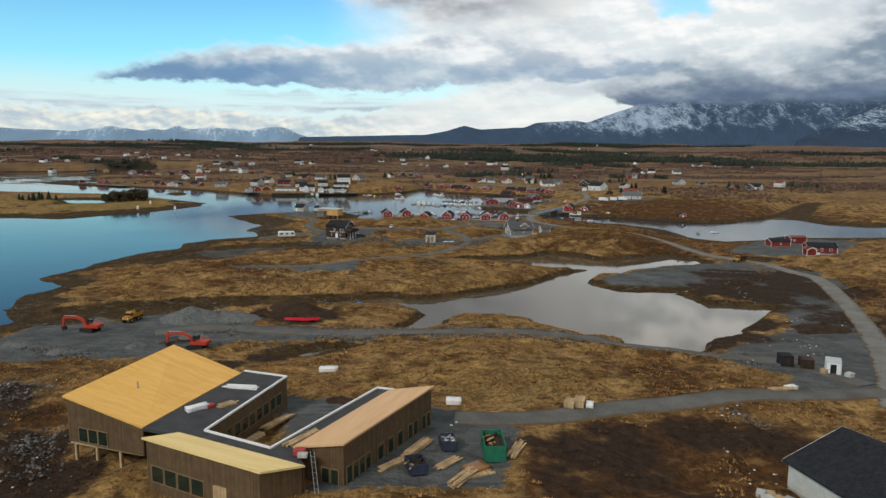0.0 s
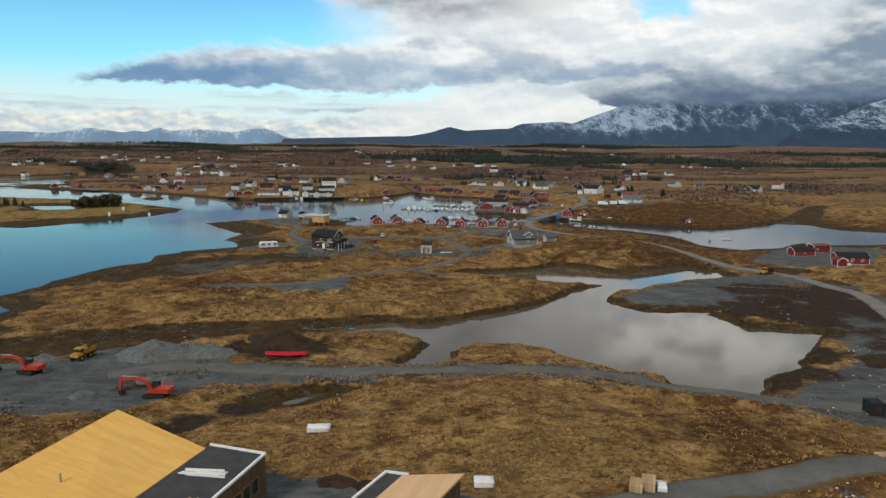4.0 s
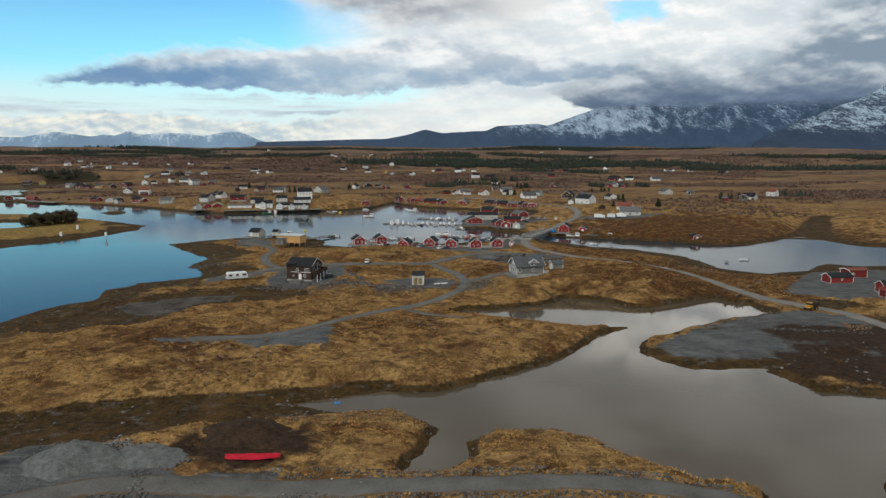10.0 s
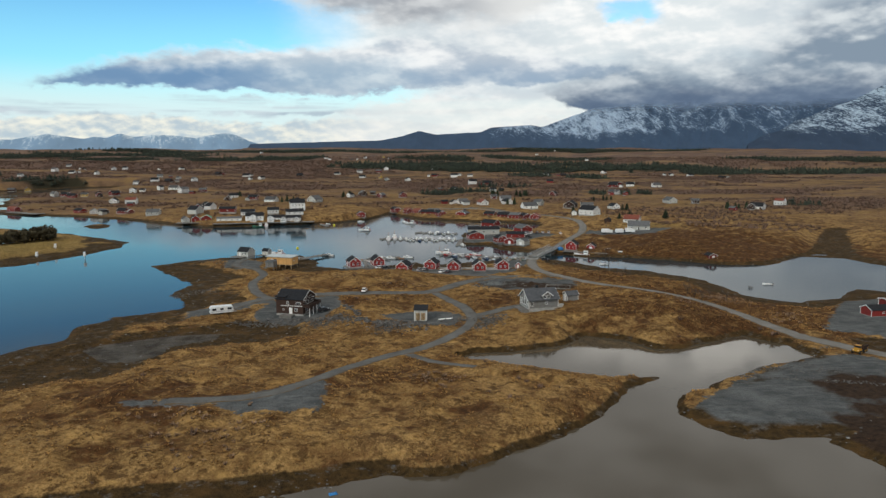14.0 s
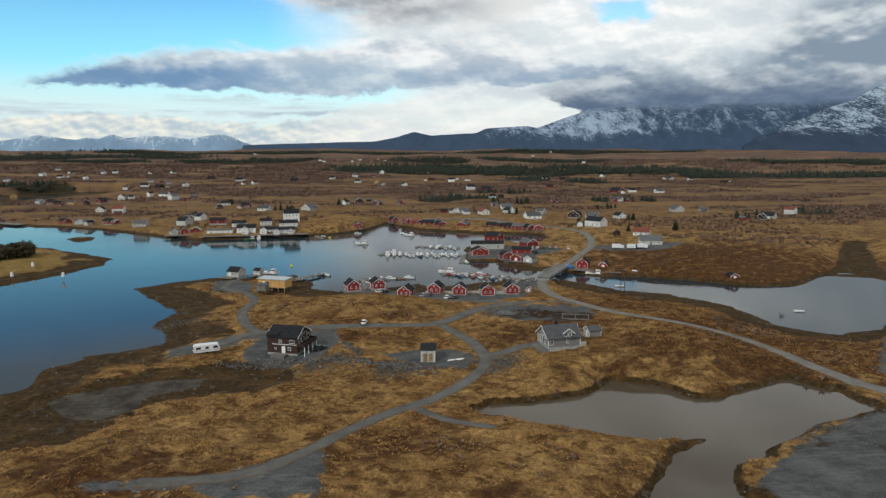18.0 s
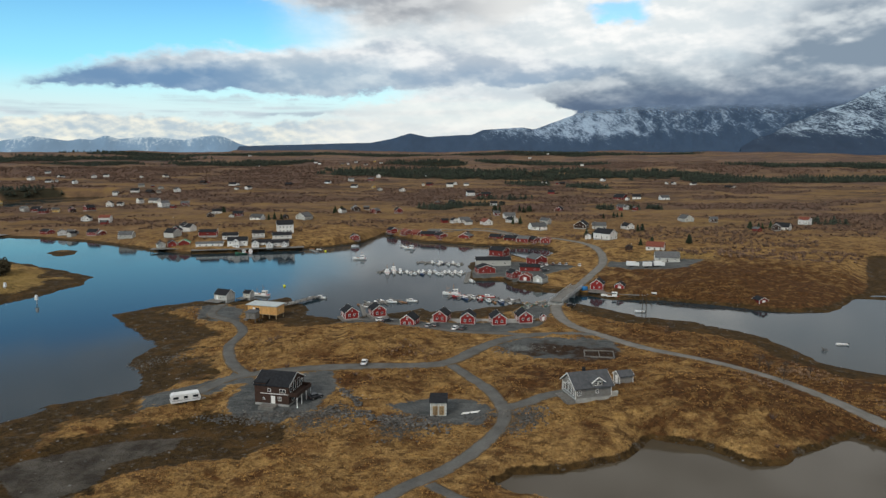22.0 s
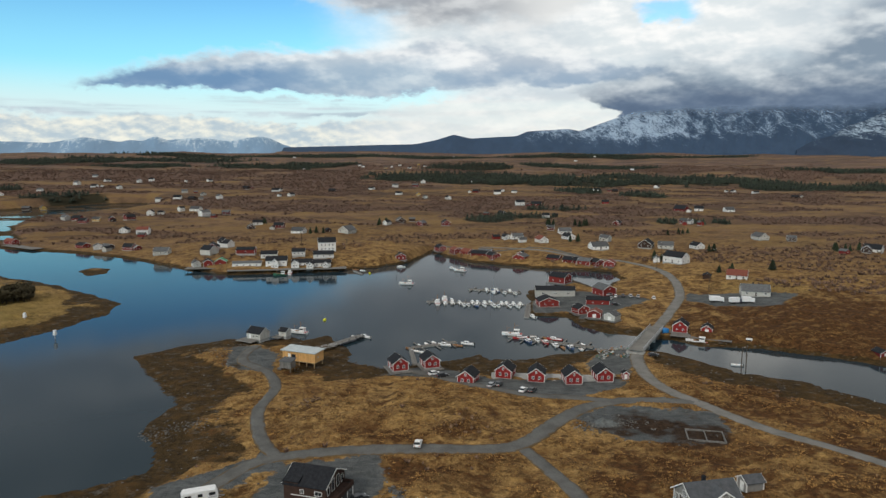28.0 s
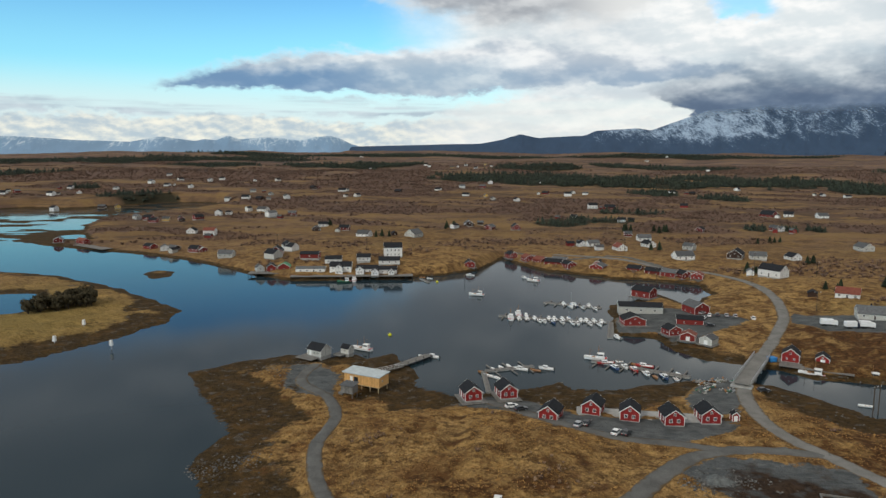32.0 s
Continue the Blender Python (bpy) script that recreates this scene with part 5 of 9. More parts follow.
# ---------------------------------------------------------------- buildings near the road
def dark_house():
    e = house("house", -50.5, 281.0, 74, 9.6, 9.8, 4.9, 2.4, BROWN, SLATE, "dark brown timber house with black roof and white window frames", "house",
              windows=[("l", -3.2, 3.1, 1.7, 1.0, 1), ("l", 0.6, 3.1, 0.9, 1.0, 1), ("l", -2.3, 0.9, 1.0, 1.0, 1), ("l", 2.2, 1.0, 0.6, 0.6, 0),
                       ("f", -3.4, 2.9, 1.2, 1.7, 0), ("f", -1.2, 2.9, 1.3, 2.6, 0), ("f", 1.2, 2.9, 1.3, 2.6, 0), ("f", 3.4, 2.9, 1.2, 1.7, 0), ("f", -2.2, 0.4, 1.6, 1.4, 1)],
              doors=[("l", -0.4, 0.95, 2.0, TRIM)], base=0.35, corners=False, k_size=0.88)
    part("dormer", blk(-4.75, -1.2, 1.6, 4.8, 4.0, 6.0), BROWN, e)
    bm = bmesh.new()
    slab(bm, [(-5.1, 1.3, 6.02), (-1.0, 1.3, 6.95), (-1.0, 5.1, 6.95), (-5.1, 5.1, 6.02)], 0.15)
    part("dormer_roof", bm, SLATE, e)
    part("band", blk(-4.86, -4.81, -4.8, 3.2, 2.95, 3.12), TRIM, e, "white string course")
    b = part("balcony", blk(-5.4, 3.6, -7.6, -4.95, 2.75, 2.95), BROWN, e)
    for u in (-5.2, -2.3, 0.6, 3.4):
        part("post", blk(u - 0.08, u + 0.08, -7.5, -7.34, -1.0, 2.75), TRIM, b)
    bm = bmesh.new()
    box(bm, -5.4, 3.6, -7.62, -7.54, 3.0, 3.85)
    box(bm, -5.4, -5.32, -7.6, -5.0, 3.0, 3.85)
    box(bm, 3.52, 3.6, -7.6, -5.0, 3.0, 3.85)
    part("railing", bm, BROWN, b)
    part("terrace", blk(-7.6, -4.9, -1.8, 2.6, -0.6, 0.25), DECK, e)


dark_house()


def small_shed():
    e = thing("shed", -13.0, 270.3, ground_z(-13, 270.3), -4, "pale timber transformer shed with two slatted doors", "shed")
    a, b = 1.75, 2.1
    bm = bmesh.new()
    prism(bm, [(-b, -0.5), (b, -0.5), (b, 3.5), (-b, 3.1)], -a, a, Matrix.Rotation(radians(90), 4, "Z"))
    bmesh.ops.recalc_face_normals(bm, faces=bm.faces)
    part("wall", bm, PALE, e)
    bm = bmesh.new()
    slab(bm, [(-a - 0.3, -b - 0.35, 3.22), (a + 0.3, -b - 0.35, 3.22), (a + 0.3, b + 0.35, 3.72), (-a - 0.3, b + 0.35, 3.72)], 0.14)
    part("roof", bm, SLATE, e)
    for u in (-0.72, 0.72):
        d = part("door", blk(u - 0.55, u + 0.55, -b - 0.07, -b, 0.15, 2.25), WOOD, e)
        for k in range(8):
            part("slat", blk(u - 0.48, u + 0.48, -b - 0.10, -b - 0.07, 0.3 + k * 0.24, 0.42 + k * 0.24), CEDAR, d)
    part("corner_board", blk(-a - 0.04, -a + 0.1, -b - 0.04, -b + 0.1, -0.3, 3.0), TRIM, e)
    part("corner_board", blk(a - 0.1, a + 0.04, -b - 0.04, -b + 0.1, -0.3, 3.0), TRIM, e)
    s = thing("plank_pile", -6.2, 268.6, ground_z(-6.2, 268.6), 8, "white painted boards lying in a loose pile", "planks")
    for k in range(7):
        bm = bmesh.new()
        bar(bm, (-2.0 + 0.1 * k, -0.3 + k * 0.11, 0.12 + 0.05 * (k % 3)), (2.0 + 0.12 * k, 0.2 + k * 0.13, 0.15 + 0.06 * (k % 2)), 0.14, 0.1)
        part("board", bm, TRIM, s)



small_shed()


def grey_house():
    z = ground_z(22, 273)
    e = house("house", 21.6, 273.4, 103, 6.8, 9.0, 2.6, 2.4, GREY, BLUE_SLATE, "grey timber cottage with white trim and a glazed dormer", "house",
              windows=[("b", -2.0, 0.5, 1.0, 1.7, 1), ("b", -0.6, 0.5, 1.2, 1.9, 1), ("b", 1.0, 0.5, 1.2, 1.9, 1), ("b", 2.4, 0.5, 0.9, 1.6, 1), ("b", 0.0, 2.7, 1.2, 0.9, 2),
                       ("l", 3.6, 0.6, 0.9, 1.3, 1), ("l", -0.9, 0.8, 0.7, 1.0, 1), ("f", 0, 0.7, 1.0, 1.2, 1)], over=0.55, z=z, chimney=(0.5, 0.6, 0.7), k_size=1.0)
    # the dormer with its own little gable
    bm = bmesh.new()
    prism(bm, [(-1.3, 2.9), (1.3, 2.9), (1.3, 4.2), (0, 5.1), (-1.3, 4.2)], -3.6, 0.4, Matrix.Translation((0, -0.9, 0)) @ Matrix.Rotation(radians(-90), 4, "Z"))
    bmesh.ops.recalc_face_normals(bm, faces=bm.faces)
    d = part("dormer", bm, GREY, e)
    for s in (-1, 1):
        bm = bmesh.new()
        slab(bm, [(-4.0, -0.9, 5.3), (-4.0, -0.9 + s * 1.75, 4.05), (0.2, -0.9 + s * 1.75, 4.05), (0.2, -0.9, 5.3)][::-s], 0.14)
        part("roof_slope", bm, BLUE_SLATE, d)
        bm = bmesh.new()
        bar(bm, (-4.05, -0.9, 5.2), (-4.05, -0.9 + s * 1.8, 3.95), 0.1, 0.24)
        part("bargeboard", bm, TRIM, d)
    for u in (-1.45, -0.35):
        w = window(d, "l", 3.6, 3.6, u, 3.15, 0.9, 1.0, 1)
    part("deck", blk(-3.4, 2.4, 4.5, 6.8, -1.2, 0.1), DECK, e)
    part("terrace", blk(-3.75, -3.2, -4.0, 4.0, -1.4, -0.1), CONCRETE, e, "pale foundation wall")
    bm = bmesh.new()
    prism(bm, [(-3.2, -0.6), (-3.1, -0.6), (-3.1, 1.3), (-3.2, 1.3)], -6.4, -4.6)
    bmesh.ops.recalc_face_normals(bm, faces=bm.faces)
    part("windbreak", bm, PALE, e, "cream boarded windbreak")
    house("shed", 32.6, 281.0, 103, 2.9, 3.6, 2.0, 0.9, GREY, BLUE_SLATE, "small grey garden shed with white trim", "shed", doors=[("b", 0, 0.9, 1.8, TRIM)], base=0.2, over=0.3)


grey_house()


def foundation_plot():
    e = thing("foundation", 34.5, 309.5, ground_z(34.5, 309.5), -12, "grey timber formwork of a house foundation on bare gravel", "foundation")
    for x0, x1, y0, y1 in ((-4.2, 4.2, -3.2, -2.95), (-4.2, 4.2, 2.95, 3.2), (-4.2, -3.95, -2.95, 2.95), (3.95, 4.2, -2.95, 2.95), (-0.1, 0.1, -2.95, 2.95)):
        part("footing", blk(x0, x1, y0, y1, -0.4, 0.22), DECK, e)


foundation_plot()


def quay_hut():
    house("boathouse", -94.2, 400.0, 62, 6.4, 8.2, 2.7, 2.3, PALE, SLATE, "pale grey boathouse with black roof on the point", "boathouse",
          windows=[("l", -2.2, 0.8, 1.0, 1.1, 1), ("l", -0.2, 0.8, 0.9, 1.1, 1), ("b", 0, 3.1, 0.7, 0.8, 1), ("b", -1.6, 0.8, 0.9, 1.1, 1)], doors=[("l", 2.2, 1.1, 2.1, TRIM)], z=1.2, k_size=0.76)
    house("boathouse", -85.3, 403.2, 62, 3.3, 4.0, 2.3, 1.2, PALE, SLATE, "small pale grey shed with black roof beside the boathouse", "shed", windows=[("l", 0, 0.9, 0.7, 0.8, 0)], z=1.1, base=0.3, k_size=0.82)
    for x, y, w, l, t in ((-96.3, 398.8, 8.5, 7.5, 62), (-87.6, 401.8, 4, 4, 62)):
        e = thing("jetty", x, y, 0, t, "grey timber deck round the boathouse on dark piles", "jetty")
        part("deck", blk(-w / 2, w / 2, -l / 2, l / 2, 1.12, 1.27), DECK, e)
        for i in range(4):
            for j in (-1, 1):
                bm = bmesh.new()
                bar(bm, ((i - 1.5) * w / 4, j * l * 0.42, -1.6), ((i - 1.5) * w / 4, j * l * 0.42, 1.12), 0.26, n=8)
                part("pile", bm, PILE, e)


quay_hut()


def yellow_building():
    e = thing("building", -71.8, 371.2, 1.0, -21, "new ochre timber building on posts with a pale flat roof", "building")
    part("wall", blk(-6.0, 6.0, -2.6, 2.6, 1.3, 4.3), FRESH, e)
    part("door", blk(-3.9, -3.0, -2.68, -2.6, 1.4, 3.5), TRIM, e, "white door")
    bm = bmesh.new()
    slab(bm, [(-6.5, -3.1, 4.55), (6.4, -3.1, 4.55), (6.4, 3.0, 4.75), (-6.5, 3.0, 4.75)], 0.24)
    part("roof", bm, PALE_ROOF, e)
    part("floor", blk(-6.0, 6.0, -2.6, 2.6, 1.1, 1.3), WOOD, e)
    for u in (-5.6, -2.8, 0, 2.8, 5.6):
        for v in (-2.4, 2.4):
            part("post", blk(u - 0.1, u + 0.1, v - 0.1, v + 0.1, -1.6, 1.1), WOOD, e)
    window(e, "f", 6, 2.62, -1.9, 1.9, 1.5, 1.5, 1, SLATE)
    window(e, "r", 6.0, 2.6, -0.8, 2.6, 0.5, 0.5, 0, TRIM)
    e2 = thing("shack", -74.8, 362.6, ground_z(-74.8, 362.6), -18, "unpainted grey plank shack on posts", "shed")
    part("wall", blk(-1.9, 1.9, -1.5, 1.5, 0.9, 3.1), DECK, e2)
    bm = bmesh.new()
    slab(bm, [(-2.2, -1.8, 3.2), (2.2, -1.8, 3.2), (2.2, 1.8, 3.6), (-2.2, 1.8, 3.6)], 0.12)
    part("roof", bm, SLATE_GREY, e2)
    for u in (-1.7, 1.7):
        for v in (-1.3, 1.3):
            part("post", blk(u - 0.08, u + 0.08, v - 0.08, v + 0.08, -0.8, 0.9), DECK, e2)
    part("steps", blk(-3.4, -1.9, -0.6, 0.6, -0.4, 0.45), DECK, e2)
    # the gangway and pier out to the boats
    g = thing("gangway", -68.0, 386.0, 0, -34, "long pale timber gangway with handrails to the floating pier", "gangway")
    bm = bmesh.new()
    bar(bm, (0, -12, 2.6), (0, 6, 1.0), 1.3, 0.18)
    part("walkway", bm, DECK, g)
    for s in (-0.65, 0.65):
        bm = bmesh.new()
        bar(bm, (s, -12, 3.5), (s, 6, 1.9), 0.08)
        for k in range(10):
            bar(bm, (s, -12 + k * 2, 2.6 - k * 0.178), (s, -12 + k * 2, 3.5 - k * 0.178), 0.07)
        part("handrail", bm, TRIM, g)
    p = thing("jetty", -62.0, 398.5, 0, -34, "weathered timber pier on piles", "jetty")
    part("deck", blk(-1.6, 1.6, -8, 8, 0.85, 1.0), DECK, p)
    for k in range(5):
        for s in (-1.3, 1.3):
            bm = bmesh.new()
            bar(bm, (s, -7.4 + k * 3.7, -1.6), (s, -7.4 + k * 3.7, 1.7), 0.22, n=8)
            part("pile", bm, PILE, p)


yellow_building()


def bridge():
    a, b = Vector((38.2, 383.2, 0)), Vector((52.0, 409.6, 0))
    mid, d = (a + b) / 2, (b - a)
    turn = math.degrees(math.atan2(-d.x, d.y))
    L = d.length / 2 + 2.0
    e = thing("bridge", mid.x, mid.y, 0, turn, "concrete road bridge with steel railings over the narrow channel", "bridge", kind="structure")
    part("deck", blk(-2.5, 2.5, -L, L, 2.15, 2.72), CONCRETE, e)
    part("carriageway", blk(-2.2, 2.2, -L - 1, L + 1, 2.72, 2.80), ASPHALT, e)
    for s in (-1, 1):
        part("kerb", blk(s * 2.35 - 0.13, s * 2.35 + 0.13, -L, L, 2.72, 2.92), CONCRETE, e)
        r = part("railing", blk(s * 2.42 - 0.05, s * 2.42 + 0.05, -L, L, 3.72, 3.84), METAL, e)
        for z in (3.2, 3.45):
            part("rail", blk(s * 2.42 - 0.03, s * 2.42 + 0.03, -L, L, z, z + 0.08), METAL, r)
        for k in range(13):
            y = -L + 0.3 + k * (2 * L - 0.6) / 12
            part("post", blk(s * 2.42 - 0.04, s * 2.42 + 0.04, y - 0.05, y + 0.05, 2.98, 3.72), METAL, r)
    for y in (-5, 5):
        part("pier", blk(-2.0, 2.0, y - 0.45, y + 0.45, -2.5, 2.15), CONCRETE, e)
    for y in (-L, L):
        part("abutment", blk(-2.9, 2.9, y - 1.6, y + 1.6, -2.0, 2.14), CONCRETE, e)


bridge()


# ---------------------------------------------------------------- the building site
def site_building():
    """A timber building round a court. u runs across, v along; its corner stands at the origin."""
    e = thing("building", -47.3, 77.4, 0.0, -17.4, "unfinished timber building with bare board roofs round an open court", "building")
    FL, RF = 4.6, 8.1

    def roof(pts, mat, thick=0.3, label=""):
        bm = bmesh.new()
        slab(bm, pts, thick)
        bmesh.ops.recalc_face_normals(bm, faces=bm.faces)
        return part("roof", bm, mat, e, label)

    def walls(pts, z0, mat):
        """Upright walls under roof corners (u, v, z)."""
        n = len(pts)
        for i in range(n):
            a, b = pts[i], pts[(i + 1) % n]
            d = Vector((b[0] - a[0], b[1] - a[1], 0))
            q = Vector((-d.y, d.x, 0)).normalized() * 0.15
            bm = bmesh.new()
            lo = [bm.verts.new((p[0] + s * q.x, p[1] + s * q.y, z0)) for p in (a, b) for s in (0, 1)]
            hi = [bm.verts.new((p[0] + s * q.x, p[1] + s * q.y, p[2] - 0.3)) for p in (a, b) for s in (0, 1)]
            for f in ((lo[0], lo[2], hi[2], hi[0]), (lo[1], hi[1], hi[3], lo[3]), (lo[0], hi[0], hi[1], lo[1]), (lo[2], lo[3], hi[3], hi[2]), (hi[0], hi[2], hi[3], hi[1]), (lo[0], lo[1], lo[3], lo[2])):
                bm.faces.new(f)
            bmesh.ops.recalc_face_normals(bm, faces=bm.faces)
            part("wall", bm, CEDAR if abs(d.x) > abs(d.y) else CEDAR_Y, e)

    # the hall with its one-way roof
    hall = [(0.3, 0.3, 10.1), (11.7, 0.0, RF), (11.2, 18.9, RF), (0.3, 18.9, 11.1)]
    walls(hall, FL - 0.1, CEDAR)
    r = roof([(0, 0, 10.2), (12.1, -0.5, RF + 0.1), (11.2, 19.3, RF + 0.1), (0.2, 19.0, 11.25)], PINE, 0.22, "bare golden pine board roof")
    part("floor", blk(0.4, 11.1, 0.4, 18.8, FL - 0.4, FL - 0.1), WOOD, e)
    for u in (0.8, 4.0, 7.5):
        for v in (0.8, 6.5, 12.5, 18.3):
            part("post", blk(u - 0.15, u + 0.15, v - 0.15, v + 0.15, 0.2, FL - 0.4), WOOD, e)
    part("vent_pipe", blk(5.0, 5.15, 6.5, 6.65, 9.2, 10.4), METAL, e)
    # flat roofs round the court, with pale parapets
    A, B, C, D = (17.9, 20.2), (19.2, 1.2), (28.6, -0.2), (31.5, 20.4)
    for pts in ([(12.0, -0.5), (19.2, 1.2), (17.9, 20.2), (11.1, 20.2)], [(12.0, -0.5), (16.6, -0.5), (34.0, -2.5), (31.0, 0.6), (28.6, -0.2), (19.2, 1.2)], [(28.6, -0.2), (31.0, 0.6), (33.6, 20.4), (31.5, 20.4)]):
        roof([(u, v, RF) for u, v in pts], FELT, 0.35, "dark felt flat roof")
    for a, b in ((A, B), (B, C), (C, D), ((11.1, 20.3), A), (D, (33.8, 20.5))):
        bm = bmesh.new()
        bar(bm, (a[0], a[1], RF + 0.08), (b[0], b[1], RF + 0.08), 0.26, 0.22)
        part("parapet", bm, TRIM, e, "white parapet capping")
        bm = bmesh.new()
        d = (Vector(b) - Vector(a)).normalized() * 0.12
        bar(bm, (a[0] + d.x, a[1] + d.y, (FL + RF) / 2 - 0.6), (b[0] - d.x, b[1] - d.y, (FL + RF) / 2 - 0.6), 0.14, RF - FL + 0.8)
        part("wall", bm, CEDAR if abs(b[0] - a[0]) > abs(b[1] - a[1]) else CEDAR_Y, e)
    # the east wing, its roof rising outwards
    wing = [(31.1, 0.9, RF + 0.2), (36.7, 0.6, 9.6), (39.7, 18.5, 9.9), (33.6, 19.5, RF + 0.2)]
    walls(wing, FL - 1.0, CEDAR)
    roof([(30.8, 0.6, RF + 0.25), (37.0, 0.2, 9.75), (40.0, 18.8, 10.05), (33.4, 19.9, RF + 0.25)], PLY, 0.22, "peach-coloured bare board roof")
    # the front block, its roof rising towards the front
    front = [(15.9, -4.1, 9.0), (31.5, -6.6, 9.0), (33.7, -2.7, RF), (17.2, -0.6, RF)]
    walls(front, FL - 1.4, CEDAR)
    roof([(15.6, -4.4, 9.12), (31.8, -6.9, 9.12), (34.1, -2.6, RF + 0.12), (16.9, -0.2, RF + 0.12)], BIRCH, 0.22, "pale yellow bare board roof")
    for u, v in ((33.6, -2.2), (31.3, 0.7)):
        bm = bmesh.new()
        bar(bm, (u, v, FL - 0.8), (u, v, RF - 0.36), 0.2)
        part("wall_stud", bm, CEDAR, e)
    bm = bmesh.new()
    bar(bm, (33.6, -2.4, FL + 1.2), (31.2, 0.7, FL + 1.2), 0.14, 4.2)
    part("wall", bm, CEDAR_Y, e)

    def glazing(a, b, z, h, n, gap=0.0):
        """A row of windows on the wall from a to b, each with frame and pane."""
        a, b = Vector(a), Vector(b)
        d = b - a
        turn = math.degrees(math.atan2(d.y, d.x))
        for i in range(n):
            w = d.length / n - gap
            c = a + d * ((i + 0.5) / n)
            fr, pn = window_meshes(w, h, 0)
            f = shared("window", with_material(fr, STAINED), e, pose(c.x, c.y, z, 0, 0, turn), "timber-framed window")
            shared("pane", with_material(pn, GREEN_GLASS), f, pose(0, 0, 0), "greenish pane")

    def east(v):
        return (36.76 + 3.0 * (v - 0.6) / 17.9, v, 0)

    glazing((1.9, 0.21, 0), (6.4, 0.09, 0), FL + 0.1, 1.8, 3)
    glazing((16.5, -4.24, 0), (24.2, -5.47, 0), FL - 0.3, 1.9, 4, 0.1)
    glazing((34.0, 0.70, 0), (36.2, 0.58, 0), FL + 0.2, 1.8, 2, 0.1)
    for v0, v1, n, g in ((0.9, 5.4, 4, 0.1), (6.6, 7.8, 1, 0.0), (8.6, 9.8, 1, 0.0), (10.6, 11.8, 1, 0.0), (12.8, 15.2, 2, 0.15), (16.0, 18.2, 2, 0.15)):
        glazing(east(v0), east(v1), FL + (0.0 if v0 < 1 else 0.5), 2.3 if v0 < 1 else 1.9, n, g)
    glazing((19.0, 5.0, 0), (18.1, 18.6, 0), FL + 0.3, 1.7, 8, 0.3)
    d = part("door", blk(25.6, 27.2, -5.98, -5.74, FL - 0.6, FL + 1.6), WOOD, e, "raw timber door leaf")
    bm = bmesh.new()
    bar(bm, (36.9, 0.6, FL - 1.2), (38.2, 8.5, FL - 1.2), 0.2, 0.7)
    part("plinth", bm, WOOD, e)
    bm = bmesh.new()
    for s in (-0.22, 0.22):
        bar(bm, (35.3 + s, -2.2, FL - 1.2), (34.0 + s, -1.0, RF + 0.9), 0.06)
    for k in range(11):
        f = k / 11
        bar(bm, (35.08 - 1.3 * f, -2.2 + 1.2 * f, FL - 1.2 + 5.6 * f), (35.52 - 1.3 * f, -2.2 + 1.2 * f, FL - 1.2 + 5.6 * f), 0.04)
    lad = part("ladder", bm, METAL, None)
    lad.matrix_basis = e.matrix_basis
    tagged(lad, "aluminium ladder leaning on the unfinished building", "ladder")
    return e


site = site_building()
SITE = site.matrix_basis.copy()


def on_site(u, v, z, turn=0):
    return SITE @ pose(u, v, z, 0, 0, turn)


def timber_stack(m, n, length, mat, label, seed):
    rng = random.Random(seed)
    e = new("timber_stack")
    e.matrix_basis = m
    tagged(e, label, "timber", "timber stacks at the building site")
    for k in range(n):
        bm = bmesh.new()
        y, z = (k % 5) * 0.24 - 0.5 + rng.uniform(-0.05, 0.05), 0.06 + (k // 5) * 0.12
        dx, dy = rng.uniform(-0.4, 0.4), rng.uniform(-0.12, 0.12)
        bar(bm, (-length / 2 + dx, y - dy, z), (length / 2 + dx, y + dy, z), 0.2, 0.11)
        part("board", bm, mat, e)
    return e


def bundle(m, size, mat, label, seed, name="package", category="package"):
    """A wrapped, sagging bundle."""
    rng = random.Random(seed)
    bm = bmesh.new()
    bmesh.ops.create_cube(bm, size=1)
    bmesh.ops.subdivide_edges(bm, edges=bm.edges, cuts=3, use_grid_fill=True)
    for v in bm.verts:
        v.co = Vector((v.co.x * size[0], v.co.y * size[1], (v.co.z + 0.5) * size[2]))
        v.co += Vector((rng.uniform(-1, 1), rng.uniform(-1, 1), rng.uniform(-0.6, 0.4))) * 0.07 * min(size)
    e = part(name, bm, mat, None, smooth=True)
    e.matrix_basis = m
    return tagged(e, label, category)


def on_ground(x, y, turn=0, up=0.0):
    return pose(x, y, ground_z(x, y) + up, 0, 0, turn)


bundle(on_ground(-22.2, 110.5, 5), (3.0, 1.5, 0.7), GELCOAT, "white wrapped insulation bundle lying on the grass", 1)
bundle(on_ground(-1.2, 92.5, 0), (2.1, 1.5, 0.7), GELCOAT, "white wrapped bundle lying on the grass", 2)
bundle(on_ground(17.3, 91.0, -12), (1.0, 1.7, 0.5), GELCOAT, "white wrapped bundle beside two crates", 3)
bundle(on_site(14.2, 6.2, 8.1, 60), (2.6, 1.0, 0.55), GELCOAT, "white wrapped roofing roll on the flat roof", 4)
bundle(on_site(15.2, 7.4, 8.1, 60), (0.9, 0.7, 0.4), HULL_RED, "red tool bag on the flat roof", 5)
bundle(on_site(27.0, 4.2, 4.4, 20), (2.2, 1.6, 1.0), GELCOAT, "white wrapped pallet of material in the court", 6)
bundle(on_site(32.2, -0.4, 8.12, 20), (1.2, 0.9, 0.6), HULL_RED, "red and dark material heap on the roof corner", 7)
bundle(on_site(33.0, -1.2, 8.3, 20), (1.0, 0.6, 0.45), PALE, "pale material heap on the roof corner", 17)
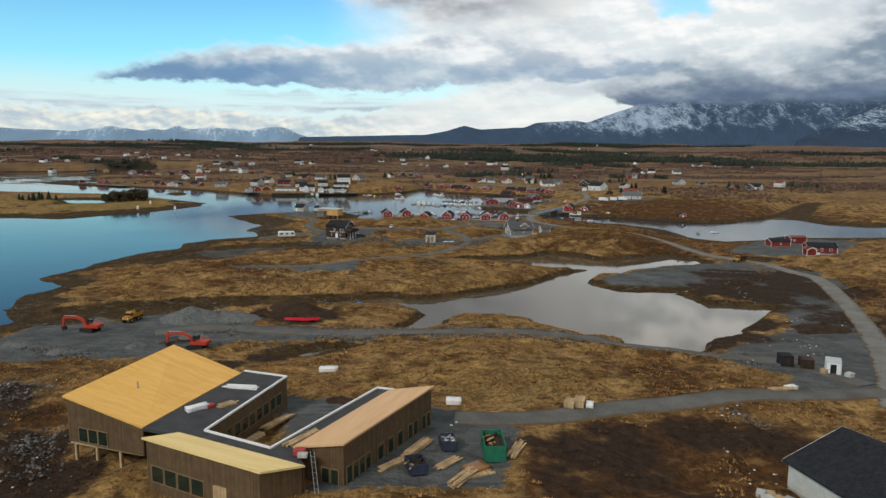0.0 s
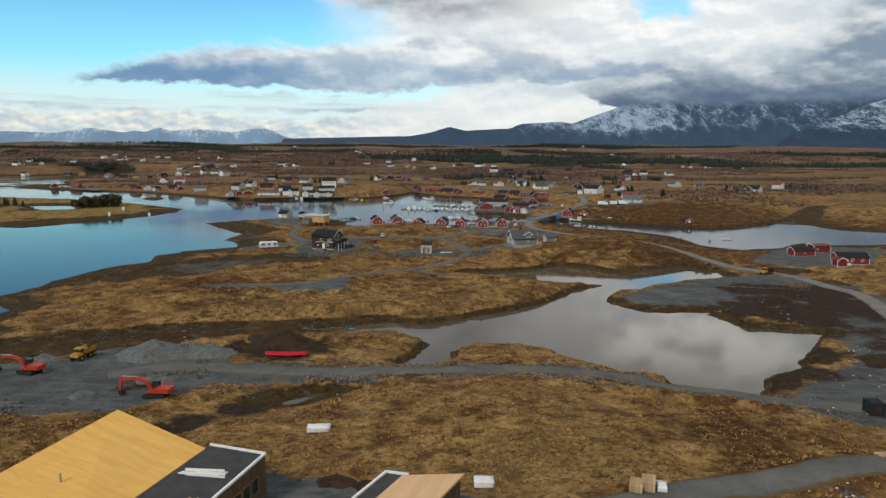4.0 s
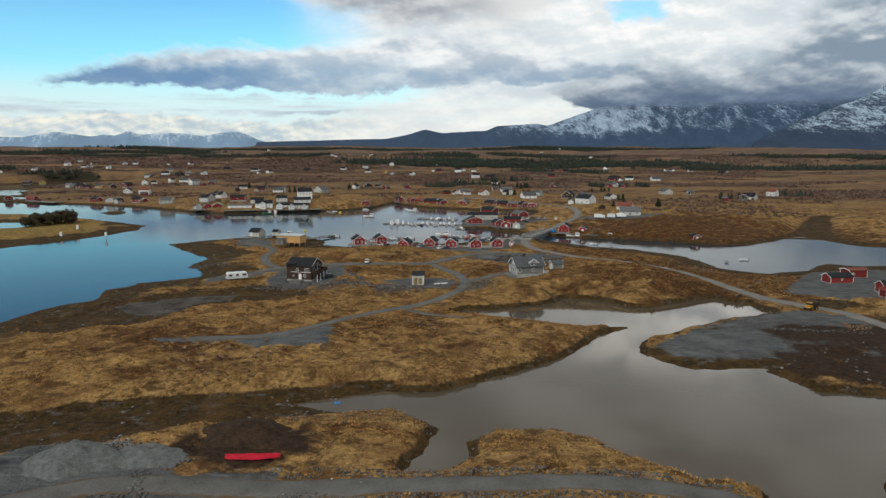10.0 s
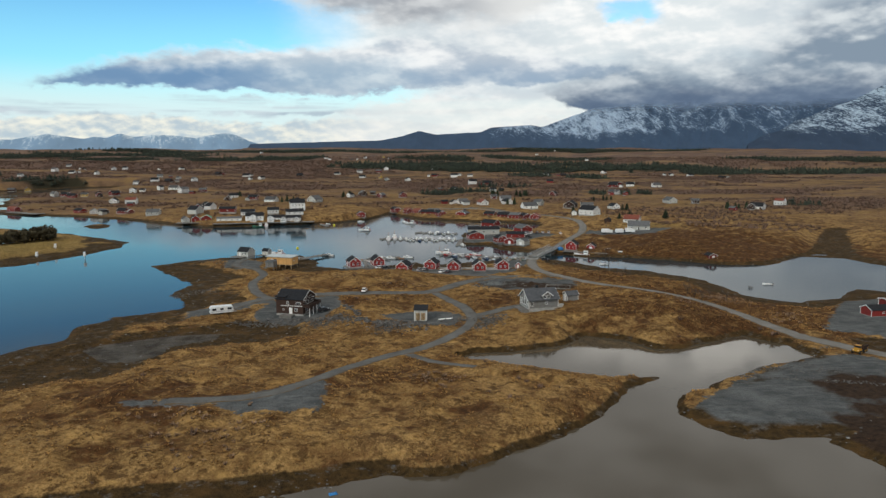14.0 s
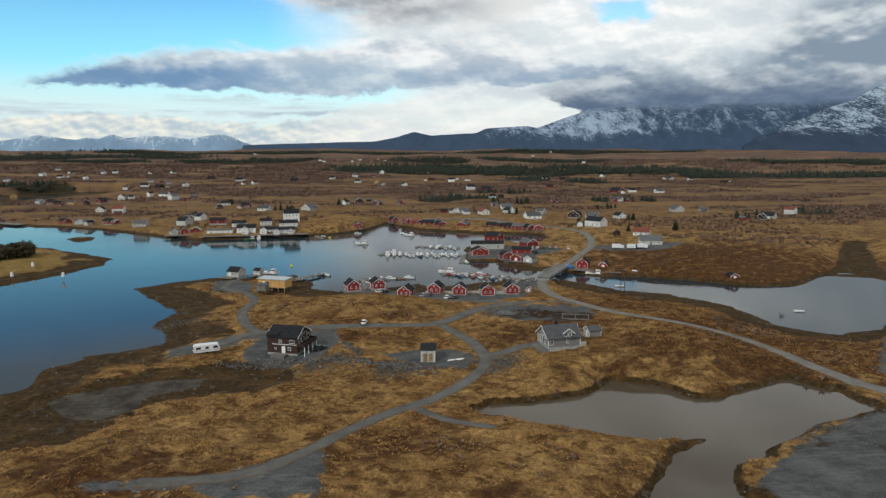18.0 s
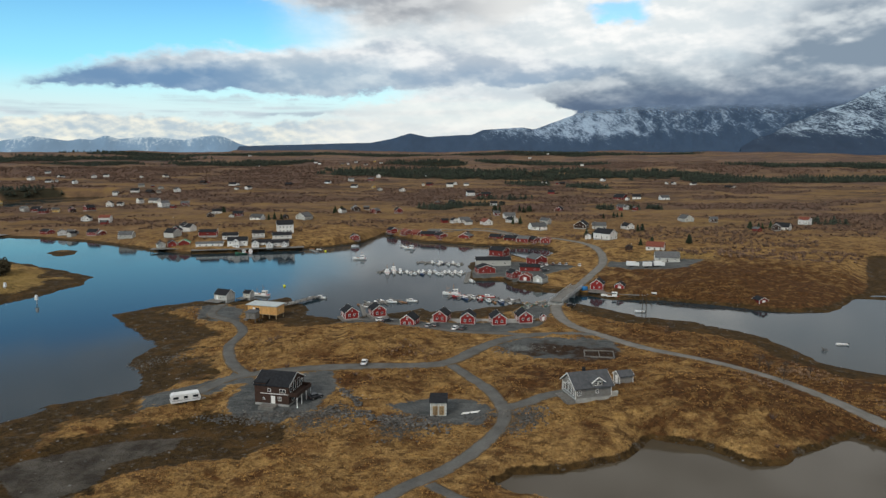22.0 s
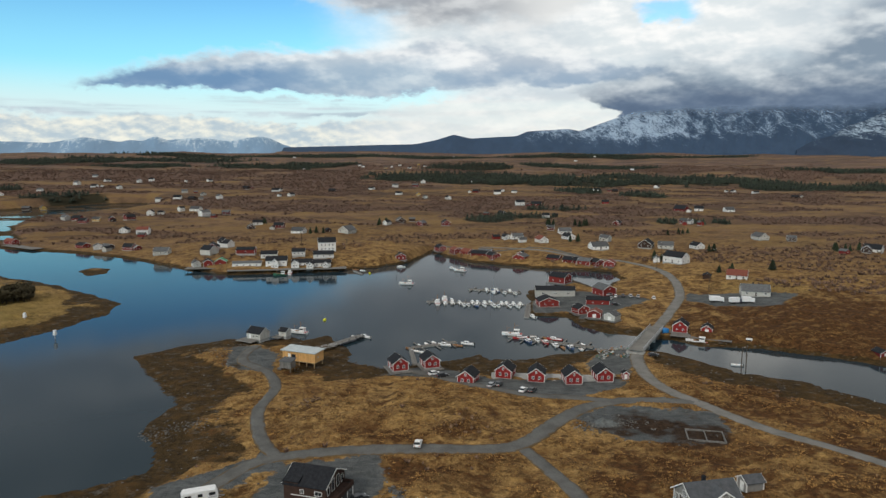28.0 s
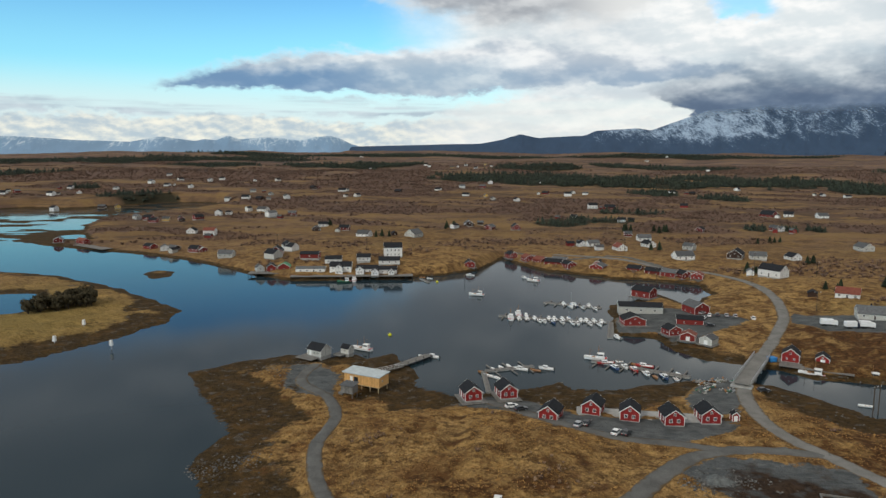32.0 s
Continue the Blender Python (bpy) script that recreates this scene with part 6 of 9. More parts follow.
timber_stack(on_site(14.6, 14.5, 8.1, 12), 10, 4.0, TRIM, "white battens laid across the flat roof", 8)
timber_stack(on_site(16.7, 8.8, 8.1, 70), 10, 2.0, WOOD, "short pile of pale boards on the flat roof", 9)
timber_stack(on_site(30.4, 3.2, 8.1, 80), 12, 4.5, WOOD, "pale boards and battens on the flat roof", 10)
timber_stack(on_site(20.2, 14.0, 4.3, 80), 12, 5.0, WOOD, "pale boards stacked along the court wall", 11)
timber_stack(on_site(20.3, 8.0, 4.3, 84), 10, 4.0, WOOD, "pale boards stacked along the court wall", 12)
for x, y, t, n, l, s in ((-5.2, 75.8, 62, 18, 4.6, 1), (-7.6, 71.6, 48, 12, 3.6, 2), (-1.5, 72.6, 50, 10, 3.4, 3), (0.2, 69.4, 58, 20, 4.4, 4), (1.8, 70.6, 20, 10, 3.0, 5), (6.3, 76.0, 70, 14, 4.0, 6), (47.6, 101.6, 10, 14, 3.6, 7)):
    timber_stack(on_ground(x, y, t, 0.02), n, l, WOOD, "loose pale boards stacked on the gravel yard", 20 + s)
bundle(on_ground(1.6, 71.6, 40), (2.6, 1.9, 0.5), VARNISH, "rust-orange sheet material lying on boards", 15)
bundle(on_ground(49.6, 102.6, 20), (1.8, 1.0, 0.6), GELCOAT, "white plastic sheeting on a rubble heap", 16)


def skip(x, y, turn, mat, w, l, h, fill, label):
    """An open waste container with ribbed sides, filled with rubbish."""
    e = thing("skip", x, y, ground_z(x, y), turn, label, "waste container")
    for s in (-1, 1):
        bm = bmesh.new()
        prism(bm, [(s * w / 2, 0.15), (s * w / 2 * 1.04, h), (s * (w / 2 * 1.04 - 0.08), h), (s * (w / 2 - 0.08), 0.15)][::s], -l / 2, l / 2)
        bmesh.ops.recalc_face_normals(bm, faces=bm.faces)
        sd = part("side", bm, mat, e)
        for k in range(6):
            y0 = -l / 2 + 0.2 + k * (l - 0.4) / 5
            part("rib", blk(min(s * w / 2, s * (w / 2 + 0.1)), max(s * w / 2, s * (w / 2 + 0.1)), y0 - 0.05, y0 + 0.05, 0.2, h - 0.1), mat, sd)
        part("end", blk(-w / 2, w / 2, s * l / 2 - 0.04, s * l / 2 + 0.04, 0.15, h), mat, e)
        part("skid", blk(s * 0.5 - 0.08, s * 0.5 + 0.08, -l / 2, l / 2, -0.1, 0.15), RUBBER, e)
    part("floor", blk(-w / 2, w / 2, -l / 2, l / 2, 0.12, 0.2), mat, e)
    rng = random.Random(len(label))
    for k in range(16):
        bm = bmesh.new()
        a = Vector((rng.uniform(-w * 0.4, w * 0.4), rng.uniform(-l * 0.4, l * 0.4), h * 0.72 + rng.uniform(-0.1, 0.15)))
        bar(bm, a, a + Vector((rng.uniform(-0.7, 0.7), rng.uniform(-0.9, 0.9), rng.uniform(-0.1, 0.2))), rng.uniform(0.08, 0.3), 0.1)
        part("rubbish", bm, rng.choice(fill), e)
    part("rubbish", blk(-w / 2 + 0.08, w / 2 - 0.08, -l / 2 + 0.08, l / 2 - 0.08, 0.2, h * 0.68), rng.choice(fill), e)


skip(3.6, 75.6, 4, GREENBOX, 2.3, 4.6, 2.0, [VARNISH, WOOD, BROWN], "green steel waste container filled with wood scraps")
skip(-1.6, 76.6, 10, NAVY, 1.7, 2.4, 1.3, [NAVY, GELCOAT, METAL], "dark blue open skip with plastic and metal scraps")
skip(-4.9, 70.6, 18, NAVY, 1.9, 2.6, 1.3, [BROWN, WOOD, RUBBER], "dark open skip with rubble beside the building")


def crate(x, y, turn, mat, w, l, h, label, lid=None):
    e = thing("crate", x, y, ground_z(x, y), turn, label, "crate")
    part("body", blk(-w / 2, w / 2, -l / 2, l / 2, 0.12, h), mat, e)
    part("lid", blk(-w / 2 - 0.04, w / 2 + 0.04, -l / 2 - 0.04, l / 2 + 0.04, h, h + 0.08), lid or mat, e)
    for k in (-1, 0, 1):
        part("runner", blk(-w / 2, w / 2, k * l * 0.42 - 0.06, k * l * 0.42 + 0.06, -0.05, 0.12), mat, e)
        part("slat", blk(-w / 2 - 0.03, w / 2 + 0.03, k * l * 0.42 - 0.05, k * l * 0.42 + 0.05, 0.15, h), mat, e)


crate(14.6, 90.8, -20, WOOD, 1.3, 2.0, 0.7, "raw timber crate on the grass")
crate(15.9, 91.0, -16, WOOD, 1.3, 2.0, 1.0, "taller raw timber crate on the grass")


def site_container(x, y, turn, mat, w, l, h, roof, label, door):
    e = thing("site_hut", x, y, ground_z(x, y), turn, label, "site hut")
    part("body", blk(-w / 2, w / 2, -l / 2, l / 2, 0.2, h), mat, e)
    part("roof", blk(-w / 2 - 0.06, w / 2 + 0.06, -l / 2 - 0.06, l / 2 + 0.06, h, h + 0.12), roof, e)
    part("door", blk(-0.45, 0.45, -l / 2 - 0.05, -l / 2, 0.25, h - 0.3), door, e)
    for s in (-1, 1):
        for k in (-1, 1):
            part("corner_post", blk(s * w / 2 - 0.08, s * w / 2 + 0.08, k * l / 2 - 0.08, k * l / 2 + 0.08, -0.2, h), roof, e)
    window(e, "l", w / 2, l / 2, 0, 1.2, 0.9, 0.8, 0, roof)


site_container(62.2, 114.8, -25, GELCOAT, 2.2, 3.2, 2.1, PALE_ROOF, "white site caravan parked on the gravel", SLATE)
site_container(55.8, 118.2, -6, RUBBER, 1.9, 2.2, 1.8, SLATE, "dark steel site box on the gravel", BROWN)
site_container(58.8, 117.0, -14, BROWN, 1.9, 2.4, 1.6, BROWN, "rust-brown site box on the gravel", BROWN)
for x, y, s in ((63.6, 112.2, 31), (60.5, 114.0, 32)):
    bundle(on_ground(x, y, 30), (1.3, 1.0, 0.8), PALE if s == 31 else WOOD, "material heap beside the site boxes", s)


def barn():
    """The dark-roofed hall at the edge of the site."""
    house("barn", 45.4, 65.9, 15.7, 14.2, 19.4, 2.9, 2.9, PALE, SLATE, "grey hall with a wide black metal roof", "barn", base=0.6, z=2.2, over=0.5, corners=False, windows=[("b", -3, 1.0, 1.4, 1.0, 1)], doors=[("b", 2, 3.0, 2.6, METAL)])
    for k in range(5):
        bundle(on_ground(31.6 + (k % 3) * 1.1, 68.4 + (k // 3) * 1.5, 20 * k), (1.2, 0.9, 0.7), [PALE, WOOD, CONCRETE][k % 3], "pale building material heaped beside the hall", 60 + k)


barn()


# ---------------------------------------------------------------- machines
def track(parent, x, length, h, w):
    bm = bmesh.new()
    pts = []
    for i in range(16):
        a = 2 * math.pi * i / 16
        cx = (length / 2 - h / 2) * (1 if math.cos(a) > 0 else -1)
        pts.append((cx + math.cos(a) * h / 2, h / 2 + math.sin(a) * h / 2))
    prism(bm, pts, -w / 2, w / 2, Matrix.Translation((x, 0, 0)) @ Matrix.Rotation(radians(90), 4, "Z"))
    bmesh.ops.recalc_face_normals(bm, faces=bm.faces)
    return part("track", bm, RUBBER, parent)


def excavator(x, y, turn, swing, label, reach=1.0):
    e = thing("excavator", x, y, ground_z(x, y), turn, label, "excavator", "orange excavators at the shore works")
    for s in (-1.05, 1.05):
        track(e, s, 4.0, 0.8, 0.55)
    part("chassis", blk(-0.85, 0.85, -1.1, 1.1, 0.4, 0.9), RUBBER, e)
    m = Matrix.Rotation(radians(swing), 4, "Z")

    def shell(name, outline, x0, x1, mat):
        """A side outline in y and z between two x, with softened edges."""
        bm = bmesh.new()
        prism(bm, [(-y_, z_) for y_, z_ in outline], x0, x1, m @ Matrix.Rotation(radians(90), 4, "Z") @ Matrix.Diagonal((-1, -1, 1, 1)))
        bmesh.ops.recalc_face_normals(bm, faces=bm.faces)
        bmesh.ops.bevel(bm, geom=list(bm.edges), offset=0.07, segments=2, affect="EDGES")
        return part(name, bm, mat, e)

    shell("body", [(-2.3, 1.0), (-2.3, 1.75), (-0.5, 1.95), (0.2, 1.5), (1.1, 1.4), (1.1, 0.95)], -1.2, 1.2, ORANGE)
    shell("counterweight", [(-2.85, 1.05), (-2.85, 1.8), (-2.25, 1.9), (-2.25, 0.95)], -1.22, 1.22, ORANGE)
    cab = shell("cab", [(-0.3, 1.45), (-0.3, 2.75), (0.9, 2.75), (1.25, 2.0), (1.25, 1.35)], 0.3, 1.2, BLACKCAR)
    part("cab_window", blk(0.26, 1.24, 0.0, 0.85, 1.85, 2.6, m), GLASS, cab)
    part("exhaust", blk(-0.6, -0.48, -1.5, -1.38, 1.8, 2.5, m), METAL, e)
    for u in (-1.1, 1.1):
        bm = bmesh.new()
        bar(bm, m @ Vector((u, -2.2, 2.3)), m @ Vector((u, -0.6, 2.45)), 0.05)
        for v in (-2.1, -1.3, -0.7):
            bar(bm, m @ Vector((u, v, 1.7)), m @ Vector((u, v, 2.35)), 0.05)
        part("guard_rail", bm, ORANGE, e)

    def link(name, a, b, w, h, mat=ORANGE):
        bm = bmesh.new()
        bar(bm, m @ Vector(a), m @ Vector(b), w, h)
        return part(name, bm, mat, e)

    bm = bmesh.new()
    low = [(0.9, 1.3), (1.9, 2.45), (3.1, 2.95), (4.6, 3.0), (6.3, 2.75)]
    high = [(6.35, 3.1), (4.6, 3.5), (3.0, 3.5), (1.6, 2.95), (0.7, 1.6)]
    prism(bm, [(y_ * reach, z_) for y_, z_ in low + high], -0.24, 0.24, m @ Matrix.Rotation(radians(90), 4, "Z") @ Matrix.Diagonal((1, 1, 1, 1)))
    bmesh.ops.recalc_face_normals(bm, faces=bm.faces)
    part("boom", bm, ORANGE, e)
    bm = bmesh.new()
    prism(bm, [(6.0 * reach, 3.3), (6.5 * reach, 3.5), (6.85 * reach, 2.6), (6.9 * reach, 0.9), (6.65 * reach, 0.9), (6.3 * reach, 2.5)], -0.2, 0.2, m @ Matrix.Rotation(radians(90), 4, "Z"))
    bmesh.ops.recalc_face_normals(bm, faces=bm.faces)
    part("stick", bm, ORANGE, e)
    link("cylinder", (0.3, 1.0, 1.2), (0.3, 2.6 * reach, 2.9), 0.15, 0.15, METAL)
    link("cylinder", (0.0, 3.4 * reach, 3.6), (0.0, 6.2 * reach, 3.55), 0.14, 0.14, METAL)
    bm = bmesh.new()
    prism(bm, [(6.35 * reach, 0.95), (6.95 * reach, 1.0), (6.9 * reach, 0.35), (6.4 * reach, 0.05), (6.0 * reach, 0.25)], -0.5, 0.5, m @ Matrix.Rotation(radians(90), 4, "Z"))
    bmesh.ops.recalc_face_normals(bm, faces=bm.faces)
    part("bucket", bm, RUBBER, e)
    e.matrix_basis = e.matrix_basis @ Matrix.Diagonal((0.86, 0.86, 0.86, 1))


excavator(-49.6, 124.2, 84, 0, "orange crawler excavator with raised boom on the gravel fill")
excavator(-75.4, 134.6, 70, 14, "orange crawler excavator digging at the shore")


def dumper(px_, py_, turn, body, label):
    e = thing("dump_truck", px_, py_, ground_z(px_, py_), turn, label, "dump truck")
    tip = part("tipper_body", blk(-1.2, 1.2, -3.2, 0.8, 1.4, 1.55), body, e)
    for s in (-1, 1):
        bm = bmesh.new()
        prism(bm, [(s * 1.2, 1.4), (s * 1.5, 2.7), (s * 1.4, 2.7), (s * 1.08, 1.4)], -3.2, 0.8)
        bmesh.ops.recalc_face_normals(bm, faces=bm.faces)
        sd = part("side", bm, body, tip)
    bm = bmesh.new()
    prism(bm, [(-1.2, 1.5), (1.2, 1.5), (1.45, 3.0), (-1.45, 3.0)], 0.7, 0.85)
    bmesh.ops.recalc_face_normals(bm, faces=bm.faces)
    part("headboard", bm, body, tip)
    part("chassis", blk(-0.5, 0.5, -3.0, 3.0, 0.9, 1.4), RUBBER, e)
    bm = bmesh.new()
    prism(bm, [(-1.0, 1.1), (1.0, 1.1), (0.95, 1.9), (0.8, 2.05), (-0.8, 2.05), (-0.95, 1.9)], 2.2, 3.6)
    bmesh.ops.recalc_face_normals(bm, faces=bm.faces)
    part("bonnet", bm, MACHINE, e)
    bm = bmesh.new()
    prism(bm, [(-0.95, 1.3), (0.95, 1.3), (0.85, 3.0), (-0.85, 3.0)], 1.1, 2.3)
    bmesh.ops.recalc_face_normals(bm, faces=bm.faces)
    c = part("cab", bm, MACHINE, e)
    part("cab_window", blk(-0.97, 0.97, 1.3, 2.33, 2.1, 2.8), GLASS, c)
    for s in (-1, 1):
        part("mudguard", blk(min(s * 0.9, s * 1.45), max(s * 0.9, s * 1.45), 1.9, 3.3, 1.5, 1.6), MACHINE, e)
        part("headlight", blk(s * 0.7 - 0.14, s * 0.7 + 0.14, 3.58, 3.64, 1.4, 1.65), TRIM, e, "pale headlight")
    for x in (-1.15, 1.15):
        for y in (-2.2, -0.7, 2.6):
            bm = bmesh.new()
            bar(bm, (x - 0.3, y, 0.72), (x + 0.3, y, 0.72), 1.4, n=14)
            w = part("wheel", bm, RUBBER, e)
            bm = bmesh.new()
            bar(bm, (x - 0.33, y, 0.72), (x + 0.33, y, 0.72), 0.6, n=10)
            part("rim", bm, MACHINE, w)
    e.matrix_basis = e.matrix_basis @ Matrix.Diagonal((0.72, 0.72, 0.72, 1))


dumper(-70.8, 143.4, 172, MACHINE, "yellow articulated dump truck on the gravel fill")
dumper(93.0, 234.5, 128, BROWN, "orange-yellow dump truck with a dark tipper by the road")


def red_tarp():
    bm = bmesh.new()
    rng = random.Random(5)
    n = 12
    rows = []
    for i in range(n + 1):
        x = -3.8 + 7.6 * i / n
        w = 0.9 * (1 - abs(i / n - 0.5) * 1.5) + 0.15
        rows.append([bm.verts.new((x, s * w + rng.uniform(-0.08, 0.08), (0.55 if s == 0 else 0.05) + rng.uniform(0, 0.08))) for s in (-1, 0, 1)])
    for a, b in zip(rows, rows[1:]):
        for j in (0, 1):
            bm.faces.new((a[j], b[j], b[j + 1], a[j + 1]))
    bmesh.ops.solidify(bm, geom=bm.faces[:], thickness=0.05)
    e = part("tarpaulin", bm, CRIMSON, None)
    e.matrix_basis = on_ground(-35.0, 146.6, 2, 0.06)
    tagged(e, "bright red tarpaulin over a long heap by the track", "tarpaulin")


red_tarp()
bundle(on_ground(-26.4, 172.2, 20, 0.02), (1.2, 0.8, 0.5), BLUE, "blue plastic sack among the stones", 40)


# ---------------------------------------------------------------- vehicles
def car(mat, label, group="parked cars"):
    e = new("car")
    tagged(e, label, "car", group)
    bm = bmesh.new()
    prism(bm, [(-2.1, 0.35), (2.1, 0.35), (2.15, 0.75), (1.2, 0.95), (-2.0, 1.0), (-2.15, 0.7)], -0.86, 0.86)
    bmesh.ops.recalc_face_normals(bm, faces=bm.faces)
    bmesh.ops.bevel(bm, geom=bm.edges[:], offset=0.06, segments=1, affect="EDGES")
    part("body", bm, mat, e)
    bm = bmesh.new()
    prism(bm, [(-1.9, 0.97), (1.0, 0.92), (0.35, 1.44), (-1.4, 1.48)], -0.74, 0.74)
    bmesh.ops.recalc_face_normals(bm, faces=bm.faces)
    part("window", bm, GLASS, e)
    part("roof", blk(-1.38, 0.33, -0.72, 0.72, 1.43, 1.5), mat, e)
    for x in (-1.3, 1.3):
        for s in (-0.82, 0.82):
            bm = bmesh.new()
            bar(bm, (x, s - 0.1, 0.32), (x, s + 0.1, 0.32), 0.64, n=14)
            w = part("wheel", bm, RUBBER, e)
            bm = bmesh.new()
            bar(bm, (x, s - 0.11, 0.32), (x, s + 0.11, 0.32), 0.36, n=10)
            part("rim", bm, METAL, w)
    for s in (-0.6, 0.6):
        part("headlight", blk(2.08, 2.17, s - 0.15, s + 0.15, 0.62, 0.76), GELCOAT, e)
        part("tail_light", blk(-2.17, -2.08, s - 0.15, s + 0.15, 0.66, 0.82), HULL_RED, e)
    return e


def park(proto, places):
    first = True
    for x, y, t in places:
        m = on_ground(x, y, t, 0.12)
        if first:
            proto.matrix_basis = m @ Matrix.Diagonal((0.86, 0.86, 0.86, 1))
            first = False
        else:
            copy_thing(proto, m)


park(car(GELCOAT, "white car parked on the gravel"), [(-31.7, 302.3, 84), (-4.6, 338.6, 62), (-29.3, 355.6, 25), (50.5, 466.5, 75), (66.5, 462.5, 80), (47.0, 461.5, 60)])
park(car(BLACKCAR, "dark car parked on the gravel"), [(-42.0, 280.0, 40), (-2.2, 339.0, 62), (-11.0, 343.8, 70), (-27.0, 353.4, 30), (54.0, 467.5, 75), (42.6, 379.2, 5), (46.5, 450.0, 10)])
park(car(SILVER, "silver car parked on the gravel"), [(-13.0, 342.2, 60), (57.2, 466.2, 80), (60.2, 464.8, 78), (48.8, 471.0, 50)])


def caravan():
    e = thing("caravan", -72.5, 280.2, ground_z(-72.5, 280.2), 24, "white touring caravan parked at the end of the gravel", "caravan")
    bm = bmesh.new()
    prism(bm, [(-3.3, 0.55), (3.2, 0.55), (3.4, 1.3), (3.0, 2.5), (-3.0, 2.6), (-3.4, 1.9), (-3.45, 0.9)], -1.15, 1.15)
    bmesh.ops.recalc_face_normals(bm, faces=bm.faces)
    bmesh.ops.bevel(bm, geom=bm.edges[:], offset=0.1, segments=2, affect="EDGES")
    part("body", bm, GELCOAT, e)
    for x, w in ((-2.2, 1.2), (0.0, 0.9), (2.2, 1.2)):
        part("window", blk(x - w / 2, x + w / 2, -1.17, -1.14, 1.45, 2.05), GLASS, e)
    part("window", blk(-3.47, -3.38, -0.8, 0.8, 1.35, 1.95), GLASS, e)
    part("stripe", blk(-3.2, 3.1, -1.165, -1.15, 1.05, 1.2), SILVER, e)
    part("door", blk(0.8, 1.45, -1.175, -1.15, 0.65, 2.3), TRIM, e)
    for s in (-1.0, 1.0):
        bm = bmesh.new()
        bar(bm, (0.0, s - 0.1, 0.33), (0.0, s + 0.1, 0.33), 0.66, n=14)
        part("wheel", bm, RUBBER, e)
    bm = bmesh.new()
    bar(bm, (3.3, -0.6, 0.5), (4.6, 0, 0.5), 0.1)
    bar(bm, (3.3, 0.6, 0.5), (4.6, 0, 0.5), 0.1)
    part("drawbar", bm, METAL, e)


caravan()


def lorry(x, y, turn, l, label, cabmat):
    e = thing("lorry", x, y, ground_z(x, y), turn, label, "lorry", "white lorries by the houses")
    e.matrix_basis = e.matrix_basis @ Matrix.Diagonal((0.78, 0.78, 0.78, 1))
    part("box_body", blk(-l / 2, l / 2 - 1.9, -1.2, 1.2, 1.0, 3.4), GELCOAT, e)
    c = part("cab", blk(l / 2 - 1.8, l / 2, -1.1, 1.1, 0.7, 2.7), cabmat, e)
    part("windscreen", blk(l / 2 - 0.02, l / 2 + 0.03, -0.95, 0.95, 1.6, 2.45), GLASS, c)
    part("chassis", blk(-l / 2, l / 2 - 0.3, -0.5, 0.5, 0.55, 1.0), RUBBER, e)
    for u in (-l / 2 + 1.2, -l / 2 + 2.3, l / 2 - 1.0):
        for s in (-1.0, 1.0):
            bm = bmesh.new()
            bar(bm, (u, s - 0.15, 0.48), (u, s + 0.15, 0.48), 0.96, n=12)
            part("wheel", bm, RUBBER, e)


lorry(88.6, 447.0, -10, 7.5, "white box lorry parked beside the grey house", GELCOAT)
lorry(94.6, 441.6, 6, 7.0, "white box lorry with dark cab parked on gravel", NAVY)
lorry(99.4, 441.0, -6, 6.5, "white box trailer parked beside the grey house", GELCOAT)

# ---------------------------------------------------------------- the harbour
def piles_under(x, y, turn, w, l, top, label, z=None):
    e = thing("quay", x, y, 0, turn, label, "quay", "timber quays on piles")
    part("deck", blk(-w / 2, w / 2, -l / 2, l / 2, top - 0.2, top), DECK, e)
    nx, ny = max(2, int(w / 2.6)), max(2, int(l / 3.5))
    for i in range(nx):
        for j in range(ny):
            if 0 < i < nx - 1 and 0 < j < ny - 1:
                continue
            u, v = -w / 2 + 0.3 + i * (w - 0.6) / (nx - 1), -l / 2 + 0.3 + j * (l - 0.6) / (ny - 1)
            bm = bmesh.new()
            bar(bm, (u, v, -2.2), (u, v, top - 0.2), 0.28, n=6)
            part("pile", bm, PILE, e)
    return e


def shore_house(x, y, turn, w, l, eave, rise, wall, roof, label, category="boathouse", quay=True, win=2, top=1.7, group="red boathouses round the harbour"):
    wins = []
    for k in range(win):
        u = (k - (win - 1) / 2) * w / (win + 0.4)
        wins.append(("f", u, 0.9, 0.8, 0.95, 1))
        wins.append(("l", (k - (win - 1) / 2) * l / (win + 0.4), 0.9, 0.8, 0.95, 1))
    if rise > 1.7:
        wins.append(("f", 0, eave + 0.1, 0.7, 0.8, 1))
    k = 0.74 if y < 480 else 0.85
    house("boathouse", x, y, turn, w, l, eave, rise, wall, roof, label, category, group, wins, [("f", w * 0.02, 1.6, 2.0, TRIM if win == 0 else wall)] if win == 0 else (), z=top, base=0.2, corners=True, k_size=k)
    if quay:
        piles_under(x, y, turn, w * k + 2.0, l * k + 2.0, top, "grey timber quay on dark piles under a boathouse")


DARK_RED = "red boathouse with grey roof on a timber quay"
# south-east side of the basin
house("hall", 24.0, 474.5, 88, 9.0, 25.0, 4.0, 1.9, PALE, SLATE, "long pale marina hall with a dark roof", "hall", base=0.3, z=1.6, corners=False, k_size=0.72, windows=[("l", -8, 1.4, 1.6, 1.0, 1), ("l", 0, 1.4, 1.6, 1.0, 1), ("l", 8, 1.4, 1.6, 1.0, 1)])
shore_house(17.6, 453.5, 6, 11.5, 10.0, 3.0, 2.2, RED_OLD, SLATE, "red quay building with dark roof on piles", win=2)
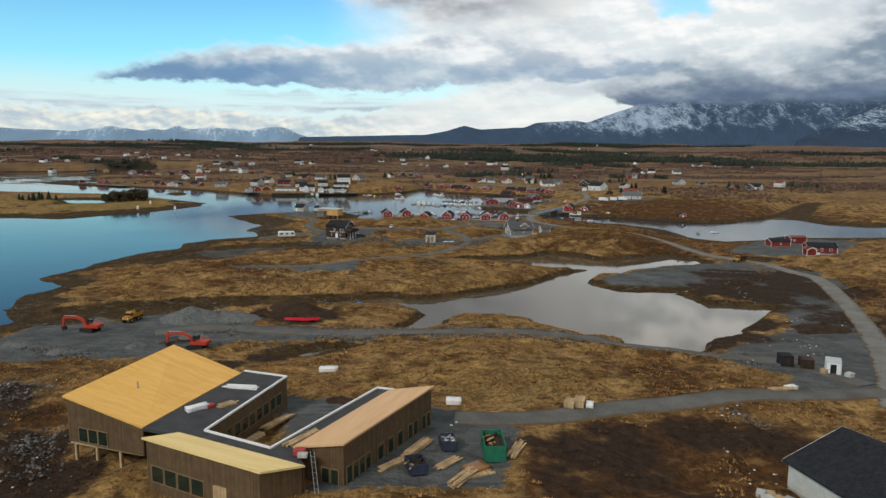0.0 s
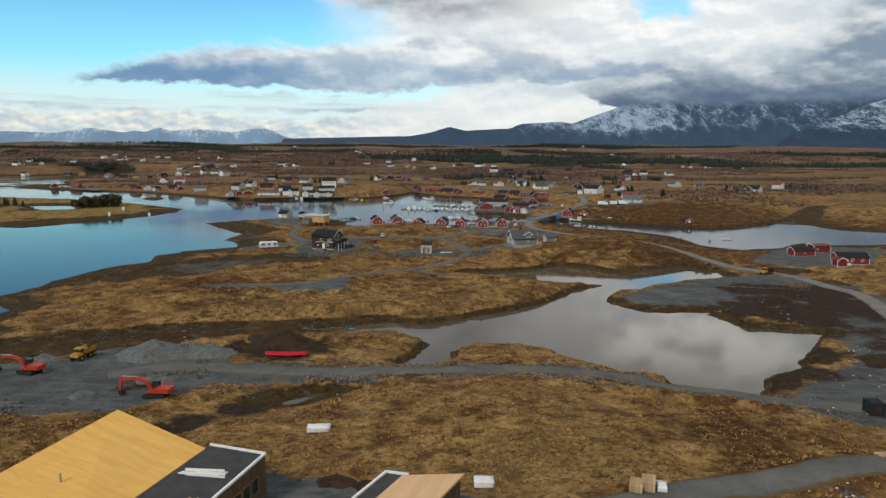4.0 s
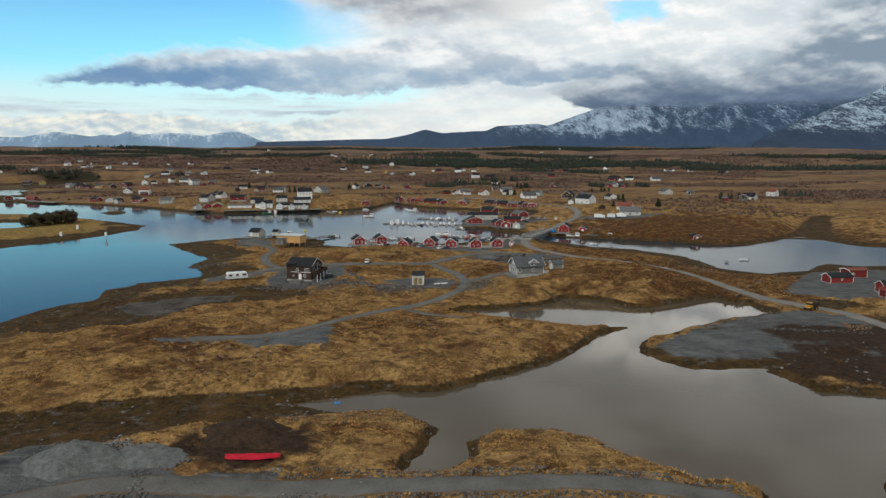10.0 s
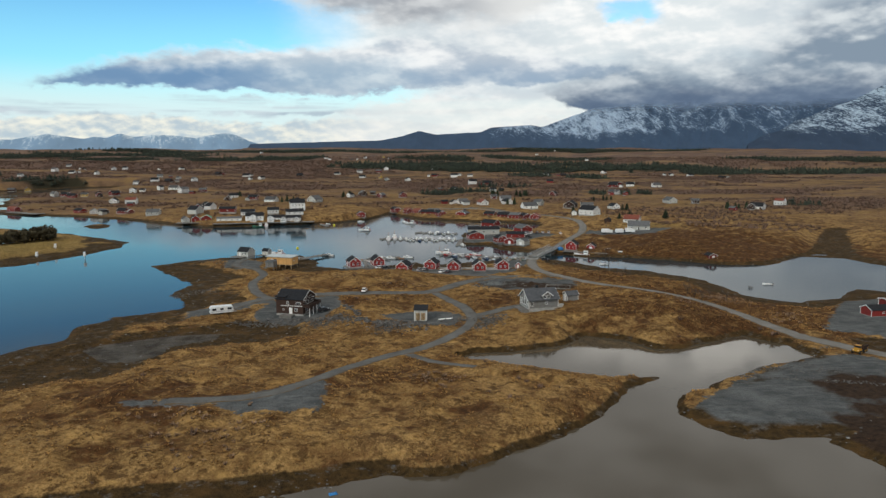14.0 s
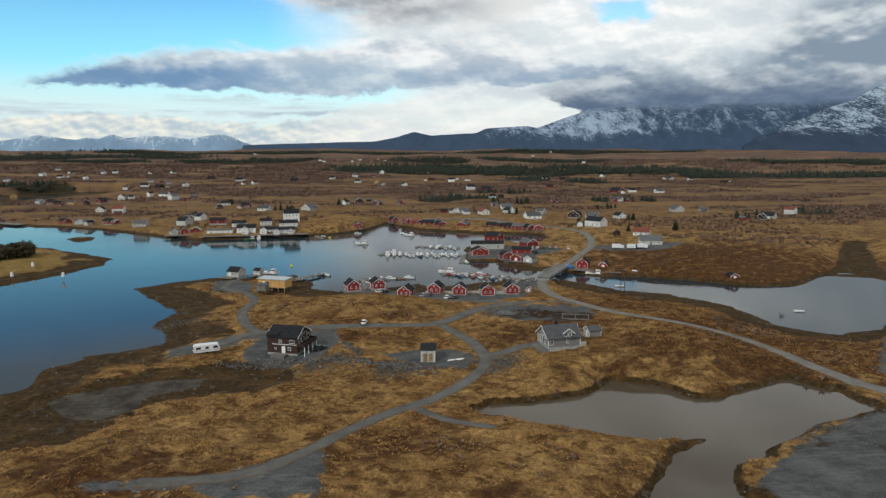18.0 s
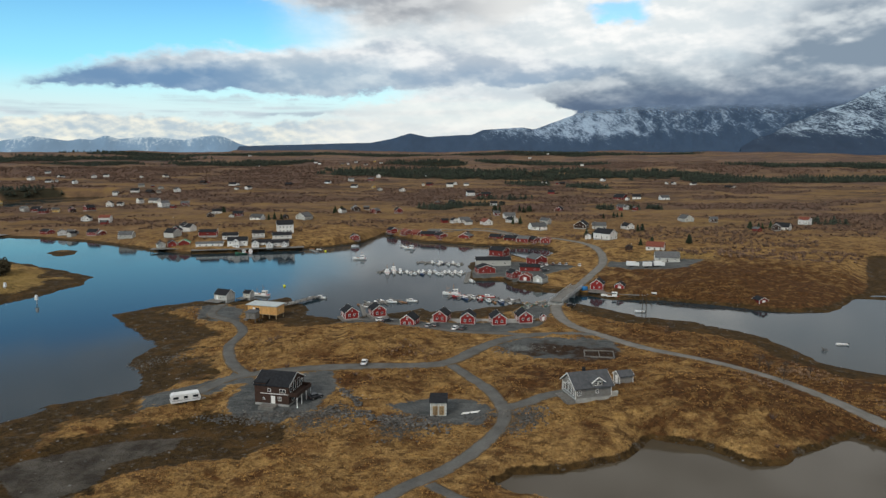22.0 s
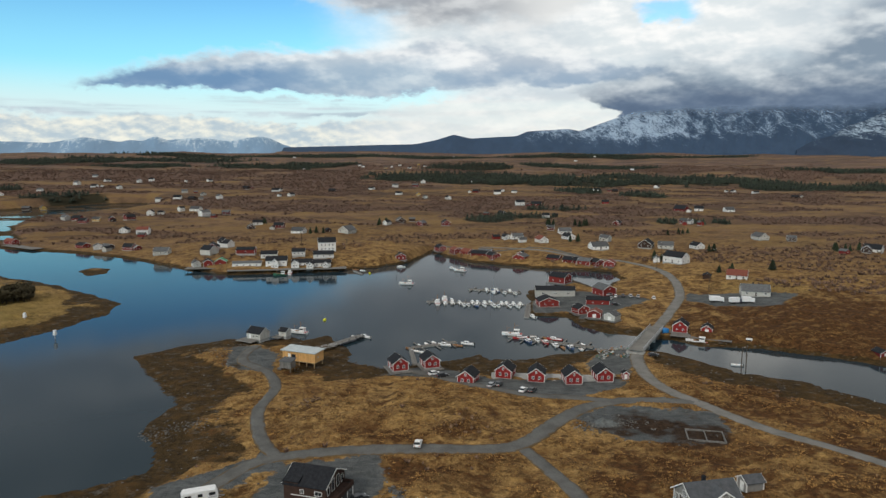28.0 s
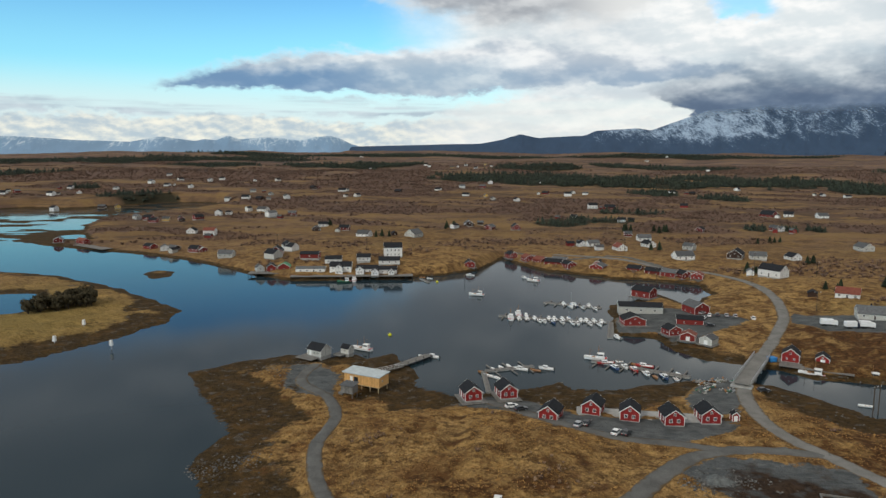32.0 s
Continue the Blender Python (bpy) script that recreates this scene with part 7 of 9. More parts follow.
shore_house(31.5, 507.0, 50, 8.0, 11.0, 3.6, 2.0, RED_OLD, SLATE, "red two-storey quay house with dark roof", win=2)
shore_house(47.0, 475.0, 22, 9.5, 12.0, 4.4, 2.6, RED_OLD, SLATE_GREY, "large red house with grey roof and white balconies", "house", False, 2)
shore_house(40.0, 455.5, 80, 6.5, 13.5, 3.0, 1.6, RED_OLD, SLATE, "low red house with dark roof by the quay", "house", False, 2)
shore_house(29.5, 439.0, 22, 7.0, 7.0, 3.0, 1.8, RED_OLD, SLATE, "red boathouse with white-railed deck on piles", win=2)
shore_house(34.0, 432.0, -20, 7.0, 6.5, 2.6, 1.6, RED_OLD, TILE_RED, "weathered brown-red boathouse on piles", win=0)
shore_house(40.0, 427.5, -40, 6.0, 7.0, 2.6, 1.5, PALE, SLATE_GREY, "weathered grey boathouse on piles", win=0)
shore_house(61.6, 410.2, -24, 7.0, 8.0, 3.2, 2.6, RED, SLATE, "tall red boathouse with white door and dark roof by the channel", win=2)
shore_house(70.6, 408.0, -24, 5.2, 6.5, 2.4, 1.8, RED, SLATE, "smaller red boathouse with white door by the channel", win=0)
piles_under(66.5, 402.6, -24, 21, 5.5, 1.5, "grey timber quay in front of the red boathouses")
bundle(pose(55.2, 409.0, 1.4, 0, 0, 20), (2.6, 2.2, 1.5), BLUE, "blue tarpaulin over stacked gear beside the boathouse", 44)
house("shed", 26.6, 352.6, 0, 1.9, 2.2, 1.9, 0.8, RED, SLATE, "tiny red shed with a white door", "shed", doors=[("f", 0, 0.8, 1.6, TRIM)], base=0.1, over=0.2, k_size=0.9)
# north side of the basin
for x, y, t, w, l, m, r in ((-55.6, 580, 10, 7, 8, RED_OLD, SLATE), (-31.5, 617, 30, 6, 8, RED_OLD, SLATE), (-21, 606, 24, 7, 9, RED_OLD, TILE_RED), (-13.5, 598, 40, 8, 9, RED_OLD, TILE_RED), (-6, 590, 70, 7, 12, RED_OLD, SLATE),
                            (2, 583, 30, 7, 8, RED_OLD, SLATE), (-2, 598, 70, 7, 10, RED_OLD, SLATE_GREY), (18.5, 577, -30, 9, 9, RED_OLD, SLATE_GREY), (20, 588, -20, 6, 8, RED_OLD, SLATE), (47, 565, 60, 7, 10, RED_OLD, SLATE),
                            (54.5, 561, 60, 7, 9, RED_OLD, SLATE_GREY), (61, 557.5, 20, 7, 8, RED_OLD, SLATE), (67.5, 554.5, -20, 7, 8, RED_OLD, TILE_RED), (38, 572, 60, 7, 9, RED_OLD, SLATE)):
    shore_house(x, y, t, w, l, 2.9, 1.8, m, r, DARK_RED, win=2, top=1.9)
# west shore
for x, y, t, w, l, m, r in ((-364, 655, 30, 7, 9, RED_OLD, SLATE_GREY), (-342, 651, 60, 6, 12, RED_OLD, TILE_RED), (-279, 630, 60, 7, 10, RED_OLD, SLATE), (-266, 625, 30, 7, 9, WHITE, SLATE_GREY), (-259, 624, 60, 6, 9, BROWN, SLATE_GREY),
                            (-238, 618, 60, 7, 10, RED_OLD, PALE_ROOF), (-213, 603, 50, 6, 9, PALE, SLATE_GREY)):
    shore_house(x, y, t, w, l, 2.6, 1.7, m, r, "boathouse on the far shore standing on a timber quay", win=2, top=1.5, group="boathouses on the west shore")
piles_under(-326, 637, 60, 8, 40, 1.3, "long grey timber pier along the west shore")


def fish_factory():
    piles_under(-117, 543.8, 99, 7, 66, 2.0, "long timber quay on piles before the white fish landing")
    G = "white buildings of the fish landing"
    W4 = lambda n, l, z: [("l", (k - (n - 1) / 2) * l / n, z, 1.0, 1.1, 1) for k in range(n)]
    house("warehouse", -141.5, 549.5, 99, 8, 19, 3.0, 0.9, WHITE, SLATE_GREY, "long low white warehouse on the quay", "warehouse", G, W4(4, 17, 1.0), z=2.1, base=0.2, corners=False, k_size=0.84)
    house("warehouse", -125.0, 551.5, 99, 10, 14, 4.6, 2.4, WHITE, SLATE, "white two-storey warehouse with dark roof on the quay", "warehouse", G, W4(4, 13, 2.6) + [("f", 0, 1.2, 1.2, 1.2, 1)], z=2.1, base=0.2, corners=False, k_size=0.84)
    house("warehouse", -110.5, 553.5, 99, 10, 14, 2.9, 1.8, WHITE, SLATE, "white warehouse with dark roof on the quay", "warehouse", G, W4(4, 13, 0.9), z=2.1, base=0.2, corners=False, k_size=0.84)
    house("warehouse", -99.0, 552.5, 99, 9, 12, 2.9, 1.6, WHITE, SLATE, "low white quay shed with dark roof", "warehouse", G, W4(3, 10, 0.9), z=2.1, base=0.2, corners=False, k_size=0.84)
    house("house", -101.8, 585.0, 104, 8.5, 12.5, 6.6, 3.0, WHITE, SLATE, "tall white three-storey house above the quay", "house", G,
          [(s, u, z, 0.9, 1.3, 1) for s in ("l",) for u in (-4, -1.4, 1.4, 4) for z in (0.9, 3.9)] + [("f", u, z, 0.9, 1.3, 1) for u in (-2, 2) for z in (0.9, 3.9)] + [("f", 0, 6.4, 0.8, 1.1, 1)], chimney=(0.4, 1, 0.9), k_size=0.84)
    for x, y, w, l, e in ((-133, 566, 8, 11, 2.9), (-116, 569, 7, 9, 2.8), (-100.5, 566, 9, 14, 2.6)):
        house("house", x, y, 100, w, l, e, 1.9, WHITE, SLATE, "white house with dark roof behind the fish landing", "house", G, W4(3, l - 1, 0.9), k_size=0.84)
    for x, y, w, l, e in ((-104.6, 545.6, 4.6, 6.0, 2.6), (-96.2, 548.6, 4.0, 5.0, 2.2), (-113.5, 548.0, 5.2, 6.0, 3.2), (-124.8, 546.0, 4.8, 4.0, 4.4)):
        house("warehouse", x, y, 9, w, l, e, 1.7, WHITE, SLATE, "small white gabled quay shed with dark roof", "warehouse", G, [("f", -0.9, 0.9, 0.8, 1.0, 1), ("f", 0.9, 0.9, 0.8, 1.0, 1), ("f", 0, e - 0.2, 0.7, 0.9, 1)], z=2.1, base=0.2, corners=False, k_size=0.84)
    house("barn", -158.5, 555, 10, 8, 7, 2.8, 2.2, RED_OLD, GREEN_ROOF, "red boathouse with a bright green roof", "boathouse", G, [("f", 0, 0.9, 0.9, 0.9, 1)], z=2.0, base=0.2, k_size=0.84)
    house("barn", -165.5, 553, 20, 6, 8, 2.8, 2.0, RED_OLD, SLATE, "red boathouse beside the green-roofed one", "boathouse", G, [("f", 0, 0.9, 0.9, 0.9, 1)], z=2.0, base=0.2, k_size=0.84)
    house("barn", -172, 552, 30, 5, 7, 2.4, 1.8, PALE, SLATE_GREY, "grey weathered boathouse at the quay end", "boathouse", G, [("f", 0, 0.9, 0.9, 0.9, 1)], z=1.9, base=0.2, k_size=0.84)
    piles_under(-164, 547.5, 97, 7, 24, 1.9, "timber quay on piles before the red boathouses")
    house("house", -173, 577.5, 60, 8, 10, 3.6, 2.8, PALE, SLATE, "grey house with a steep dark roof", "house", "", [("b", -2, 0.9, 0.9, 1.2, 1), ("b", 2, 0.9, 0.9, 1.2, 1), ("b", 0, 3.6, 0.9, 1.2, 1)], k_size=0.84)
    house("barn", -148.5, 572, 94, 7, 13, 2.8, 1.6, RED_OLD, SLATE, "long red barn with a dark roof", "barn", "", [("l", 0, 0.9, 0.9, 0.9, 1)], k_size=0.84)
    house("house", -170.5, 604, 60, 7, 9, 3.2, 2.6, WHITE, SLATE, "white house with dark steep roof", "house", "", [("b", -1.6, 0.9, 0.9, 1.2, 1), ("b", 1.6, 0.9, 0.9, 1.2, 1)], k_size=0.84)


fish_factory()

# ---------------------------------------------------------------- village houses on the moor
KINDS = {"w": (WHITE, SLATE, "white wooden house with dark roof on the moor"), "r": (RED_OLD, SLATE, "red wooden house or barn on the moor"), "y": (YELLOW, SLATE_GREY, "ochre wooden house on the moor"),
         "g": (PALE, SLATE_GREY, "grey wooden house with grey roof"), "d": (BROWN, SLATE, "dark stained wooden house"), "p": (WHITE, TILE_RED, "white house with a red tile roof")}
VILLAGE = [  # x, y, kind, size
    (-678, 1001, "w", 1.5), (-672, 1019, "r", 1.1), (-612, 1001, "w", 1.3), (-655, 1105, "w", 1.2), (-596, 1034, "p", 1.2), (-548, 914, "w", 1.1), (-585, 1101, "w", 1), (-514, 952, "d", 1.1),
    (-496, 954, "y", 1.1), (-386, 802, "g", 1), (-578, 1184, "w", 1.3), (-538, 1156, "w", 1.2), (-685, 1448, "w", 1.2), (-613, 1347, "w", 1.3), (-493, 1137, "w", 1), (-535, 1295, "w", 1.2),
    (-550, 1377, "w", 1.1), (-483, 1360, "w", 1), (-442, 1360, "w", 1.1), (-390, 1109, "g", 1.1), (-356, 997, "w", 1.2), (-338, 996, "d", 1.2), (-347, 1060, "g", 1), (-311, 1015, "w", 1.2),
    (-393, 1030, "w", 0.9), (-321, 838, "w", 1.1), (-313, 844, "w", 0.8), (-308, 883, "w", 0.9), (-292, 882, "w", 1.4), (-264, 828, "w", 1.2), (-251, 853, "r", 1), (-282, 699, "w", 1.1),
    (-264, 692, "p", 1.1), (-374, 801, "r", 1.1), (-354, 773, "r", 1), (-346, 781, "y", 0.9), (-325, 801, "r", 1.2), (-334, 785, "r", 0.8), (-335, 1212, "d", 1.2), (-282, 1178, "w", 1.5),
    (-232, 1058, "w", 1.1), (-195, 1156, "d", 1.2), (-143, 1200, "w", 1.3), (-112, 1256, "w", 1.1), (-95, 1100, "w", 1.2), (-68, 1088, "y", 1), (-58, 1061, "g", 1), (-28, 1038, "w", 1.1),
    (-72, 1352, "w", 1.2), (17, 1421, "w", 1.1), (-80, 1256, "r", 1.2), (12, 1170, "r", 1.2), (40, 1124, "w", 1.2), (52, 1197, "w", 1.1), (68, 1175, "w", 1.1), (-192, 734, "d", 1.1),
    (-192, 755, "w", 1), (-169, 737, "r", 1.1), (-142, 689, "w", 1.3), (-106, 700, "g", 1.6), (-69, 772, "d", 1.4), (-80, 759, "w", 0.8), (-50, 758, "r", 1.1), (-29, 760, "r", 1.2),
    (26, 845, "d", 0.9), (-301, 2275, "w", 1.3), (-286, 2244, "w", 1.3), (-216, 2219, "y", 1.3), (-200, 2229, "w", 1.3), (-177, 2248, "w", 1.4), (-145, 2195, "w", 1.3), (-122, 2262, "y", 1.4),
    (-101, 2224, "w", 1.3), (54, 947, "w", 1.2), (73, 949, "r", 1.5), (66, 817, "w", 1), (202, 1244, "w", 1.2), (228, 1234, "d", 1.1), (325, 1344, "w", 1.4), (405, 1222, "w", 1.2),
    (425, 1190, "w", 1.1), (215, 880, "r", 1.8), (231, 874, "w", 1.3), (262, 875, "w", 1.3), (179, 762, "r", 1), (182, 760, "w", 0.9), (157, 975, "r", 1.2), (119, 754, "r", 1),
    (56, 715, "r", 0.8), (64, 694, "w", 1.2), (-721, 3280, "w", 1.6), (-12, 3698, "w", 1.6), (594, 3185, "w", 1.5), (494, 3073, "w", 1.4), (-461, 2225, "w", 1.3), (461, 2039, "w", 1.2)]
VILLAGE_NEAR = [
    (23, 653, "w", 1), (16, 660, "w", 0.8), (38, 632, "p", 1.2), (62, 665, "w", 1.2), (71, 603, "w", 1.4), (106, 618, "d", 1.5), (119, 618, "g", 1.2), (104, 549, "w", 1.5), (142, 624, "w", 1.1), (201, 662, "g", 1.4),
    (219, 652, "d", 0.8), (248, 603, "w", 1.5), (242, 600, "d", 1), (280, 630, "p", 1.1), (118, 498, "p", 1.3), (109, 457, "g", 1.4), (420, 1060, "d", 1.1), (-174, 608, "w", 1.0), (-240, 616, "r", 1.1), (-173, 584, "r", 1.4), (-207, 589, "g", 1.2), (87, 655, "g", 1.0)]
vr = random.Random(11)
for x, y, kind, size in VILLAGE + VILLAGE_NEAR:
    wall, roof, label = KINDS[kind]
    w, l = 6.4 * size * vr.uniform(0.9, 1.1), 8.6 * size * vr.uniform(0.9, 1.15)
    tall = 2.6 + (1.6 if vr.random() < 0.35 and kind in "wp" else 0)
    side = vr.choice(("l", "r"))
    wins = [(s, u * w / 2.6, 0.9, 1.0, 1.2, 1) for s in ("f", "b") for u in (-0.7, 0.7)] + [("f", 0, tall + 0.1, 0.8, 0.9, 1)] + [(s, u * l / 3, 0.9, 1.1, 1.2, 1) for s in ("l", "r") for u in (-1, 0, 1)]
    if y > 950:
        wins = wins[:2]
    if roof is SLATE and vr.random() < 0.3:
        roof = SLATE_GREY
    house("house" if kind != "r" else "barn", x, y, vr.choice((15, 40, 70, 85, 100, -30)) + vr.uniform(-8, 8), w, l, tall, 0.34 * w, wall, roof, label, "house" if kind != "r" else "barn",
          "houses of the village", wins, [(side, 0, 0.95, 2.0, BROWN)] if y < 900 else (), chimney=(0.3, 1.0, 0.8) if vr.random() < 0.5 and y < 1000 else None, corners=y < 760, barge=y < 900, k_size=0.84)
    if vr.random() < 0.4 and y < 1300:
        a = vr.uniform(0, 6.28)
        sx, sy = x + math.cos(a) * 15, y + math.sin(a) * 11
        if ground_z(sx, sy) > 1.3:
            k2 = vr.choice("rrgdw")
            house("shed", sx, sy, vr.uniform(0, 180), 3.6, 5.0, 2.1, 1.1, KINDS[k2][0], vr.choice((SLATE, SLATE_GREY)), "small outbuilding beside a village house", "shed", "outbuildings of the village", [("f", 0, 0.9, 0.8, 0.8, 0)], base=0.2, corners=False, barge=False)
# the red barns by the gravel yard at the channel
house("barn", 120.8, 269.5, 95, 5.6, 9.5, 2.3, 1.3, RED_OLD, SLATE, "low dark red barn with a black roof beside the gravel yard", "barn", "", [("l", 0, 0.9, 0.8, 0.8, 1)], base=0.2, k_size=0.8)
house("barn", 132.0, 279.0, 95, 5.0, 7.0, 2.6, 0.5, RED_OLD, TILE_RED, "red barn with a flat pale red roof and white window", "barn", "", [("l", 2, 0.9, 0.9, 0.9, 1)], base=0.2, k_size=0.9)
farm = house("house", 127.0, 250.0, 84, 6.4, 11, 2.4, 1.5, RED_OLD, SLATE, "dark red farmhouse with a black roof and white deck rail", "house", "", [("l", u, 0.9, 1.0, 1.1, 1) for u in (-3, 0.4, 3)], k_size=0.88)
deck = part("deck", blk(-6.4, -3.3, 2.2, 6.6, -1.0, 0.35), DECK, farm)
part("railing", blk(-6.4, -6.3, 2.2, 6.6, 0.35, 1.25), TRIM, deck, "white deck railing")
house("shed", 121.2, 245.4, 0, 3.6, 3.6, 2.0, 1.0, RED_OLD, RED_OLD, "small red shed with white gable boards", "shed", base=0.2, over=0.25, k_size=0.9)

# the small red jetty house in the channel
shore_house(117.5, 379.5, 10, 5.2, 5.5, 2.2, 1.3, RED_OLD, SLATE, "small dark red boathouse on the channel shore", win=0, top=1.2)


# ---------------------------------------------------------------- boats and pontoons
def hull(l, w, h, sheer=0.3, fine=0.55):
    """A boat's shell, bow at +y, with a deck let in a little."""
    bm = bmesh.new()
    n = 9
    rings = []
    for i in range(n):
        t = i / (n - 1)
        y = -l / 2 + l * t
        k = max(0.03, 1 - max(0, (t - fine) / (1 - fine)) ** 1.9) * (0.86 + 0.14 * min(1, t * 3))
        top = h + sheer * max(0, t - 0.3) ** 2 * 2
        rings.append([bm.verts.new(p) for p in ((-w / 2 * k, y, top), (-w / 2 * k * 0.85, y, h * 0.25), (0, y - (0 if t < 0.95 else l * 0.04), -0.35), (w / 2 * k * 0.85, y, h * 0.25), (w / 2 * k, y, top), (w / 2 * k * 0.88, y, top - 0.12), (-w / 2 * k * 0.88, y, top - 0.12))])
    for a, b in zip(rings, rings[1:]):
        for j in range(7):
            bm.faces.new((a[j], a[(j + 1) % 7], b[(j + 1) % 7], b[j]))
    bm.faces.new(rings[0])
    bm.faces.new(rings[-1][::-1])
    bmesh.ops.recalc_face_normals(bm, faces=bm.faces)
    return bm


def motorboat(hm, label, l=6.2, w=2.3):
    e = new("motorboat")
    tagged(e, label, "boat", "boats in the marina")
    part("hull", hull(l, w, 0.75), hm, e)
    part("deck", blk(-w * 0.36, w * 0.36, -l * 0.42, l * 0.28, 0.6, 0.72), GELCOAT, e)
    bm = bmesh.new()
    prism(bm, [(-w * 0.34, 0.7), (w * 0.34, 0.7), (w * 0.27, 1.55), (-w * 0.27, 1.55)], -l * 0.08, l * 0.24)
    bmesh.ops.recalc_face_normals(bm, faces=bm.faces)
    c = part("cabin", bm, GELCOAT, e)
    part("cabin_window", blk(-w * 0.325, w * 0.325, -l * 0.05, l * 0.21, 1.05, 1.38), GLASS, c)
    part("windscreen", blk(-w * 0.26, w * 0.26, l * 0.235, l * 0.25, 1.0, 1.42), GLASS, c)
    part("engine", blk(-0.2, 0.2, -l / 2 - 0.35, -l / 2 + 0.1, 0.2, 1.15), RUBBER, e)
    bm = bmesh.new()
    for s in (-1, 1):
        bar(bm, (s * w * 0.40, l * 0.05, 1.1), (s * w * 0.14, l * 0.43, 1.25), 0.05)
    bar(bm, (-w * 0.14, l * 0.43, 1.25), (w * 0.14, l * 0.43, 1.25), 0.05)
    part("bow_rail", bm, METAL, e)
    return e


def fishing_boat(hm, label, l=9.5, w=3.2):
    e = new("fishing_boat")
    tagged(e, label, "fishing boat", "boats in the marina")
    part("hull", hull(l, w, 1.15, 0.6), hm, e)
    part("deck", blk(-w * 0.38, w * 0.38, -l * 0.44, l * 0.25, 0.9, 1.0), DECK, e)
    h = part("wheelhouse", blk(-w * 0.3, w * 0.3, -l * 0.36, -l * 0.10, 0.98, 2.9), GELCOAT, e)
    part("wheelhouse_window", blk(-w * 0.31, w * 0.31, -l * 0.33, -l * 0.09, 2.05, 2.6), GLASS, h)
    part("wheelhouse_roof", blk(-w * 0.33, w * 0.33, -l * 0.38, -l * 0.08, 2.9, 3.0), TRIM, h)
    part("hatch", blk(-0.6, 0.6, l * 0.02, l * 0.16, 0.98, 1.4), VARNISH, e)
    for y, top in ((-l * 0.12, 6.0), (l * 0.25, 4.6)):
        bm = bmesh.new()
        bar(bm, (0, y, 0.9), (0, y, top), 0.12, n=6)
        bar(bm, (0, y, top * 0.72), (0, y - 1.6, top * 0.86), 0.07, n=6)
        part("mast", bm, VARNISH, e)
    part("rubbing_strake", blk(-w * 0.49, w * 0.49, -l * 0.49, -l * 0.40, 0.95, 1.1), HULL_RED, e)
    return e


def skiff(hm, label):
    e = new("skiff")
    tagged(e, label, "rowing boat", "boats in the marina")
    part("hull", hull(4.6, 1.7, 0.5), hm, e)
    for y in (-1.3, 0, 1.1):
        part("thwart", blk(-0.62, 0.62, y - 0.14, y + 0.14, 0.38, 0.44), VARNISH, e)
    part("engine", blk(-0.15, 0.15, -2.55, -2.2, 0.1, 0.85), RUBBER, e)
    return e


def sailboat(label):
    e = new("sailboat")
    tagged(e, label, "sailing boat", "boats in the marina")
    part("hull", hull(8.0, 2.5, 0.8, 0.3, 0.45), GELCOAT, e)
    part("coachroof", blk(-0.7, 0.7, -1.0, 1.8, 0.75, 1.15), GELCOAT, e)
    part("deck", blk(-0.9, 0.9, -3.2, 2.2, 0.66, 0.76), DECK, e)
    bm = bmesh.new()
    bar(bm, (0, 0.8, 0.7), (0, 0.8, 9.0), 0.14, n=6)
    part("mast", bm, METAL, e)
    bm = bmesh.new()
    bar(bm, (0, 0.7, 1.8), (0, -2.6, 1.8), 0.2, n=6)
    part("boom", bm, BLUE, e)
    return e


def moor(proto, places, z=0.0):
    for k, (x, y, t) in enumerate(places):
        m = pose(x, y, z, 0, 0, t)
        if k == 0:
            proto.matrix_basis = m @ Matrix.Diagonal((0.8, 0.8, 0.8, 1))
        else:
            copy_thing(proto, m)


moor(motorboat(GELCOAT, "small white cabin motorboat moored at the pontoon"), [(-27.0, 462.5, 8), (-20.5, 463.5, 12), (-16.6, 458.6, 188), (-12.4, 463.8, 10), (-9.4, 458.0, 190), (-5.2, 457.0, 188), (-1.6, 462.0, 10), (1.6, 456.5, 188), (5.2, 455.8, 190), (-23.8, 462.9, 10), (-18.6, 458.9, 190), (-9.2, 463.6, 10), (-3.4, 457.0, 190), (0.6, 462.2, 10), (3.6, 461.6, 10), (-14.6, 464.0, 10), (6.6, 461.0, 10),
      (-6.8, 492.6, 10), (-2.8, 491.8, 12), (1.5, 485.6, 190), (4.4, 490.0, 10), (6.6, 484.0, 190), (9.5, 437.5, 20), (-23.7, 556.6, 40), (-53.7, 560.6, 80), (-56.2, 405.2, 64), (7.0, 401.2, 188), (12.6, 394.5, 190), (-18.5, 396.4, 70), (-26.6, 395.0, 70)])
moor(motorboat(HULL_BLUE, "cabin motorboat with dark blue hull moored at the pontoon", 7.0, 2.5), [(-24.0, 468.4, 8), (-13.0, 458.2, 190), (3.6, 400.0, 200), (-1.8, 491.0, 12), (17.6, 392.2, 190)])
moor(motorboat(HULL_RED, "cabin motorboat with red hull moored at the pontoon", 7.4, 2.6), [(1.2, 404.6, 100), (9.6, 398.6, 190), (13.4, 402.6, 70)])
moor(fishing_boat(GELCOAT, "white coastal fishing boat with wheelhouse and masts"), [(-30.5, 463.0, 4), (-27.4, 470.0, 6), (-114.5, 538.4, 10), (-1.6, 409.0, 80), (-82.0, 411.2, 70), (-19.3, 548.0, 60), (-47.3, 508.0, 80), (64.0, 399.6, 68)])
moor(fishing_boat(HULL_GREEN, "fishing boat with green hull and white wheelhouse", 9.0, 3.0), [(-119.0, 533.6, 96), (80.0, 397.5, 70)])
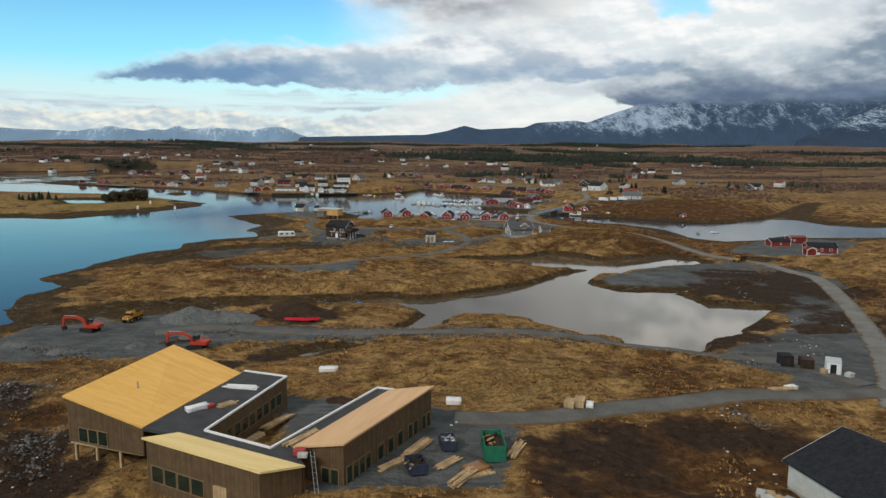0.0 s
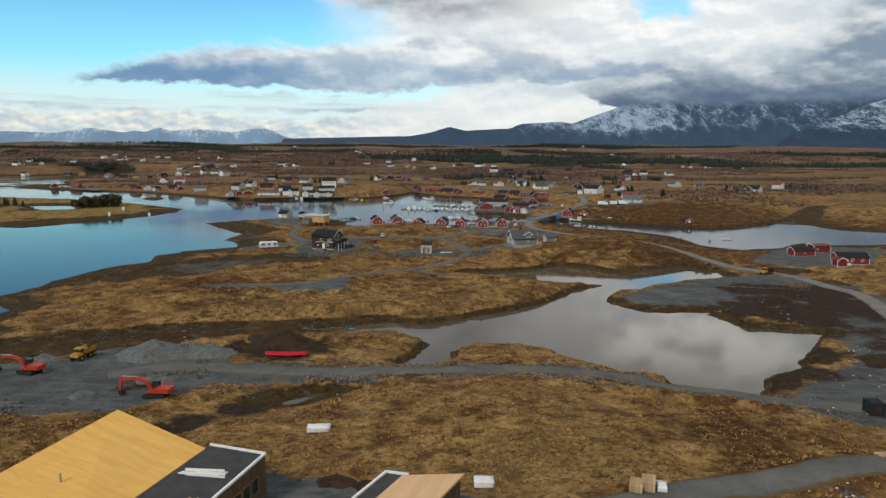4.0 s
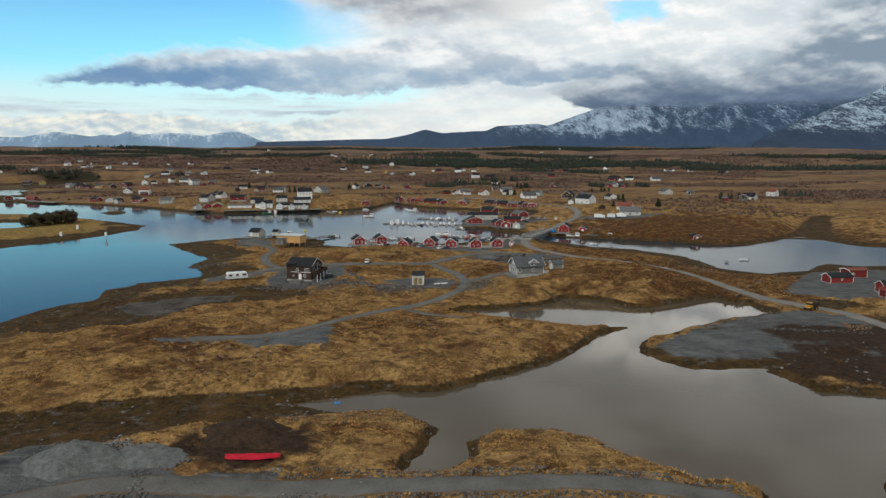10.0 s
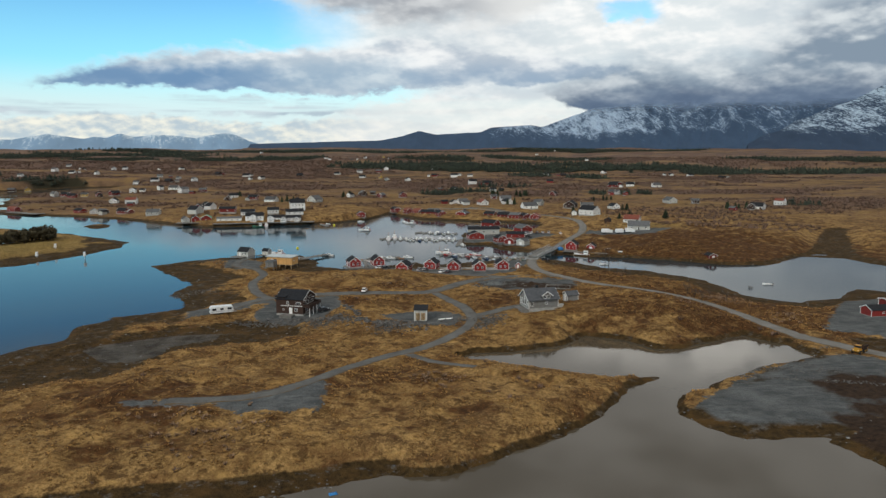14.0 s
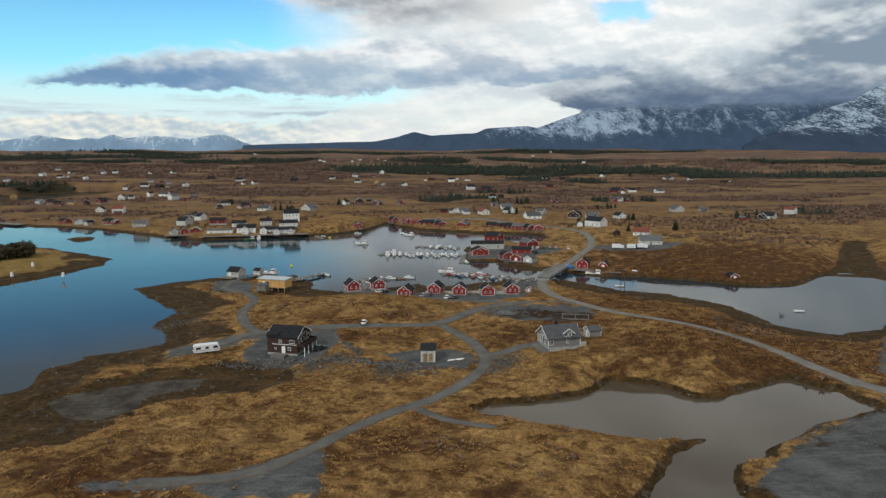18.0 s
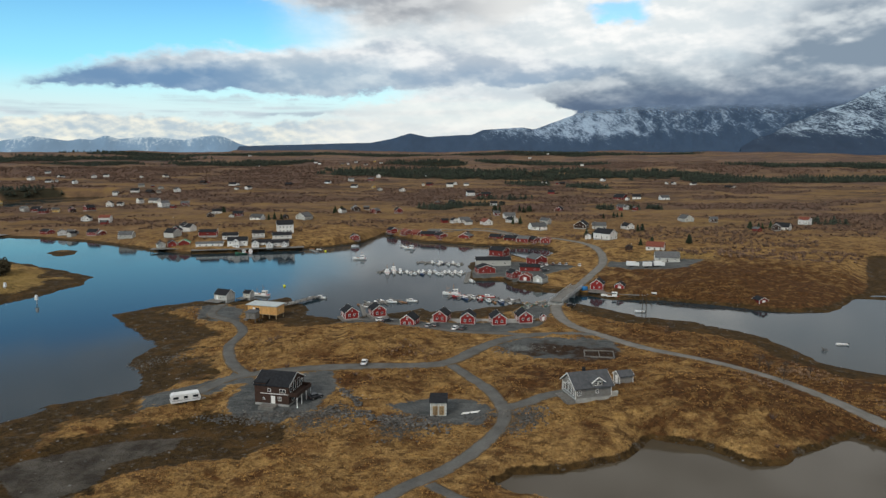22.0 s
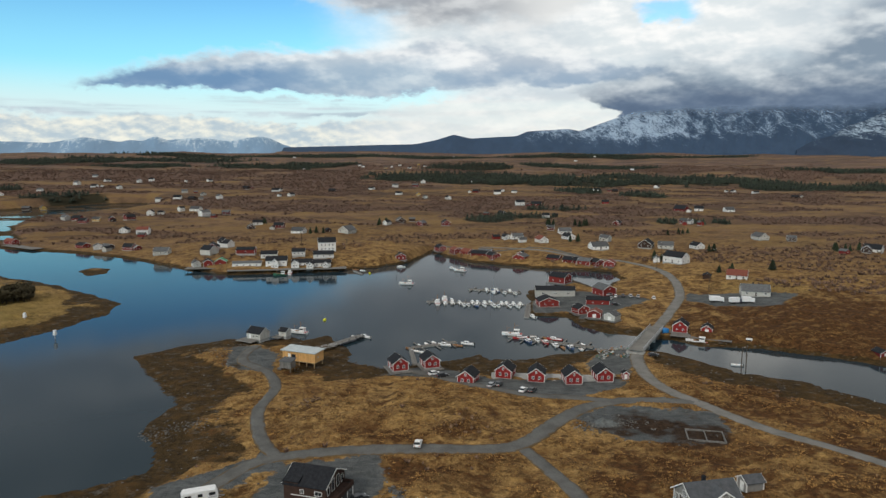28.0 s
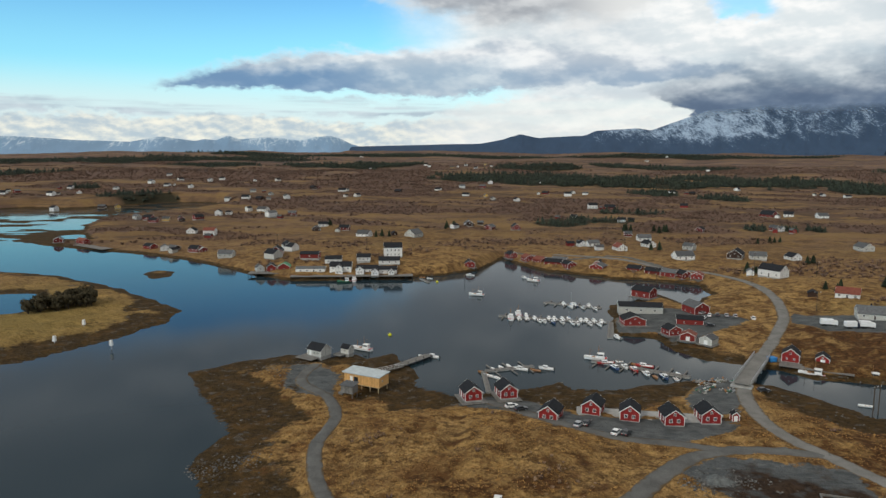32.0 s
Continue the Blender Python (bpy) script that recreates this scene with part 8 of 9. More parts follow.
moor(skiff(GELCOAT, "small white open boat"), [(-59.8, 405.5, 60), (-35.4, 393.6, 20), (-33.0, 395.8, 24), (-30.5, 397.6, 24), (-36.6, 387.4, 60), (-34.2, 385.8, 50), (20.8, 390.0, 190), (22.6, 395.2, 20), (116.2, 325.2, 80), (67.6, 373.0, 75), (5.6, 406.4, 100), (-264.5, 616.5, 80), (-75.0, 548.6, 70)])
moor(skiff(VARNISH, "small brown wooden boat"), [(-38.6, 390.4, 60), (14.8, 391.8, 190), (70.6, 396.2, 70), (-79.5, 551.5, 80), (11.0, 404.0, 60), (-22.0, 394.4, 70)])
moor(sailboat("white sailing boat with bare mast"), [(-6.4, 463.5, 10), (-3.9, 487.2, 190)])


def pontoon(a, b, w, label, fingers=0):
    a, b = Vector((*a, 0)), Vector((*b, 0))
    mid, d = (a + b) / 2, b - a
    e = thing("pontoon", mid.x, mid.y, 0, math.degrees(math.atan2(-d.x, d.y)), label, "pontoon", "floating pontoons of the marina")
    l = d.length
    n = max(2, int(l / 6))
    for k in range(n):
        y0 = -l / 2 + k * l / n
        part("float", blk(-w / 2, w / 2, y0 + 0.1, y0 + l / n - 0.1, -0.4, 0.36), CONCRETE, e)
        part("decking", blk(-w / 2 - 0.05, w / 2 + 0.05, y0 + 0.05, y0 + l / n - 0.05, 0.36, 0.5), DECK, e)
    for k in range(fingers):
        y0 = -l / 2 + (k + 0.5) * l / fingers
        for s in (-1, 1):
            part("finger", blk(min(s * w / 2, s * (w / 2 + 5)), max(s * w / 2, s * (w / 2 + 5)), y0 - 0.25, y0 + 0.25, 0.2, 0.42), DECK, e)


pontoon((-35.7, 466.5), (8.6, 459.5), 2.0, "grey floating pontoon with finger berths", 9)
pontoon((-15.6, 495.0), (9.5, 486.5), 2.0, "grey floating pontoon behind the marina", 6)
pontoon((6.8, 436.0), (10.6, 461.0), 2.2, "grey pier linking the pontoons to the quay")
pontoon((-3.0, 406.5), (25.5, 392.5), 2.0, "grey floating pontoon with boats and gear", 7)
pontoon((-38.0, 391.5), (-22.5, 398.6), 1.8, "grey floating pontoon below the red cabins", 3)
pontoon((-38.5, 391.0), (-36.0, 372.0), 1.5, "narrow timber gangway from the cabins to the pontoon")
pontoon((-80, 548), (-74, 537), 1.5, "narrow white gangway at the fish landing")


def cabin_decks():
    for x, y, t, w, l in ((-40.6, 362.0, 20, 7.2, 8.6), (-31.0, 365.0, 18, 6.8, 8.6)):
        piles_under(x, y, t, w, l, 2.05, "pale timber deck on piles round a red cabin")
    e = thing("terrace", 7.5, 352.5, 0, -4, "pale concrete terrace in front of the red cabins", "terrace", kind="structure")
    part("slab", blk(-20, 17, -3.6, 5.4, 0.6, 2.0), CONCRETE, e)


cabin_decks()


def gear_heap(x, y, seed, label):
    rng = random.Random(seed)
    e = thing("gear_heap", x, y, ground_z(x, y), rng.uniform(0, 90), label, "fishing gear")
    for k in range(16):
        a = Vector((rng.uniform(-2.6, 2.6), rng.uniform(-1.6, 1.6), rng.uniform(0.05, 0.5)))
        bm = bmesh.new()
        bar(bm, a, a + Vector((rng.uniform(-1.5, 1.5), rng.uniform(-0.9, 0.9), rng.uniform(0.0, 0.5))), rng.uniform(0.1, 0.5), rng.uniform(0.1, 0.4))
        part("gear", bm, rng.choice([DECK, PALE, DECK, HULL_GREEN, VARNISH, METAL, CONCRETE]), e)


for k, (x, y) in enumerate(((26.5, 386.0), (30.5, 388.0), (34.5, 386.5), (28.0, 381.0), (32.0, 377.0), (24.5, 376.0), (33.5, 391.0))):
    gear_heap(x, y, 70 + k, "pale timber, crates and fishing gear heaped by the shore")


# ---------------------------------------------------------------- seamarks, poles and stones
def seamark(x, y, h, label):
    e = thing("beacon", x, y, max(0.0, ground_z(x, y)), 0, label, "sea mark")
    bm = bmesh.new()
    bar(bm, (0, 0, -2.5), (0, 0, h), 0.3, n=8)
    part("pole", bm, METAL, e)
    bm = bmesh.new()
    prism(bm, [(-0.55, h), (0.55, h), (0.35, h + 1.9), (-0.35, h + 1.9)], -0.5, 0.5)
    bmesh.ops.recalc_face_normals(bm, faces=bm.faces)
    part("topmark", bm, GELCOAT, e)


seamark(-169.3, 401.6, 1.6, "white sea mark on a pole in the sound")
seamark(-193.3, 405.5, 0.8, "white sea mark on the island shore")
seamark(-194.0, 424.0, 0.8, "white sea mark on the island grass")


def buoy(x, y):
    e = thing("buoy", x, y, 0, 0, "bright yellow mooring buoy", "buoy")
    bm = bmesh.new()
    bmesh.ops.create_uvsphere(bm, u_segments=14, v_segments=8, radius=0.65, matrix=Matrix.Translation((0, 0, 0.2)))
    part("float", bm, BUOY, e, smooth=True)
    bm = bmesh.new()
    bar(bm, (0, 0, 0.8), (0, 0, 1.15), 0.18, n=8)
    part("ring", bm, METAL, e)


buoy(-75.8, 431.6)
buoy(-70.0, 540.0)


def power_pole(x, y, turn, h=8.5, twin=False):
    e = thing("power_pole", x, y, ground_z(x, y), turn, "weathered timber power pole with a crossarm", "pole", "power poles over the moor")
    for s in ((-1.1, 1.1) if twin else (0,)):
        bm = bmesh.new()
        bar(bm, (s, 0, -1), (s, 0, h), 0.26, n=8)
        part("pole", bm, BARK, e)
    bm = bmesh.new()
    bar(bm, (-1.6, 0, h - 0.5), (1.6, 0, h - 0.5), 0.14)
    part("crossarm", bm, BARK, e)
    for u in (-1.4, 0, 1.4):
        bm = bmesh.new()
        bar(bm, (u, 0, h - 0.45), (u, 0, h - 0.1), 0.12, n=6)
        part("insulator", bm, GELCOAT, e)


for x, y, t, tw in ((67.0, 366.5, 30, True), (46, 552, 60, False), (88, 532, 60, False), (96, 476, 20, False), (-120, 596, 70, False), (-60, 604, 70, False), (40, 625, 60, False), (-185, 620, 60, False), (130, 560, 40, False), (108, 590, 60, False)):
    power_pole(x, y, t, 8.5, tw)


def scatter(name, material, template, places, label, category):
    """Many small pieces joined into one object. places: rows of x, y, z, size, turn, stretch."""
    tv, tf = template
    tv = np.array(tv, float)
    n = len(places)
    p = np.array(places, float)
    c, s = np.cos(p[:, 4]), np.sin(p[:, 4])
    x = (tv[None, :, 0] * c[:, None] - tv[None, :, 1] * s[:, None]) * p[:, 3:4]
    y = (tv[None, :, 0] * s[:, None] + tv[None, :, 1] * c[:, None]) * p[:, 3:4]
    z = tv[None, :, 2] * (p[:, 3] * p[:, 5])[:, None]
    co = np.stack([x + p[:, 0:1], y + p[:, 1:2], z + p[:, 2:3]], -1).reshape(-1, 3)
    k = len(tf[0])
    f = (np.array(tf)[None] + (np.arange(n) * len(tv))[:, None, None]).reshape(-1, k)
    me = bpy.data.meshes.new(name)
    me.vertices.add(len(co))
    me.vertices.foreach_set("co", co.ravel())
    me.loops.add(f.size)
    me.loops.foreach_set("vertex_index", f.ravel())
    me.polygons.add(len(f))
    me.polygons.foreach_set("loop_start", np.arange(0, f.size, k))
    me.update(calc_edges=True)
    me.materials.append(material)
    ob = new(name, me)
    return tagged(ob, label, category, kind="stuff")


def by_island(m, amount):
    """Lets each piece of a joined mesh differ in brightness."""
    nt = m.node_tree
    p = nt.nodes["Principled BSDF"]
    g = nt.nodes.new("ShaderNodeNewGeometry")
    h = nt.nodes.new("ShaderNodeHueSaturation")
    r = nt.nodes.new("ShaderNodeMapRange")
    r.inputs["To Min"].default_value, r.inputs["To Max"].default_value = 1 - amount, 1 + amount
    nt.links.new(g.outputs["Random Per Island"], r.inputs["Value"])
    nt.links.new(r.outputs[0], h.inputs["Value"])
    nt.links.new(p.inputs["Base Color"].links[0].from_socket, h.inputs["Color"])
    nt.links.new(h.outputs[0], p.inputs["Base Color"])


TUFT = surface("grass_tuft", (0.11, 0.056, 0.017), (0.34, 0.19, 0.060), 0.08, 0.95, 0, 0.0, fine=0.5)
HEATHER = surface("heather_clump", (0.040, 0.021, 0.010), (0.105, 0.052, 0.021), 0.08, 0.95, 0, 0.0, fine=0.5)
SCRUB = surface("leafless_scrub", (0.095, 0.061, 0.046), (0.180, 0.116, 0.082), 0.03, 0.95, 0, 0.0, fine=0.3)
WILLOW = surface("willow_twigs", (0.150, 0.098, 0.064), (0.260, 0.170, 0.105), 0.08, 0.95, 0, 0.0, fine=0.5)
PEBBLE = surface("loose_stone", (0.045, 0.043, 0.040), (0.165, 0.160, 0.150), 0.5, 0.95, 0, 0.0, fine=3)
for m in (TUFT, HEATHER, SCRUB, WILLOW, PEBBLE, FOREST):
    by_island(m, 0.55)


def sprig(n, spread, seed):
    """A clump of n leaning blades, two triangles each."""
    rng = random.Random(seed)
    v, f = [], []
    for k in range(n):
        a = 2 * math.pi * k / n + rng.uniform(-0.4, 0.4)
        r, w, h = rng.uniform(0.1, 0.35), 0.22, rng.uniform(0.6, 1.0)
        bx, by = math.cos(a) * r, math.sin(a) * r
        tx, ty = math.cos(a) * spread, math.sin(a) * spread
        sx, sy = -math.sin(a) * w, math.cos(a) * w
        i = len(v)
        v += [(bx - sx, by - sy, -0.15), (bx + sx, by + sy, -0.15), (tx, ty, h)]
        f.append((i, i + 1, i + 2))
    return v, f


def pebble_shape(seed):
    bm = bmesh.new()
    bmesh.ops.create_icosphere(bm, subdivisions=1, radius=0.5)
    rng = random.Random(seed)
    for v in bm.verts:
        v.co *= rng.uniform(0.75, 1.2)
        v.co.z *= 0.7
    v = [tuple(x.co) for x in bm.verts]
    f = [tuple(x.index for x in p.verts) for p in bm.faces]
    bm.free()
    return v, f


def spread(n, x0, x1, y0, y1, rule, size, stretch, seed):
    g = np.random.default_rng(seed)
    x, y = g.uniform(x0, x1, n), g.uniform(y0, y1, n)
    h, cover = terrain(x, y)
    keep = rule(x, y, h, cover, g)
    x, y, h = x[keep], y[keep], h[keep]
    k = len(x)
    return np.stack([x, y, h, g.uniform(*size, k), g.uniform(0, 6.28, k), g.uniform(*stretch, k)], 1)


def off_roads(x, y):
    ok = np.ones(x.shape, bool)
    for name, width, pts, zs in ROADS:
        ok &= edge_distance(x, y, pts, False) > width * 0.55
    return ok


grassy = lambda x, y, h, c, g: (h > 1.15) & (c["gravel"] < 0.3) & (c["peat"] < 0.4) & (fbm(x / 6, y / 6, 3) > 0.42) & off_roads(x, y)
scatter("grass", TUFT, sprig(5, 0.95, 1), spread(135000, -120, 120, 60, 400, grassy, (0.25, 0.6), (0.35, 0.7), 3), "dry straw-coloured grass tussocks", "grass")
heathy = lambda x, y, h, c, g: (h > 1.0) & (c["gravel"] < 0.3) & (fbm(x / 13 + 40, y / 9 + 11, 4) + 0.12 * np.minimum(c["heath"] + c["peat"], 1) > 0.575) & off_roads(x, y)
scatter("heather", HEATHER, sprig(7, 0.9, 2), spread(36000, -125, 125, 60, 410, heathy, (0.25, 0.6), (0.15, 0.4), 4), "dark brown heather clumps", "heather")
stony = lambda x, y, h, c, g: (h > -0.1) & (((c["rock"] > 0.3) & (g.random(x.shape) < 0.5)) | ((h < 0.85) & (g.random(x.shape) < 0.06)) | ((c["gravel"] > 0.2) & (c["gravel"] < 0.75) & (g.random(x.shape) < 0.30))) & off_roads(x, y)
scatter("stones", PEBBLE, pebble_shape(3), spread(60000, -125, 125, 60, 410, stony, (0.2, 0.8), (0.6, 1.0), 5), "grey stones along shore and rough ground", "stones")
scrubby = lambda x, y, h, c, g: (h > 1.2) & (c["gravel"] < 0.1) & (growth(x, y)[1] > 0.55) & off_roads(x, y)
scatter("scrub", SCRUB, sprig(9, 0.8, 6), np.concatenate([spread(70000, -800, 620, 440, 1250, scrubby, (0.8, 2.4), (0.5, 1.1), 6), spread(60000, -1300, 1100, 1250, 2500, scrubby, (1.6, 3.6), (0.6, 1.1), 61)]), "leafless brown birch and willow scrub", "scrub")
bushes = lambda x, y, h, c, g: (h > 1.2) & (c["gravel"] < 0.1) & (fbm(x / 25 + 30, y / 25 + 60, 3) > 0.64) & off_roads(x, y)
scatter("scrub", SCRUB, sprig(11, 0.7, 8), spread(900, -110, 130, 165, 420, bushes, (0.6, 1.4), (0.6, 1.0), 7), "bare low bushes among the grass", "scrub")
tg = np.random.default_rng(17)
thick = []
for x, y, r, n in ((-48, 188, 12, 70), (-58, 193, 7, 25), (-10, 214, 5, 50), (84, 292, 8, 120), (100, 312, 10, 140), (70, 346, 6, 60), (68, 282, 6, 60), (92, 268, 6, 50), (-62, 330, 5, 40), (-20, 312, 6, 40), (104, 166, 8, 90), (92, 214, 4, 30)):
    q = tg.normal(0, r * 0.55, (n, 2)) + (x, y)
    hh = terrain(q[:, 0], q[:, 1])[0]
    ok = (hh > 1.0) & off_roads(q[:, 0], q[:, 1])
    thick.append(np.stack([q[:, 0], q[:, 1], hh, tg.uniform(0.3, 0.8, n), tg.uniform(0, 6.28, n), tg.uniform(0.6, 1.0, n)], 1)[ok])
scatter("scrub", WILLOW, sprig(14, 0.75, 18), np.concatenate(thick), "thickets of leafless grey-brown willow on the moor", "scrub")


# ---------------------------------------------------------------- rubble, heaps and rock armour
RUBBLE = surface("broken_rock", (0.046, 0.043, 0.040), (0.150, 0.144, 0.135), 0.5, 0.95, 0, 0.0, fine=3)
by_island(RUBBLE, 0.4)
RUBBLE_LINES = [  # from, to, half width, number, sizes
    (-57, 151, -44, 144.5, 1.1, 460, 0.3, 0.9), (-49, 142, -46, 134, 0.8, 150, 0.3, 0.8), (-55, 134, -49, 136, 0.9, 160, 0.3, 0.8), (-80, 122, -66, 116, 2.2, 260, 0.25, 0.8), (-29, 135.5, -16, 133.5, 1.3, 420, 0.3, 0.8),
    (-67, 273, -37, 270.5, 1.8, 460, 0.3, 1.0), (-36, 283, -31, 275, 1.2, 140, 0.4, 1.2), (-37, 271, -12, 262, 2.6, 520, 0.4, 1.2), (-25, 268, -14, 265, 2.2, 200, 0.3, 1.0), (-6, 266, 10, 268, 1.6, 240, 0.3, 0.9),
    (2, 257, 8, 267, 2.2, 330, 0.2, 0.7), (6, 315, 20, 319, 2.0, 320, 0.2, 0.75), (-102, 312, -86, 322, 3.0, 260, 0.2, 0.75), (-69, 98, -63, 92, 3.0, 260, 0.2, 0.7),
    (-56, 84, -49, 74, 3.0, 260, 0.25, 0.8), (36, 92, 41, 90, 1.6, 120, 0.25, 0.7), (64, 120, 70, 138, 2.0, 90, 0.2, 0.6), (88, 128, 84, 150, 2.5, 120, 0.2, 0.6), (-48, 128, -34, 131, 1.0, 140, 0.25, 0.6),
    (52, 228, 80, 222, 5.0, 700, 0.15, 0.6), (48, 222, 92, 208, 1.2, 420, 0.2, 0.6), (56, 232, 90, 240, 1.2, 340, 0.2, 0.6), (-40, 158, -5, 160, 4.0, 420, 0.15, 0.5), (-8, 158, 8, 160, 2.0, 260, 0.2, 0.6)]


def rubble_rows():
    g = np.random.default_rng(31)
    out = []
    for x0, y0, x1, y1, w, n, s0, s1 in RUBBLE_LINES:
        t = g.random(n)
        out.append(np.stack([x0 + (x1 - x0) * t + g.normal(0, w * 0.6, n), y0 + (y1 - y0) * t + g.normal(0, w * 0.6, n), g.uniform(s0, s1, n) * g.uniform(0.5, 1, n)], 1))
    line = np.array(rounded(ROAD_CAUSEWAY, 40))
    t = np.gradient(line, axis=0)
    t /= np.linalg.norm(t, axis=1)[:, None] + 1e-9
    side = np.stack([t[:, 1], -t[:, 0]], 1)
    pick = g.integers(0, len(line), 3800)
    pick = pick[(line[pick, 0] > -30) & (line[pick, 0] < 52)]
    off = np.where(g.random(len(pick)) < 0.55, 1, -1) * g.uniform(2.7, 5.0, len(pick))
    p = line[pick] + side[pick] * off[:, None]
    out.append(np.concatenate([p, g.uniform(0.15, 0.55, (len(pick), 1))], 1))
    a = np.concatenate(out)
    k = len(a)
    h = terrain(a[:, 0], a[:, 1])[0]
    ok = h > -0.3
    return np.stack([a[:, 0], a[:, 1], h + a[:, 2] * 0.15, a[:, 2], g.uniform(0, 6.28, k), g.uniform(0.6, 1.1, k)], 1)[ok]


scatter("rubble", RUBBLE, pebble_shape(9), rubble_rows(), "broken blue-grey rock along the causeway and in rows on the works", "rubble")
GRIT = surface("heaped_gravel", (0.072, 0.077, 0.076), (0.155, 0.163, 0.160), 1.2, 0.95, 0, 0.6, fine=5, spec=0.1)
SOIL = surface("heaped_soil", (0.020, 0.013, 0.009), (0.060, 0.038, 0.024), 0.9, 0.95, 0, 0.6, fine=4, spec=0.1)


def heap(x, y, r, h, turn, mat, label, seed):
    """A heap with uneven flanks, sunk a little into the ground."""
    rings, sides = 9, 26
    verts, faces = [(0, 0, h)], []
    for i in range(1, rings + 1):
        f = i / rings
        for k in range(sides):
            a = 2 * math.pi * k / sides
            n = float(fbm(np.array(math.cos(a) * f * 2.6 + seed * 3.7), np.array(math.sin(a) * f * 2.6 + seed), 4)) - 0.5
            q = r * f * (1 + 0.5 * n)
            z = h * 0.75 * (1 - f * f) ** 1.5 * (1 + 1.6 * n) - 0.5 * f * f
            verts.append((math.cos(a) * q * 1.35, math.sin(a) * q, z))
    for k in range(sides):
        faces.append((0, 1 + k, 1 + (k + 1) % sides))
        for i in range(rings - 1):
            b = 1 + i * sides
            faces.append((b + k, b + sides + k, b + sides + (k + 1) % sides, b + (k + 1) % sides))
    ob = mesh_object("gravel_mound" if mat == GRIT else "soil_mound", verts, faces, mat, smooth=True)
    ob.matrix_basis = pose(x, y, ground_z(x, y), 0, 0, turn)
    tagged(ob, label, "mound")


for i, (x, y, r, h, t) in enumerate(((-59.5, 146, 6.5, 2.6, 10), (-50.5, 147.5, 5.0, 1.3, -15), (-53, 132, 3.0, 0.9, 20), (-78, 143, 3.5, 1.2, 0), (-72, 119, 2.6, 0.9, 40), (-84, 124, 3.0, 1.1, 10), (-61, 124, 2.2, 0.8, 60), (13, 318, 3.2, 1.3, 20))):
    heap(x, y, r, h, t, GRIT, "heap of blue-grey crushed gravel on the works" if x < 0 else "heap of grey stony fill beside the foundation plot", 3 + i)
for i, (x, y, r, h, t) in enumerate(((76, 146, 6.0, 1.6, 10), (26, 316.5, 3.4, 1.1, 35), (-38, 154.5, 6.5, 2.0, -10), (-17, 93, 2.6, 0.9, -20), (-13, 91.6, 2.2, 0.7, -10))):
    heap(x, y, r, h, t, SOIL, "dark heap of dug-up peat soil", 40 + i)
LITTER = surface("pale_litter", (0.45, 0.45, 0.44), (0.75, 0.75, 0.73), 1.0, 0.8, 0, 0.0)
lg = np.random.default_rng(77)
lit_rows = []
for x, y, r, n in ((76, 150, 6, 26), (66, 132, 7, 16), (38, 91, 3, 18), (33, 76, 4, 14), (50, 120, 6, 10), (-8, 80, 6, 12), (-66, 97, 5, 8), (-48, 75, 5, 8), (-24, 136, 6, 8), (-32, 278, 4, 8)):
    q = lg.normal(0, r * 0.6, (n, 2)) + (x, y)
    lit_rows.append(np.stack([q[:, 0], q[:, 1], terrain(q[:, 0], q[:, 1])[0] + 0.08, lg.uniform(0.15, 0.5, n), lg.uniform(0, 6.28, n), lg.uniform(0.15, 0.4, n)], 1))
scatter("litter", LITTER, pebble_shape(12), np.concatenate(lit_rows), "pale scraps of packing and boards strewn on the ground", "litter")


# ---------------------------------------------------------------- trees
def conifer_shape(seed, tiers=7, sides=9):
    """A ragged conifer crown: drooping whorls of separate boughs."""
    rng = random.Random(seed)
    v, f = [], []
    for t in range(tiers):
        z = 0.12 + 0.80 * t / tiers
        r = 0.26 * (1 - t / tiers) ** 0.8 + 0.03
        for k in range(sides):
            if rng.random() < 0.08:
                continue
            a = 2 * math.pi * (k + 0.5 * (t % 2)) / sides + rng.uniform(-0.25, 0.25)
            q = r * rng.uniform(0.65, 1.2)
            w = r * 0.42
            i = len(v)
            ex, ey = math.cos(a) * q, math.sin(a) * q
            sx, sy = -math.sin(a) * w, math.cos(a) * w
            v += [(0, 0, z + 0.17), (ex * 0.55 - sx, ey * 0.55 - sy, z + 0.03), (ex, ey, z - 0.05 + rng.uniform(-0.02, 0.03)), (ex * 0.55 + sx, ey * 0.55 + sy, z + 0.03)]
            f += [(i, i + 1, i + 2), (i, i + 2, i + 3)]
    return v, f


def conifer(h, seed, label):
    e = new("conifer")
    tagged(e, label, "tree", "conifers of the island and village")
    bm = bmesh.new()
    n = 8
    a = [bm.verts.new((math.cos(6.283 * k / n) * 0.028 * h, math.sin(6.283 * k / n) * 0.028 * h, -0.5)) for k in range(n)]
    b = [bm.verts.new((math.cos(6.283 * k / n) * 0.006 * h, math.sin(6.283 * k / n) * 0.006 * h, h * 0.95)) for k in range(n)]
    for k in range(n):
        bm.faces.new((a[k], a[(k + 1) % n], b[(k + 1) % n], b[k]))
    part("trunk", bm, BARK, e)
    v, f = conifer_shape(seed, 9, 11)
    mesh_object("crown", [(x * h * 1.3, y * h * 1.3, z * h) for x, y, z in v], f, SPRUCE, e)
    return e


TREES = [conifer(5.4, 1, "dark green spruce in a village garden"), conifer(4.4, 2, "smaller dark green spruce in a group"), conifer(6.2, 3, "tall dark green spruce among others")]
tr = random.Random(21)
spots = []
